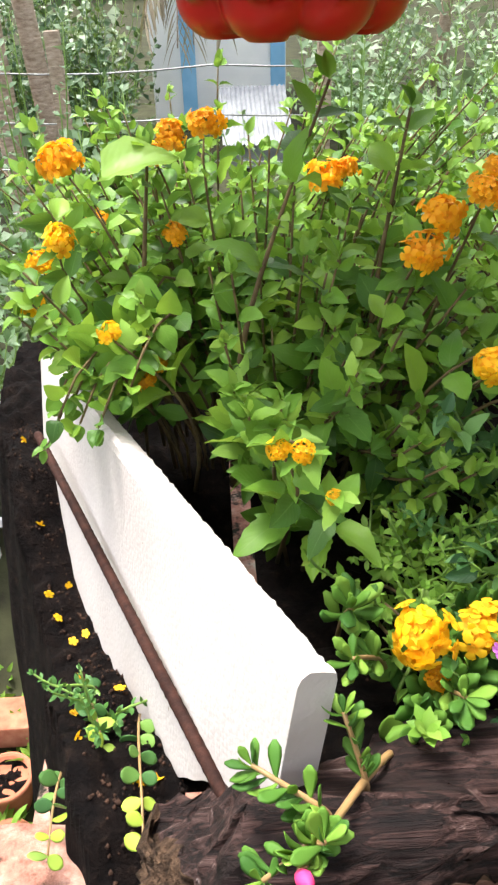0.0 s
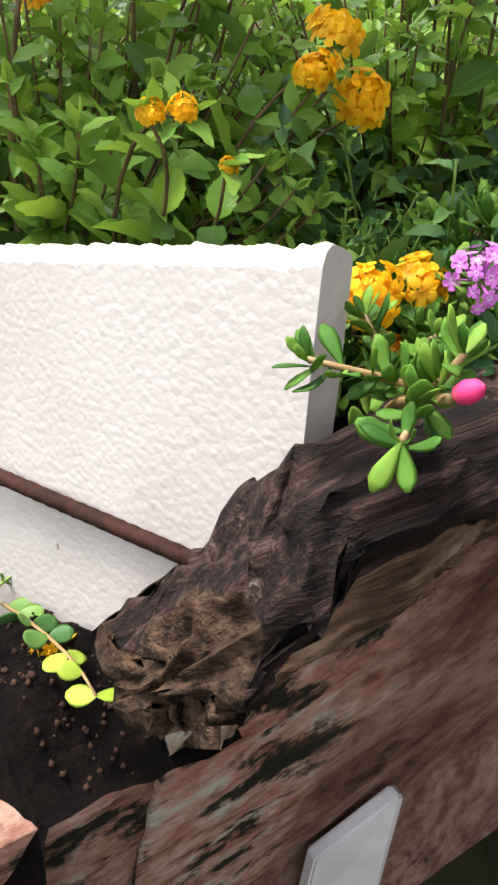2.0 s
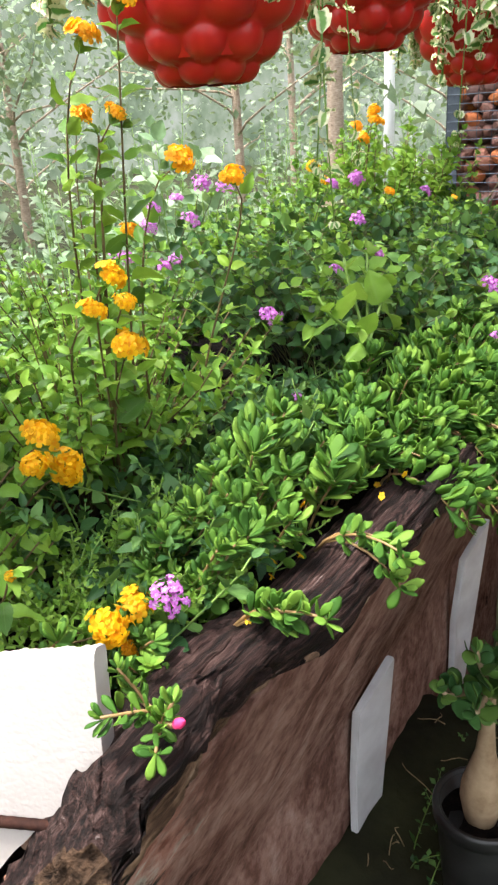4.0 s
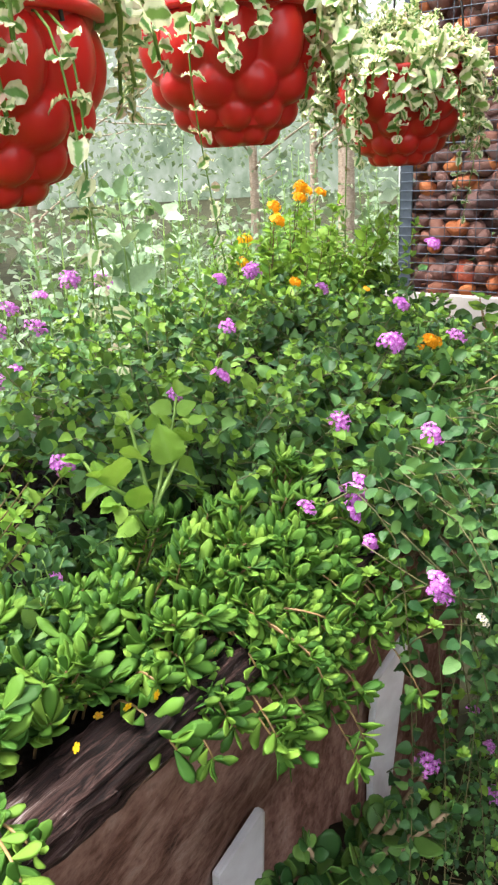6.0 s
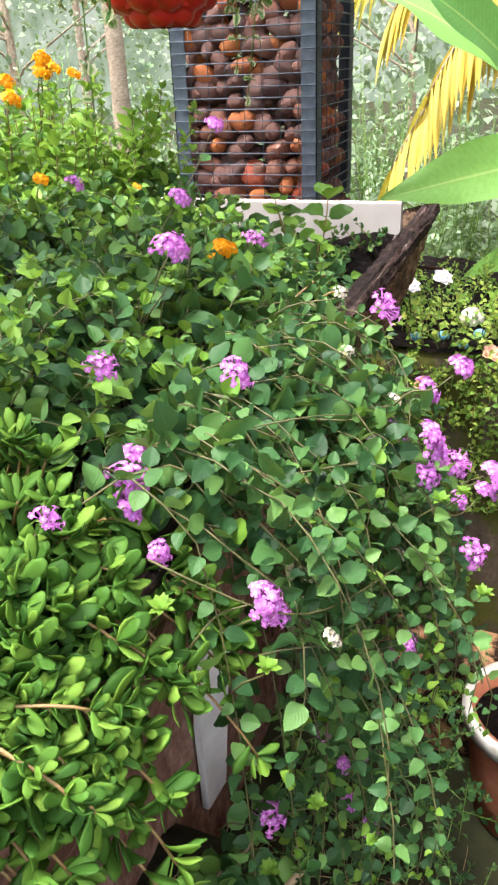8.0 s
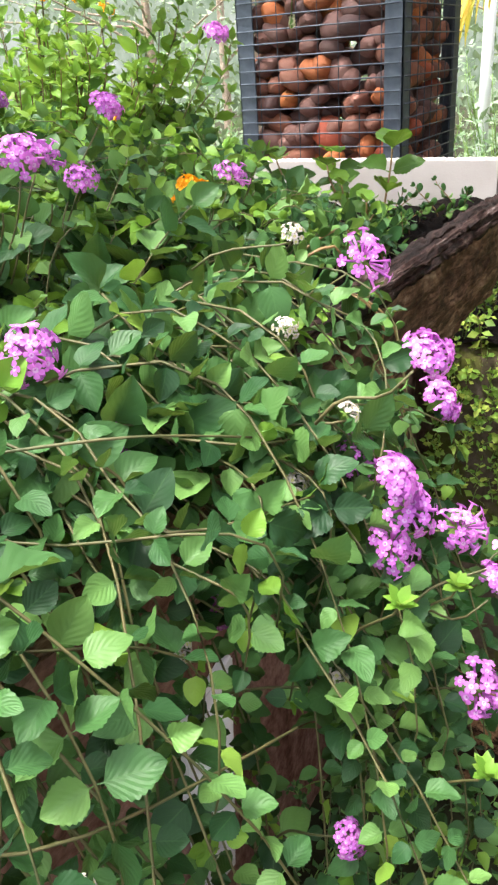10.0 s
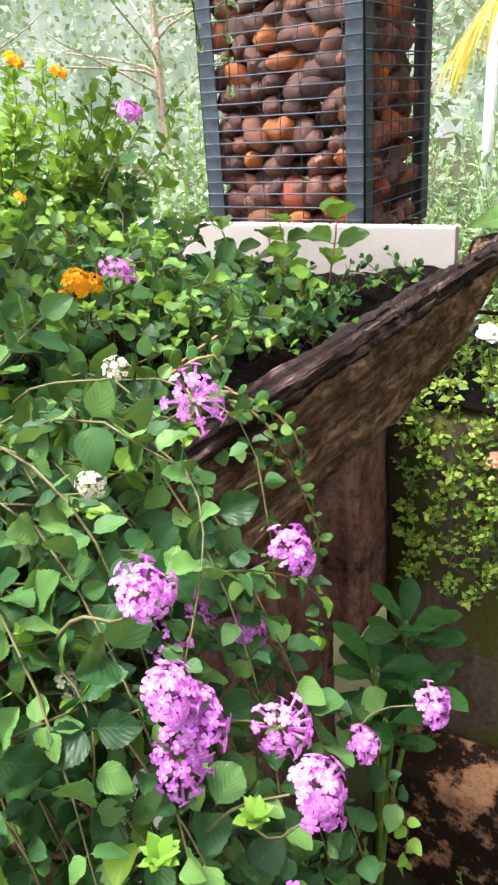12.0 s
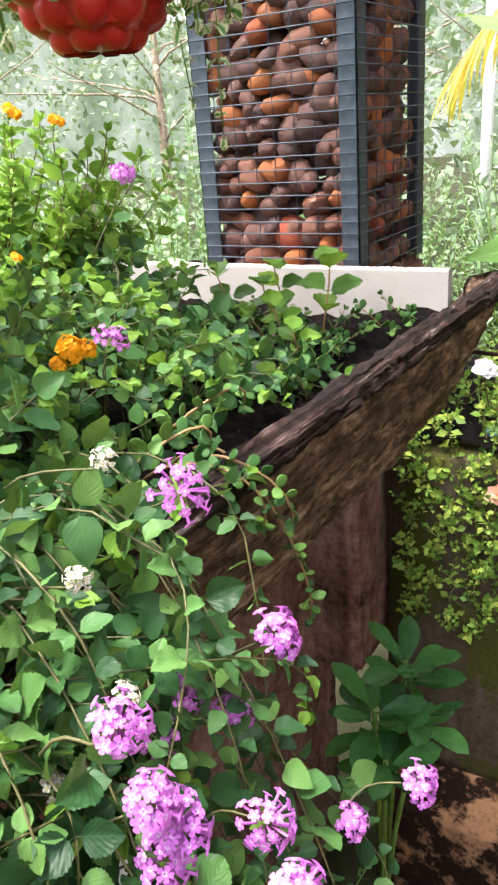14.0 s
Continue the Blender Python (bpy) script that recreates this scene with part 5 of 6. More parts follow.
p4 = purslane_clump(0.4, 0.02, 0.09, -0.095, 0.1, 60, "bright green purslane hanging over the plank edge", 44, 300)
p5 = purslane_clump(0.34, 0.0, 0.09, -0.07, 0.03, 30, "green purslane hanging thickly down the plank face", 46, 220)
rng = random.Random(45)
# the sprig that leans over the foam board, with its pink bud
p1.stem(bezier((-0.165, 0.055, 0.89), (-0.175, 0.045, 0.915), (-0.195, 0.015, 0.93), (-0.219, -0.024, 0.955), 10), 0.0018, 0.0013, 7)
for root, tip in (((-0.19, 0.02, 0.92), (-0.198, 0.03, 0.952)), ((-0.207, 0.0, 0.94), (-0.231, 0.011, 0.954)), ((-0.215, -0.012, 0.946), (-0.212, -0.02, 0.962)), ((-0.215, -0.012, 0.946), (-0.23, -0.022, 0.947))):
    purslane_stem(p1, V(*root), V(*tip), 0.0115, V(0, -0.003, 0.008), widen=0.95)
bud = lathe([(0.0005, 0), (0.0035, 0.002), (0.0045, 0.006), (0.0035, 0.0105), (0.0005, 0.013)], 10)
bd = part("flower_bud", Acc().add(bud), PETAL_PINK, p1.ob, "bright pink closed flower bud")
bd.location = tuple(V(-0.2195, -0.025, 0.956) - p1.at)
bd.rotation_euler = (0.9, 0.5, 0)
bd.scale = (0.6, 0.6, 0.6)
# drops over the front plank
DROPS = ((0.035, 0.0), (-0.09, 0.012), (0.3, -0.02), (0.34, -0.03))
for x, dz in DROPS:
    pl = min((p1, p2, p3, p4), key=lambda p: abs(p.at[0] - x))
    for k in range(3):
        tip = V(x + rng.gauss(0, 0.02), -0.03 + dz * 0.5 + rng.gauss(0, 0.01), 0.912 + dz + rng.gauss(0, 0.012))
        purslane_stem(pl, V(x, 0.04, 0.895), tip, 0.019, V(0, -0.02, 0.035))
for p in (p1, p2, p3, p4, p5):
    p.finish()

# ---- trailing lilac lantana ----
def canopy_lilac(x, y):
    z = 0.93 + 0.1 * smooth(-0.03, 0.16, y) + 0.03 * smooth(0.2, 0.5, y)
    z -= 0.1 * smooth(1.02, 1.3, x) * (1 - smooth(0.15, 0.4, y))
    return z + 0.02 * noise.noise(Vector((x * 7, y * 7, 1)))


LILAC_SPOTS = [
    (0.558, 0.23, 1.034, 1.1), (0.485, 0.005, 0.955, 1.15), (0.468, 0.0, 0.945, 1.0), (0.505, 0.012, 0.962, 1.0), (0.455, -0.03, 0.925, 0.7), (0.4, 0.01, 0.975, 0.7),
    (0.47, -0.095, 0.89, 1.1), (0.478, -0.098, 0.875, 0.9), (0.318, 0.25, 1.0, 1.0), (0.742, 0.09, 1.05, 1.2), (0.76, 0.092, 1.048, 0.9), (0.89, 0.145, 1.068, 1.1),
    (1.159, 0.212, 1.122, 1.1), (0.98, 0.092, 1.005, 1.0), (0.812, -0.1, 0.984, 1.15), (0.826, -0.145, 0.897, 1.2), (0.739, -0.127, 0.889, 0.8), (0.783, -0.106, 0.873, 1.05),
    (0.812, -0.121, 0.844, 1.1), (0.74, -0.186, 0.864, 1.0), (0.71, -0.22, 0.873, 1.1), (0.72, -0.215, 0.85, 0.9), (0.705, -0.21, 0.791, 1.1), (0.692, -0.06, 0.8, 0.9),
    (0.689, -0.167, 0.915, 1.15), (0.7, -0.17, 0.895, 1.1), (0.693, -0.165, 0.876, 1.0), (0.83, -0.186, 0.772, 0.9), (0.645, -0.035, 0.925, 1.0), (0.622, -0.02, 0.981, 1.1),
    (0.577, 0.075, 0.994, 1.0), (0.821, 0.118, 1.026, 0.9), (0.697, 0.32, 1.058, 0.9), (0.905, 0.422, 1.103, 1.1), (0.89, 0.42, 1.1, 0.9), (0.824, 0.43, 1.1, 1.0),
    (0.92, 0.297, 1.077, 0.9), (0.51, 0.263, 1.019, 0.7), (0.508, 0.222, 1.0, 0.7), (0.438, 0.506, 1.022, 1.0), (0.46, 0.5, 1.03, 0.9), (0.507, 0.504, 1.08, 1.0),
    (0.641, 0.578, 1.118, 1.2), (0.713, 0.583, 1.106, 1.1), (0.544, 0.607, 1.09, 1.0), (0.5, 0.58, 1.07, 1.0), (0.6, 0.6, 1.1, 1.0), (0.4, 0.56, 1.04, 1.0), (0.36, 0.5, 1.05, 0.9),
    (0.505, -0.08, 0.63, 1.1), (0.66, -0.115, 0.47, 1.0), (0.6, -0.12, 0.6, 0.7), (0.56, -0.11, 0.68, 0.6), (0.69, -0.12, 0.52, 0.8), (0.79, -0.13, 0.58, 0.8), (0.76, -0.12, 0.3, 1.0),
    (0.85, -0.22, 0.8, 1.0), (0.66, -0.19, 0.99, 0.8), (0.63, -0.17, 0.74, 0.8), (1.35, 0.16, 0.905, 0.5), (0.4, 0.3, 0.99, 0.6), (-0.118, 0.062, 0.938, 0.95), (0.22, 0.16, 0.945, 0.5),
]


def lilac_bush(cx, cy, x0, x1, y0, y1, count, label, seed, curtain=0, singles=260):
    global rng
    rng = random.Random(seed)
    pl = Plant("trailing_lantana", label, "flowering shrub", (cx, cy, soil_z(cx, cy) - 0.01), LEAF_PURPLE, STEM_TRAIL, "lantana in the trough", singles)
    for k in range(count):
        x, y = rng.uniform(x0, x1), rng.uniform(y0, y1)
        z = canopy_lilac(x, y) - 0.05 * rng.random() ** 2 + rng.gauss(0, 0.012)
        root = V(cx + (x - cx) * 0.4, max(0.05, cy + (y - cy) * 0.5), 0.865)
        tip = V(x, y, z)
        side = V(rng.gauss(0, 1), rng.gauss(0, 1) - 0.4, 0)
        pts = bezier(root, root + V(0, 0, 0.09), tip - unit(side) * 0.06 + V(0, 0, 0.01), tip, 8)
        leafy_stem(pl, pts, OVATE_WIDE, rng.uniform(0.024, 0.036), 0.4, 0.02, young=0.22, r=(0.0008, 0.0005))
    for k in range(int(curtain * 0.65)):
        x = rng.uniform(max(x0, 0.45), min(x1, 0.84))
        lip = V(x + rng.gauss(0, 0.03), rng.uniform(-0.09, -0.02), rng.uniform(0.9, 0.97))
        drop = rng.random()
        end = V(min(0.86, x + rng.gauss(0.0, 0.06)), -0.08 - 0.11 * math.sin(math.pi * min(1, drop * 1.2)) + rng.gauss(0, 0.02), 0.9 - 0.62 * drop)
        root = V(x + rng.gauss(0, 0.06), 0.03 + 0.05 * rng.random(), 0.9)
        pts = np.concatenate([bezier(root, root + V(0, 0, 0.07), lip + V(0, 0.03, 0.03), lip, 6) + jit(0.004), bezier(lip, lip + V(0, -0.05, -0.02), end + V(0, -0.03, 0.1), end, 9)[1:]])
        small = 1 - 0.35 * drop
        leafy_stem(pl, pts, OVATE_WIDE, rng.uniform(0.02, 0.032) * small, 0.12, 0.02, up=V(0.0, -0.45, 0.8), young=0.14, r=(0.0009, 0.0005))
    return pl


lilacs = [
    lilac_bush(0.5, 0.22, 0.3, 0.72, 0.04, 0.5, 115, "trailing lantana with lilac flower heads in the trough", 51, 25),
    lilac_bush(0.72, 0.12, 0.5, 0.98, -0.06, 0.3, 110, "trailing lantana cascading over the plank with lilac heads", 52, 95, 300),
    lilac_bush(1.08, 0.2, 0.82, 1.4, 0.04, 0.45, 125, "trailing lantana with lilac heads beside the bare plank", 53, 0),
    lilac_bush(0.75, 0.48, 0.45, 1.15, 0.36, 0.66, 95, "trailing lantana along the back of the trough", 54, 0, 60),
]
rng = random.Random(55)
for x, y, z, s in LILAC_SPOTS:
    p = V(x, y, z)
    pl = min(lilacs, key=lambda b: np.linalg.norm((b.at - p)[:2]))
    out = V(rng.gauss(0, 0.2), -0.5 + rng.gauss(0, 0.2) - 0.5 * (y < -0.02), 0.75)
    axis = unit(out)
    low = p - axis * 0.013 * s
    back = V(x + rng.gauss(0, 0.02), y + 0.05, z - 0.04) if y < 0 else V(x * 0.8 + pl.at[0] * 0.2, y + 0.04, z - 0.08)
    pl.stem(bezier(back, back + V(0, -0.02, 0.03), low - axis * 0.04, low, 7), 0.0009, 0.0006, 5)
    for sg in (1, -1):
        pl.leaf(OVATE_WIDE, low - axis * 0.045, unit(V(sg * 0.8, -0.3, 0.2) + jit(0.2)), unit(V(0, -0.5, 0.8) + jit(0.2)), 0.024, mat=LEAF_PURPLE)
    pl.head("lilac", p, axis, s * 0.84)
for x, y, z in ((0.683, -0.118, 0.905), (0.497, -0.133, 0.845), (0.68, -0.14, 0.84), (0.72, -0.13, 0.93), (0.6, -0.1, 0.86), (0.75, -0.08, 0.96), (0.8, -0.06, 1.0), (0.66, -0.15, 0.81)):
    pl = min(lilacs, key=lambda b: abs(b.at[0] - x))
    pl.stem(bezier((x - 0.02, y + 0.06, z - 0.02), (x - 0.02, y + 0.04, z), (x, y + 0.01, z - 0.01), (x, y, z - 0.004), 6), 0.0009, 0.0006, 5)
    pl.head("bud", (x, y, z), unit(V(rng.gauss(0, 0.3), -0.6, 0.7)), 0.9, "flower_bud")
# long bare runners over the leaves
for a, m, b in (((0.55, -0.02, 0.96), (0.6, -0.09, 0.965), (0.66, -0.11, 0.94)),
                ((0.44, -0.03, 0.93), (0.47, -0.12, 0.87), (0.6, -0.16, 0.84))):
    lilacs[1].stem(bezier(a, m, m, b, 10), 0.0008, 0.0006, 6)
# green bud tufts between the heads
for x, y, z, s in LILAC_SPOTS[1::3]:
    p = V(x - 0.045, y - 0.012, z - 0.015) + jit(0.006)
    pl = min(lilacs, key=lambda b: np.linalg.norm((b.at - p)[:2]))
    pl.stem(bezier(p + V(0.01, 0.03, -0.04), p + V(0.01, 0.02, -0.02), p - V(0, 0, 0.01), p, 5), 0.0008, 0.0006, 5)
    for k in range(14):
        pl.leaf(TINY, p, unit(V(math.cos(k * 2.4), math.sin(k * 2.4) - 0.2, 0.15 + 0.09 * k)), V(0, -0.2, 1), rng.uniform(0.007, 0.011), 1.2, LEAF_YOUNG)
for b in lilacs:
    b.finish()

# ---- orange lantana at the far back corner ----
rng = random.Random(61)
fb = Plant("orange_lantana", "tall orange lantana at the back of the trough", "flowering shrub", (1.15, 0.5, 0.865), LEAF_ORANGE, STEM_BROWN, "lantana in the trough", 80)
for k in range(75):
    x, y = rng.uniform(0.98, 1.5), rng.uniform(0.36, 0.72)
    z = 1.08 + 0.08 * smooth(0.95, 1.2, x) - 0.06 * smooth(1.35, 1.5, x) + rng.gauss(0, 0.025) - 0.09 * rng.random() ** 2
    root = V(1.15 + (x - 1.15) * 0.25, 0.5 + (y - 0.5) * 0.25, 0.86)
    tip = V(x, y, z)
    leafy_stem(fb, bezier(root, root + V(0, 0, 0.09), tip - V(0, 0, 0.06) + jit(0.015), tip, 8), OVATE, rng.uniform(0.032, 0.046), 0.3, 0.015, young=0.9, r=(0.0013, 0.0007))
for kind, x, y, z, s in (("orange", 1.118, 0.513, 1.162, 1.3), ("orange", 1.1, 0.5, 1.165, 0.9), ("orange", 1.271, 0.557, 1.194, 1.3), ("orange", 1.28, 0.56, 1.215, 1.1), ("orange", 1.15, 0.54, 1.185, 1.1),
                         ("orange", 1.4, 0.62, 1.2, 1.2), ("golden", 1.32, 0.74, 1.096, 1.4), ("golden", 1.12, 0.6, 1.08, 1.1), ("orange", 1.53, 0.66, 1.187, 1.1), ("orange", 0.974, 0.133, 0.996, 1.1),
                         ("orange", 0.985, 0.128, 0.994, 0.8), ("orange", 1.0, 0.4, 1.07, 0.8), ("orange", 1.08, 0.3, 1.05, 0.5), ("orange", 0.965, 0.14, 0.985, 0.7)):
    axis = unit(V(rng.gauss(-0.2, 0.2), -0.5, 0.7))
    p = V(x, y, z)
    leafy_stem(fb, bezier(p - V(0.0, -0.03, 0.13), p - V(0, 0, 0.07), p - axis * 0.04, p - axis * 0.012, 7), OVATE, 0.034, 0.1, 0.022, young=0.4, r=(0.0016, 0.0009))
    fb.head(kind, p, axis, s)
fb.finish()

# ---- small plants between ----
rng = random.Random(71)
sprig = Plant("young_sprig", "young sprig with rounded dull green leaf pairs before the foam board", "plant", (1.42, 0.14, soil_z(1.42, 0.14)), LEAF_ORANGE, STEM_RED, "", 60)
for tip, s in (((1.45, 0.125, 0.975), 0.05), ((1.4, 0.2, 0.96), 0.042), ((1.36, 0.16, 0.94), 0.036), ((1.5, 0.24, 0.965), 0.04), ((1.3, 0.1, 0.93), 0.03), ((1.44, 0.3, 0.96), 0.04)):
    tip = V(*tip)
    root = V(1.42 + (tip[0] - 1.42) * 0.5, 0.14 + (tip[1] - 0.14) * 0.5, 0.87)
    pts = bezier(root, root + V(0, 0, 0.03), tip - V(0, 0, 0.03), tip, 6)
    sprig.stem(pts, 0.0018, 0.0012)
    for z, k in ((1.0, 0), (0.72, 1), (0.45, 0)):
        p = root * (1 - z) + tip * z
        for sg in (1, -1):
            w = V(0.1, sg, 0.35) if k else V(-sg * 0.75, -sg * 0.5, 0.4)
            sprig.leaf(OVATE_WIDE, p, unit(w + jit(0.1)), unit(V(-0.45, -0.4, 0.8)), 1.1 * s * (0.75 + 0.25 * z), 0.95)
sprig.finish()


def herb_patch(name, label, spots, tpls, size, mat, stem, seed, pairs=9, rise=0.05, singles=100, gap=0.006, up=V(0, -0.4, 0.9)):
    global rng
    rng = random.Random(seed)
    c = np.mean([s[:2] for s in spots], axis=0)
    pl = Plant(name, label, "plant", (c[0], c[1], spots[0][2]), mat, stem, "", singles)
    for x, y, z in spots:
        root = V(x, y, z)
        tip = root + V(rng.gauss(0, rise * 0.6), rng.gauss(-rise * 0.2, rise * 0.4), rise * rng.uniform(0.5, 1.2))
        leafy_stem(pl, bezier(root, root + V(0, 0, rise * 0.4), tip - V(0, 0, rise * 0.2), tip, 6), tpls, size, 0.15, gap, r=(0.0011, 0.0006), up=up)
    return pl.finish()


rng = random.Random(72)
herb_patch("feathery_weed", "low feathery weed with tiny leaflets on the soil", [(rng.uniform(-0.12, 0.34), rng.uniform(0.09, 0.2), 0.875) for _ in range(110)], TINY, 0.011, LEAF_HERB, STEM_GREEN, 73)
herb_patch("feathery_weed", "soft feathery seedlings carpeting the soil beside the foam board", [(rng.uniform(-0.16, 0.03), rng.uniform(0.085, 0.2), 0.878) for _ in range(130)], TINY, 0.011, LEAF_YOUNG, STEM_GREEN, 87, rise=0.05, singles=60)
herb_patch("round_leaf_weed", "fleshy round-leaved seedlings behind the plank", [(rng.uniform(-0.17, 0.0), rng.uniform(0.055, 0.1), 0.885) for _ in range(26)], ROUND, 0.015, LEAF_PURSLANE, STEM_GREEN, 88, rise=0.04, gap=0.011, singles=60)
herb_patch("leafy_weed", "mixed low green weeds under the lantana", [(rng.uniform(-0.15, 1.3), rng.uniform(0.07, 0.5), 0.87) for _ in range(150)], OVATE, 0.025, LEAF_PURPLE, STEM_GREEN, 74, rise=0.07, gap=0.015)
herb_patch("herb_carpet", "fresh green herbs filling the trough beside the purslane", [(rng.uniform(-0.06, 0.36), rng.uniform(0.12, 0.26), 0.875) for _ in range(75)], OVATE, 0.027, LEAF_PURPLE, STEM_GREEN, 86, rise=0.085, gap=0.016)
herb_patch("round_leaf_weed", "small round-leaved creeper near the foam board", [(rng.uniform(1.15, 1.6), rng.uniform(0.05, 0.42), 0.87) for _ in range(60)], ROUND, 0.016, LEAF_ROUND, STEM_RED, 75, rise=0.045, gap=0.012)
rng = random.Random(76)
vs = Plant("forked_herb", "pale green forked herb with broad thin leaves", "plant", (0.32, 0.155, 0.9), LEAF_YOUNG, STEM_GREEN, "", 80)
fork = V(0.315, 0.125, 0.972)
vs.stem([V(0.315, 0.125, 0.88), fork], 0.0034, 0.003, 8)
for tip in ((0.27, 0.16, 1.04), (0.33, 0.16, 1.07), (0.38, 0.13, 1.045), (0.26, 0.11, 1.015), (0.41, 0.17, 1.06)):
    leafy_stem(vs, bezier(fork, fork + V(0, 0, 0.02), V(*tip) - V(0, 0, 0.02), V(*tip), 6), OVATE_WIDE, 0.044, 0.55, 0.026, r=(0.0026, 0.0014))
vs.finish()
VINES = (((-0.292, 0.15, 0.8), (-0.282, 0.058, 0.824)), ((-0.335, 0.13, 0.786), (-0.333, 0.072, 0.797)), ((-0.33, 0.19, 0.786), (-0.31, 0.12, 0.812)))
vine = Plant("hanging_vine", "small vine with yellow-green rounded leaves on black soil", "plant", (-0.29, 0.12, 0.79), LEAF_ROUND, STEM_RED, "", 60)
for root, tip in VINES:
    pts = bezier(root, V(*root) + V(0, -0.02, 0.012), V(*tip) + V(0, 0.02, 0.008), tip, 8)
    vine.stem(pts, 0.0009, 0.0006)
    for k in range(1, 8):
        for sg in (1, -1):
            if rng.random() < 0.1:
                continue
            vine.leaf(ROUND, pts[k], unit(V(sg, -0.15, 0.1) + jit(0.35)), unit(V(0, -0.5, 0.85) + jit(0.35)), rng.uniform(0.0075, 0.0115), mat=LEAF_LIME if k > 4 else LEAF_ROUND)
vine.finish()
herb_patch("fern_weed", "tiny feathery seedling beside the foam board", [(-0.312 + rng.gauss(0, 0.008), 0.15 + rng.gauss(0, 0.01), 0.795) for _ in range(9)], TINY, 0.009, LEAF_HERB, STEM_GREEN, 77, rise=0.035, singles=40)
herb_patch("creeping_groundcover", "dense small-leaved creeper below the trough", [(rng.uniform(0.3, 1.25), rng.uniform(-0.4, 0.12), ground_height(0.6, -0.1) - 0.02) for _ in range(210)], PLAINLEAF, 0.02, LEAF_PURPLE, STEM_GREEN, 78, rise=0.12, gap=0.018)
rng = random.Random(84)
herb_patch("grass_tuft", "bright green grass beside the terracotta pots", [(rng.uniform(-1.25, -0.62), rng.uniform(0.55, 1.65), -0.6) for _ in range(90)], LANCE, 0.09, LEAF_YOUNG, STEM_GREEN, 84, rise=0.12, gap=0.02, singles=60)
# drooping round-leaved shoots beside the bare plank
rng = random.Random(79)
shoot = Plant("round_leaf_shoot", "reddish shoots with fleshy round leaves over the plank", "plant", (1.0, 0.06, 0.88), LEAF_ROUND, STEM_RED, "", 90)
for a, b in (((0.98, 0.05, 0.9), (1.02, -0.045, 0.84)), ((1.02, 0.05, 0.9), (1.035, -0.05, 0.74)), ((0.95, 0.05, 0.9), (0.97, -0.05, 0.87)), ((0.98, 0.08, 0.9), (1.06, 0.02, 0.93)), ((0.9, 0.06, 0.9), (0.95, -0.02, 0.94))):
    pts = bezier(a, V(*a) + V(0, -0.04, 0.04), V(*b) + V(0, -0.02, 0.05), b, 9)
    leafy_stem(shoot, pts, ROUND, 0.019, 0.3, 0.014, up=V(0, -0.6, 0.7), r=(0.0016, 0.001))
shoot.finish()

# ---- fallen petals ----
petals = thing("fallen_petals", "fallen orange lantana florets on wood and soil", "petals", at=(0, 0, 0.9))
FLORET = head_template(1, 0.004, 0.009, 0.6, 5, 0.0, 3).mesh("fallen_floret", [PETAL_YELLOW, PETAL_YELLOW])
for k in range(60):
    left = k < 26
    y = rng.uniform(0.06, 0.45)
    x, y = (-0.325 - 0.32 * (y - 0.1) + rng.uniform(0.01, 0.08), y) if left else (rng.uniform(-0.15, 0.25), rng.uniform(-0.005, 0.13))
    z = soil_low_z(x, y) if left else (0.912 if y < 0.03 else max(0.9, soil_z(x, y) + 0.01))
    ob = new("fallen_floret", FLORET)
    ob.parent = petals
    ob.matrix_basis = Matrix.LocRotScale((x, y, z - 0.9 + 0.003), Euler((rng.gauss(0, 0.9), rng.gauss(0, 0.9), rng.random() * 6)), (0.6, 0.6, 0.9))
clods = Acc()
CLOD = [(np.array([(1, 0, 0), (-0.8, 0.2, 0), (0, 0.9, 0.1), (0.1, -1, 0), (0, 0, 0.7), (0, 0.1, -0.8)], float), [(0, 2, 4), (2, 1, 4), (1, 3, 4), (3, 0, 4), (2, 0, 5), (1, 2, 5), (3, 1, 5), (0, 3, 5)], np.zeros((6, 2)))]
for k in range(2200):
    left = k < 900
    y = rng.uniform(0.05, 0.45)
    x, y = (-0.325 - 0.32 * (y - 0.1) + rng.uniform(0.01, 0.09), y) if left else (rng.uniform(-0.17, 1.62), rng.uniform(0.045, 0.25))
    s = rng.uniform(0.0005, 0.0021)
    clods.add(CLOD[0], np.array(Euler((k, k * 2.0, 0)).to_matrix()) * s, (x, y, (soil_low_z if left else soil_z)(x, y) + s * 0.4))
tagged(part("soil_crumbs", clods, [CRUMB], kind="stuff"), "dark soil crumbs and bits of bark", "soil", kind="stuff")

# ---- plants on and below the mossy wall ----
rng = random.Random(81)
gl = Plant("glossy_shrub", "dark glossy shrub with paddle leaves growing under the plank", "shrub", (1.52, 0.05, 0.1), LEAF_GLOSSY, STEM_GREEN, "", 90)
for bx, by, bz in ((1.36, 0.03, 0.34), (1.46, 0.02, 0.36), (1.33, 0.0, 0.28), (1.42, -0.02, 0.3)):
    c = V(bx, by, bz)
    gl.stem(bezier((1.55, 0.1, -0.62), (1.55, 0.1, -0.1), c - V(0, 0, 0.1), c, 8), 0.006, 0.004, 6)
    for k in range(13):
        th = k * 2.4
        w = V(math.cos(th), math.sin(th), 0.15 + 0.06 * k * 0.5)
        gl.leaf(PADDLE, c - V(0, 0, 0.05 - 0.004 * k), unit(w + jit(0.12)), unit(V(0, -0.3, 1) + jit(0.15)), rng.uniform(0.065, 0.1), 1.1)
gl.finish()
rose = Plant("small_rose_bush", "straggling rose bush with small yellow-green leaves on the mossy wall", "shrub", (1.95, -0.05, 0.54), LEAF_SMALL, STEM_BROWN, "", 150)
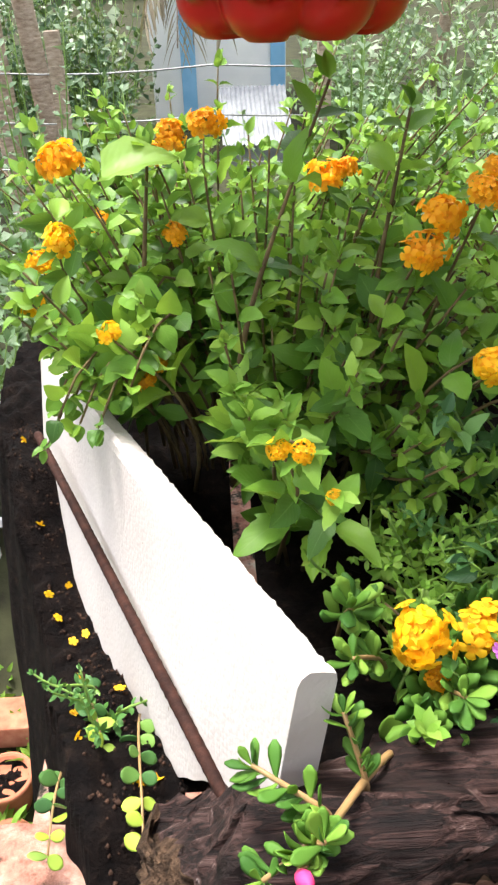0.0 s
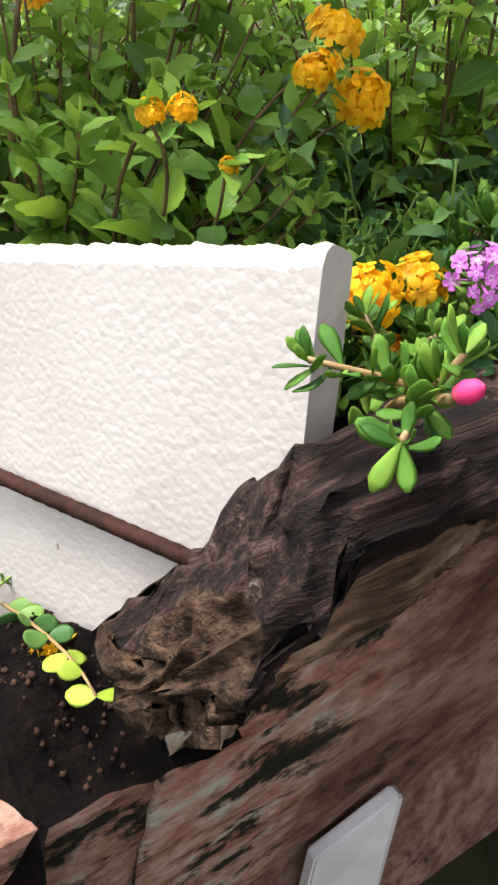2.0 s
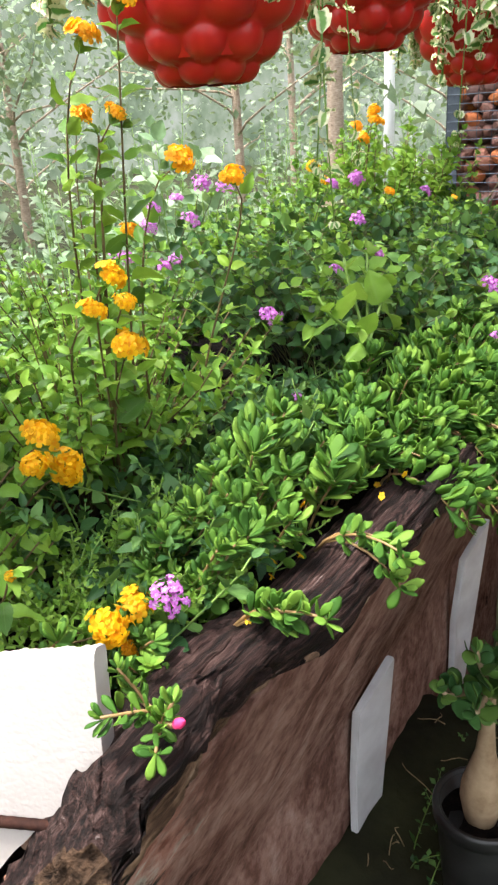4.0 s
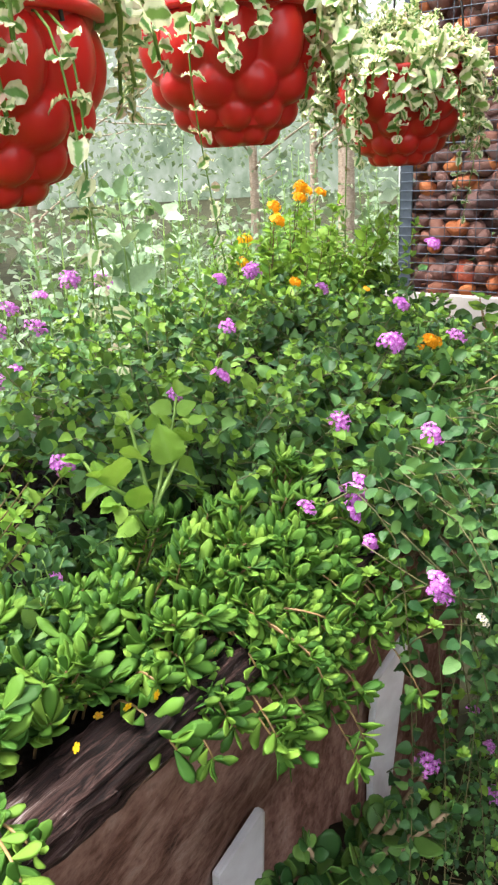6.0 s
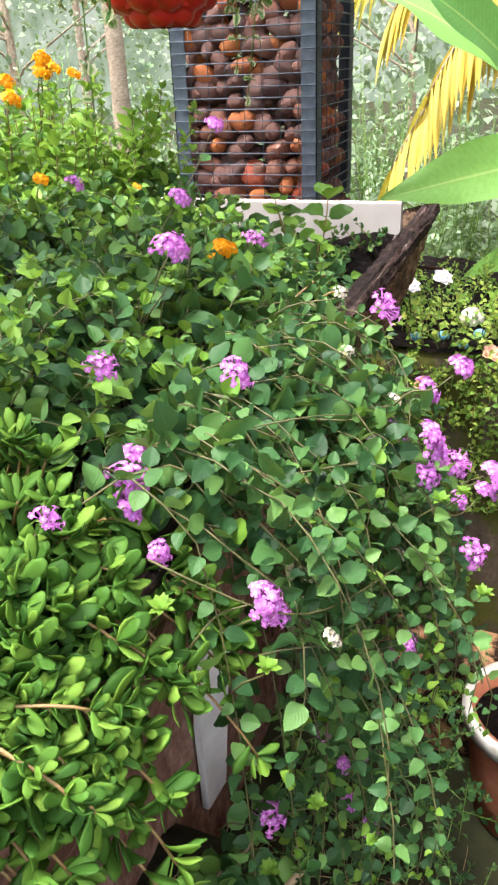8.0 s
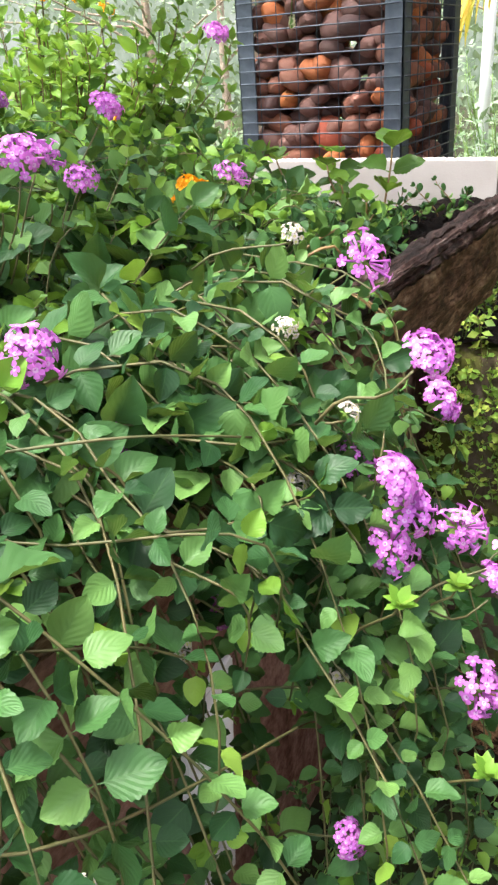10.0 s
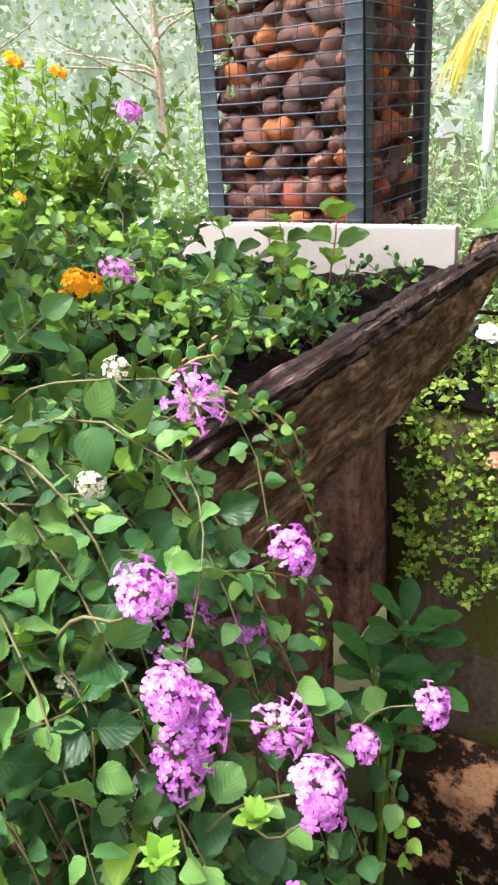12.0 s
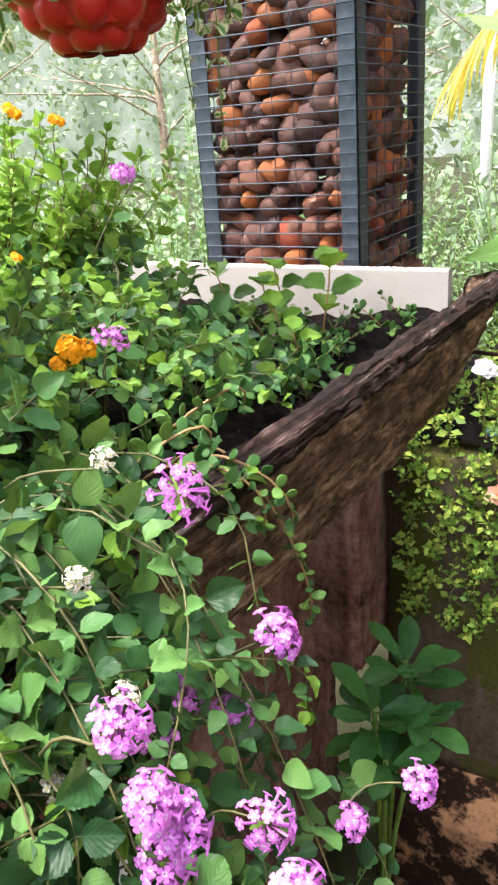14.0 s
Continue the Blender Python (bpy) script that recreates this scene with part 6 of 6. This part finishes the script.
for k in range(64):
    a = V(1.95 + rng.uniform(-0.02, 0.3), rng.uniform(-0.5, 0.16), 0.54)
    fall = rng.random()
    b = a + V(-0.06 - 0.12 * fall, rng.gauss(0, 0.06), 0.12 - 0.38 * fall)
    leafy_stem(rose, bezier(a, a + V(-0.02, 0, 0.1), b + V(0, 0, 0.08), b, 8), PLAINLEAF, 0.027, 0.2, 0.017, up=V(-0.4, -0.4, 0.8), r=(0.0016, 0.0008))
for p, m in (((1.86, -0.01, 0.47), PETAL_PEACH), ((1.95, 0.05, 0.69), PETAL_ROSE_WHITE), ((2.0, -0.02, 0.7), PETAL_ROSE_WHITE), ((1.9, -0.16, 0.55), PETAL_PEACH)):
    acc = Acc()
    for k in range(16):
        th = k * 2.4
        acc.add(PLAINLEAF[k % 3], leaf_basis(V(math.cos(th), math.sin(th), 1.4 - k * 0.09), V(-math.cos(th) * 0.5, -math.sin(th) * 0.5, 1), 0.02 + 0.0006 * k, 1.5))
    ob = part("rose_bloom", acc, m, rose.ob, "open pale rose bloom")
    ob.location = tuple(V(*p) - rose.at)
    ob.rotation_euler = (0.3, -0.6, 0)
    rose.stem(bezier(V(*p) + V(0.06, 0, -0.12), V(*p) + V(0.03, 0, -0.05), V(*p) - V(0, 0, 0.03), V(*p), 6), 0.0016, 0.001)
rose.finish()
herb_patch("wall_creeper", "grey-green creeper covering the wall top", [(rng.uniform(1.9, 2.5), rng.uniform(-0.9, 0.2), 0.55) for _ in range(190)], PLAINLEAF, 0.019, LEAF_SMALL, STEM_GREEN, 82, rise=0.11, gap=0.016)
herb_patch("wall_weed", "yellow-green small-leaved weed clinging to the damp wall", [(1.895, rng.uniform(-0.6, 0.2), rng.uniform(0.1, 0.52)) for _ in range(400)], PLAINLEAF, 0.023, LEAF_SMALL, STEM_GREEN, 83, rise=0.05, gap=0.014, singles=60, up=V(-0.8, -0.2, 0.5))


# ---- garden behind ----
def shrub(x, y, r, h, count, size, tpls, mat, label, seed, name="garden_shrub", category="shrub", singles=40, droop=0.0):
    global rng
    rng = random.Random(seed)
    z0 = ground_height(x, y) - 0.02
    pl = Plant(name, label, category, (x, y, z0), mat, STEM_GREEN, "garden behind the trough", singles)
    for k in range(count):
        th, f = rng.random() * 6.283, rng.random() ** 0.5
        tip = V(x + r * f * math.cos(th), y + r * f * math.sin(th), z0 + h * (1 - 0.45 * f * f) * rng.uniform(0.45, 1.05))
        root = V(x + 0.3 * r * f * math.cos(th), y + 0.3 * r * f * math.sin(th), z0)
        leafy_stem(pl, bezier(root, root + V(0, 0, h * 0.4), tip - V(0, 0, h * 0.15), tip, 6), tpls, size * rng.uniform(0.7, 1.2), 0.35, size * 0.75, r=(0.006, 0.002))
    return pl.finish()


rng = random.Random(90)
spots = [(-1.2, 1.9, 0.45, 1.15), (-0.4, 2.2, 0.5, 1.25), (0.35, 1.7, 0.45, 1.3), (0.9, 2.2, 0.55, 1.4), (1.5, 1.8, 0.5, 1.35), (2.1, 2.3, 0.55, 1.5), (2.6, 1.6, 0.45, 1.3), (3.2, 2.4, 0.6, 1.5),
         (0.1, 1.15, 0.3, 1.2), (0.75, 1.2, 0.35, 1.28), (1.35, 1.2, 0.35, 1.3), (1.95, 1.15, 0.3, 1.25), (3.6, 1.5, 0.5, 1.3), (0.4, 3.2, 0.7, 1.6), (1.7, 3.3, 0.8, 1.7), (2.9, 3.4, 0.8, 1.7), (4.2, 2.6, 0.7, 1.6), (4.2, 3.6, 0.8, 1.8), (-0.35, 1.35, 0.35, 1.2), (-0.9, 2.9, 0.6, 1.4), (0.5, 1.6, 0.3, 1.35), (1.1, 1.65, 0.35, 1.4), (1.75, 1.55, 0.35, 1.4), (2.3, 1.7, 0.35, 1.4), (5.2, 3.0, 0.8, 1.9), (5.4, 1.7, 0.7, 1.5), (6.6, 2.4, 0.8, 1.8), (3.3, 0.9, 0.4, 1.1), (4.4, 1.4, 0.5, 1.2), (4.9, 0.55, 0.55, 1.55), (5.8, 0.3, 0.7, 1.7), (4.3, -0.05, 0.4, 1.2), (6.6, 1.1, 0.8, 1.9), (3.75, 0.25, 0.3, 1.1), (5.0, 2.1, 0.6, 1.7)]
dark = [(-1.7, 6.4, 0.7, 1.7), (-2.5, 6.0, 0.8, 1.9), (-1.25, 7.2, 0.6, 1.9), (-2.1, 4.9, 0.6, 1.2), (-1.0, 6.0, 0.4, 1.0)]
spots += [(1.3, 4.9, 0.6, 1.2), (2.1, 5.4, 0.7, 1.4), (1.1, 6.9, 0.7, 1.6), (2.6, 7.2, 0.9, 1.9), (0.75, 4.2, 0.5, 1.0)] + dark
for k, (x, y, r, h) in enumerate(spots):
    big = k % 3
    shrub(x, y, r, h, 72 if y < 2.5 else 50, (0.09, 0.07, 0.12)[big] * (1.3 if y > 3.9 else 1.1 if y > 2.4 else 1), (FARLEAF, FARLEAF, FARLANCE)[big], LEAF_SHADE if (x, y, r, h) in dark else LEAF_GARDEN_HAZED, ("leafy pale green garden shrub", "broad-leaved garden shrub in soft light", "long-leaved pale garden plant")[big], 100 + k)

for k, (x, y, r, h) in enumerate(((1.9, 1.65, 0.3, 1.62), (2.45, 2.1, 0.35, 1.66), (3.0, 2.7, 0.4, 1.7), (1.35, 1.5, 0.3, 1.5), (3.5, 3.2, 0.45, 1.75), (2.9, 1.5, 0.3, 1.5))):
    shrub(x, y, r, h, 16, 0.19, OVATE_WIDE, LEAF_GARDEN_HAZED, "pale broad-leaved garden plant in soft light", 160 + k)


def banana_leaf(pl, base, tip, width, normal, sag=0.15, mat=LEAF_BANANA):
    base, tip = V(*base), V(*tip)
    d = tip - base
    tpl = blade(width / np.linalg.norm(d), 0.12, sag, 26, 0.0, 0.45, 0.012, stalk=0.1, cols=7)
    pl.leaves.append(([tpl], 0, base, leaf_basis(d, V(*normal), np.linalg.norm(d)), mat))


rng = random.Random(91)
ban = Plant("banana_plant", "banana plant with broad bright green leaves", "banana plant", (2.95, -0.25, ground_height(2.95, -0.25)), LEAF_BANANA, STEM_GREEN, "", 12)
ban.stem([V(2.95, -0.25, -0.65), V(2.93, -0.24, 0.2), V(2.9, -0.22, 1.0)], 0.07, 0.035, 14)
banana_leaf(ban, (2.7, -0.5, 0.95), (2.25, 0.19, 0.84), 0.2, (-0.75, -0.3, 0.6), 0.1)
banana_leaf(ban, (2.9, -0.25, 1.05), (2.35, -0.5, 1.55), 0.22, (-0.5, -0.5, 0.7), 0.1)
banana_leaf(ban, (2.9, -0.2, 1.0), (2.55, 0.12, 1.42), 0.24, (-0.6, -0.2, 0.75), 0.25)
banana_leaf(ban, (2.9, -0.2, 1.0), (3.3, 0.5, 1.6), 0.26, (-0.5, -0.5, 0.7), 0.3)
banana_leaf(ban, (2.9, -0.2, 0.6), (2.5, 0.0, 0.5), 0.1, (-0.5, -0.5, 0.7), 0.3)
ban.finish()


def frond(pl, base, tip, leaflets, size, sag, mat, droop=0.6):
    pts = bezier(base, V(*base) * 0.6 + V(*tip) * 0.4 + V(0, 0, sag), V(*base) * 0.3 + V(*tip) * 0.7 + V(0, 0, sag * 0.8), tip, 14)
    pl.stem(pts, 0.014, 0.004, 6)
    for k in range(leaflets):
        f = 0.12 + 0.88 * k / leaflets
        i = min(12, int(f * 13))
        p = pts[i] + (pts[i + 1] - pts[i]) * (f * 13 - i)
        d = unit(pts[i + 1] - pts[i])
        a = unit(np.cross(d, V(0, 0, 1)))
        for sg in (1, -1):
            pl.leaf([PALM_LEAFLET], p, unit(a * sg * 0.9 + d * 0.7 - V(0, 0, droop) + jit(0.06)), unit(V(0, 0, 1) + d * 0.3 + jit(0.1)), size * (1 - 0.5 * abs(f - 0.45)) * rng.uniform(0.85, 1.1), mat=mat)


PALM_LEAFLET = blade(0.075, 0.3, 0.12, 5, 0.0, 0.4, cols=3)


def palm(x, y, height, radius, label, fronds, mat, seed, name="palm_tree", lean=(0.0, 0.0), leaflet=0.45, reach=1.7, low=0.0):
    global rng
    rng = random.Random(seed)
    z0 = ground_height(x, y) - 0.05
    pl = Plant(name, label, "palm", (x, y, z0), mat, BARK, "", 20)
    top = V(x + lean[0], y + lean[1], z0 + height)
    pts = bezier((x, y, z0), (x, y, z0 + height * 0.4), top - V(lean[0] * 0.3, lean[1] * 0.3, height * 0.3), top, 26)
    radii = [radius * (1.15 - 0.35 * i / 25) * (1.06 if i % 2 else 1.0) for i in range(26)]
    part("trunk", Acc().add(tube([p - pl.at for p in pts], np.array(radii), 12, 0.04)), BARK, pl.ob)
    for k in range(fronds):
        th = k * 2.4 + rng.random()
        frond(pl, top, tuple(top + V(reach * math.cos(th), reach * math.sin(th), rng.uniform(-0.5, 0.5) - low)), 26, leaflet, 0.45, mat)
    return pl.finish()


palm(-1.23, 3.95, 4.6, 0.052, "slender pale-barked palm beside the wire fence", 9, LEAF_TREE_HAZED, 201)
palm(-1.04, 4.1, 4.9, 0.048, "slender pale-barked palm with leaning trunk", 9, LEAF_TREE_HAZED, 202, lean=(-0.45, 0.1))
palm(7.0, 3.6, 5.5, 0.075, "pale tree trunk rising behind the garden shrubs", 10, LEAF_TREE_HAZED, 203)
rng = random.Random(205)
yf = Plant("yellow_palm", "palm with yellowing drooping fronds", "palm", (5.2, -0.75, -0.6), LEAF_FROND, BARK, "", 60)
yf.stem([V(5.2, -0.75, -0.7), V(5.0, -0.7, 0.8), V(4.65, -0.55, 2.0)], 0.09, 0.06, 12)
for base, tip in (((4.6, -0.6, 1.75), (4.16, 0.52, 0.66)), ((4.6, -0.6, 1.8), (4.1, 0.35, 1.0)), ((4.7, -0.5, 2.0), (4.4, 0.6, 1.35)), ((4.7, -0.5, 2.1), (4.6, 1.0, 1.3))):
    frond(yf, base, tip, 40, 0.5, 0.45, LEAF_FROND, 0.9)
for k in range(7):
    th = k * 0.9
    frond(yf, (4.65, -0.55, 2.0), (4.65 + 1.5 * math.cos(th), -0.55 + 1.5 * math.sin(th), 2.2), 26, 0.45, 0.5, LEAF_TREE_HAZED, 0.5)
yf.finish()


def leafy_tree(x, y, h, spread, label, seed, mat=LEAF_TREE_HAZED, leaves=1500, size=0.16):
    global rng
    rng = random.Random(seed)
    z0 = ground_height(x, y) - 0.05
    tr = thing("tree", label, "tree", "trees behind the garden", (x, y, z0))
    wood, crown = Acc(), Acc()
    top = V(0.2, 0.1, h * 0.75)
    wood.add(tube(bezier((0, 0, 0), (0.05, 0, h * 0.3), top - V(0.1, 0, h * 0.2), top, 10), (0.014 * h, 0.005 * h), 10, 0.1))
    for k in range(14):
        f = rng.uniform(0.3, 1.0)
        s = V(0.15 * f, 0.05 * f, h * 0.75 * f)
        th = k * 2.4
        e = s + V(spread * math.cos(th), spread * math.sin(th), h * rng.uniform(0.05, 0.3)) * rng.uniform(0.6, 1.0)
        pts = bezier(s, s + V(0, 0, 0.2), e - V(0, 0, 0.1), e, 6)
        wood.add(tube(pts, (0.0035 * h, 0.001 * h), 6))
        for j in range(leaves // 14):
            p = pts[rng.randrange(2, 6)] + jit(spread * 0.2)
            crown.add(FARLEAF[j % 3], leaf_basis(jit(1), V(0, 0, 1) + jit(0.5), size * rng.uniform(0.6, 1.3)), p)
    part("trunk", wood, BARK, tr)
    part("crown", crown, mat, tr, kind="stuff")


for k, (x, y, h, s) in enumerate(((-3.2, 6.5, 4.6, 1.6), (3.6, 6.2, 3.8, 1.6), (5.6, 6.8, 4.4, 1.8), (8.2, 5.6, 5.0, 2.0), (10.5, 3.6, 5.0, 2.0), (9.0, 1.2, 4.2, 1.7),
                                  (7.5, -0.8, 4.0, 1.6), (12.0, 7.0, 6.0, 2.4), (2.6, 10.0, 5.5, 2.3), (6.6, 10.5, 6.0, 2.5), (-5.5, 8.5, 5.6, 2.2), (-6.5, 3.5, 5.0, 1.9), (13.5, -1.5, 6.0, 2.2), (10.2, -3.0, 5.0, 2.0))):
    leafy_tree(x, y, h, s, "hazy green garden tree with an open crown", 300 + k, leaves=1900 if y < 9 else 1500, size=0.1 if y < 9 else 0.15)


def glowing_mist_material():
    n = Nodes("painted_mist_backdrop")
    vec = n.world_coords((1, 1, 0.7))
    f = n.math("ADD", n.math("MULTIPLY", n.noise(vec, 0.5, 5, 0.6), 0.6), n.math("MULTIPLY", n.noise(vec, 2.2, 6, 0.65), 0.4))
    # haze is painted into these colours, and the sheet emits its own light
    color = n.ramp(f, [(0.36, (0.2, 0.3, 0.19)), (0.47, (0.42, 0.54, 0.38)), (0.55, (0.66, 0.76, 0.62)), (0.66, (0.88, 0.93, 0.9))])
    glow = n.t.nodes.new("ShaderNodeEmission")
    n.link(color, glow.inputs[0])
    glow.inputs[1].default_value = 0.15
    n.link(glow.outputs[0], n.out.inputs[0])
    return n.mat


def painted_mist_backdrop():
    """Self-glowing sheet painted as pale, hazed woodland far behind the garden."""
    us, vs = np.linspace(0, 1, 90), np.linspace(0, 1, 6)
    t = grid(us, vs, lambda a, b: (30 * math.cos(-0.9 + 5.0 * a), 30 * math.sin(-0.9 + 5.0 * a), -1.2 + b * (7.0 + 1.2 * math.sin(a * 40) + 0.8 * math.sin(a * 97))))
    tagged(part("backdrop", Acc().add(t), glowing_mist_material()), "glowing backdrop sheet painted with misty woodland behind the garden", "backdrop", kind="structure")


painted_mist_backdrop()


def hedge_growth():
    """Loose growth that fills the garden between the shrubs and the distance."""
    global rng
    rng = random.Random(400)
    acc = Acc()
    for k in range(11000):
        th, r = rng.uniform(-0.45, math.pi + 0.3), rng.uniform(7.5, 15) ** 1.0
        top = 1.5 + 0.7 * math.sin(th * 7) + 0.5 * math.sin(th * 17 + r)
        if abs(r * math.cos(th)) < 1.3 and r * math.sin(th) > 6:
            continue
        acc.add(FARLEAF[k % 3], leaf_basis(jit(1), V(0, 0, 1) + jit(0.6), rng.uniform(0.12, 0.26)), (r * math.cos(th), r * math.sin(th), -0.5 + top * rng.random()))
    tagged(part("garden_growth", acc, LEAF_TREE_HAZED), "tangled growth paled for haze, filling the far garden", "growth", kind="stuff")


hedge_growth()

# ---- house, fence and posts seen behind ----
house = thing("house", "white-washed house with sky-blue corner trims", "house", at=(-0.2, 8.0, ground_height(-0.2, 8)))
box_part("wall", (-0.55, 0.0, 0.0), (0.74, 2.6, 3.0), HOUSE_WHITE, house)
for x in (-0.2, 0.66):
    box_part("corner_trim", (x - 0.07, -0.03, 0.0), (x + 0.07, -0.004, 3.0), HOUSE_BLUE, house)
win = box_part("window", (0.2, -0.02, 1.3), (0.62, -0.004, 2.2), HOUSE_DARK, house)
for lo, hi in (((0.14, -0.04, 1.25), (0.2, -0.004, 2.25)), ((0.62, -0.04, 1.25), (0.68, -0.004, 2.25)), ((0.14, -0.04, 1.22), (0.68, -0.004, 1.3))):
    box_part("window_frame", lo, hi, HOUSE_WHITE, win)
roofm = Acc().add(grid(np.linspace(0, 1, 80), [0, 1], lambda a, b: (-0.9 + 2.0 * a, -0.5 + 1.9 * b, 3.02 + 0.8 * b + 0.03 * math.sin(a * 200))))
part("roof", roofm, ROOF_GREY, house)
shed = thing("low_shed_roof", "low grey corrugated roof before the white house", "shed", at=(0.1, 6.3, ground_height(0.1, 6.3)))
part("roof", Acc().add(grid(np.linspace(0, 1, 120), np.linspace(0, 1, 9), lambda a, b: (-0.23 + 0.58 * a, 0.9 * b, 0.2 + 0.3 * b + 0.008 * math.sin(a * 90)))), ROOF_GREY, shed)
box_part("wall", (-0.18, 0.08, -0.05), (0.3, 0.85, 0.2), ROOF_GREY, shed)
fence = thing("wire_fence", "sagging wire fence with thin posts", "fence", at=(-1.6, 3.5, ground_height(-1.6, 3.5)))
for k in range(4):
    box_part("post", (-1.6 + k * 1.15, -0.03, -0.05), (-1.54 + k * 1.15, 0.03, 1.3), BARK, fence)
for z in (0.35, 0.55, 0.75, 0.95, 1.15):
    part("wire", Acc().add(tube([V(-1.6 + 3.5 * i / 14, 0, z - 0.02 * math.sin(math.pi * (i % 4) / 4)) for i in range(15)], (0.004, 0.004), 4)), WIRE, fence)
dry = Plant("dry_palm_crown", "grey hanging dry palm leaves before the house", "palm", (-0.1, 5.2, ground_height(-0.1, 5.2)), LEAF_DRY, BARK, "", 40)
rng = random.Random(206)
for k in range(6):
    x = -0.6 + 0.1 * k
    frond(dry, (-0.3, 5.35, 1.6), (x, 5.15 + 0.1 * math.sin(k * 2), 0.72 + 0.16 * math.sin(k * 1.9) - 0.1 * (k > 6)), 20, 0.3, 0.2, LEAF_DRY, 1.4)
dry.finish()
for x, y, r, label in ((8.9, 3.85, 0.07, "white painted post standing among the shrubs"), (6.695, 1.391, 0.045, "tall white painted pole in the distance")):
    tagged(part("white_pole", Acc().add(tube([V(x, y, ground_height(x, y) - 0.1), V(x, y, 1.0), V(x, y, 4.5)], (r, r * 0.9), 14)), HOUSE_WHITE), label, "pole")
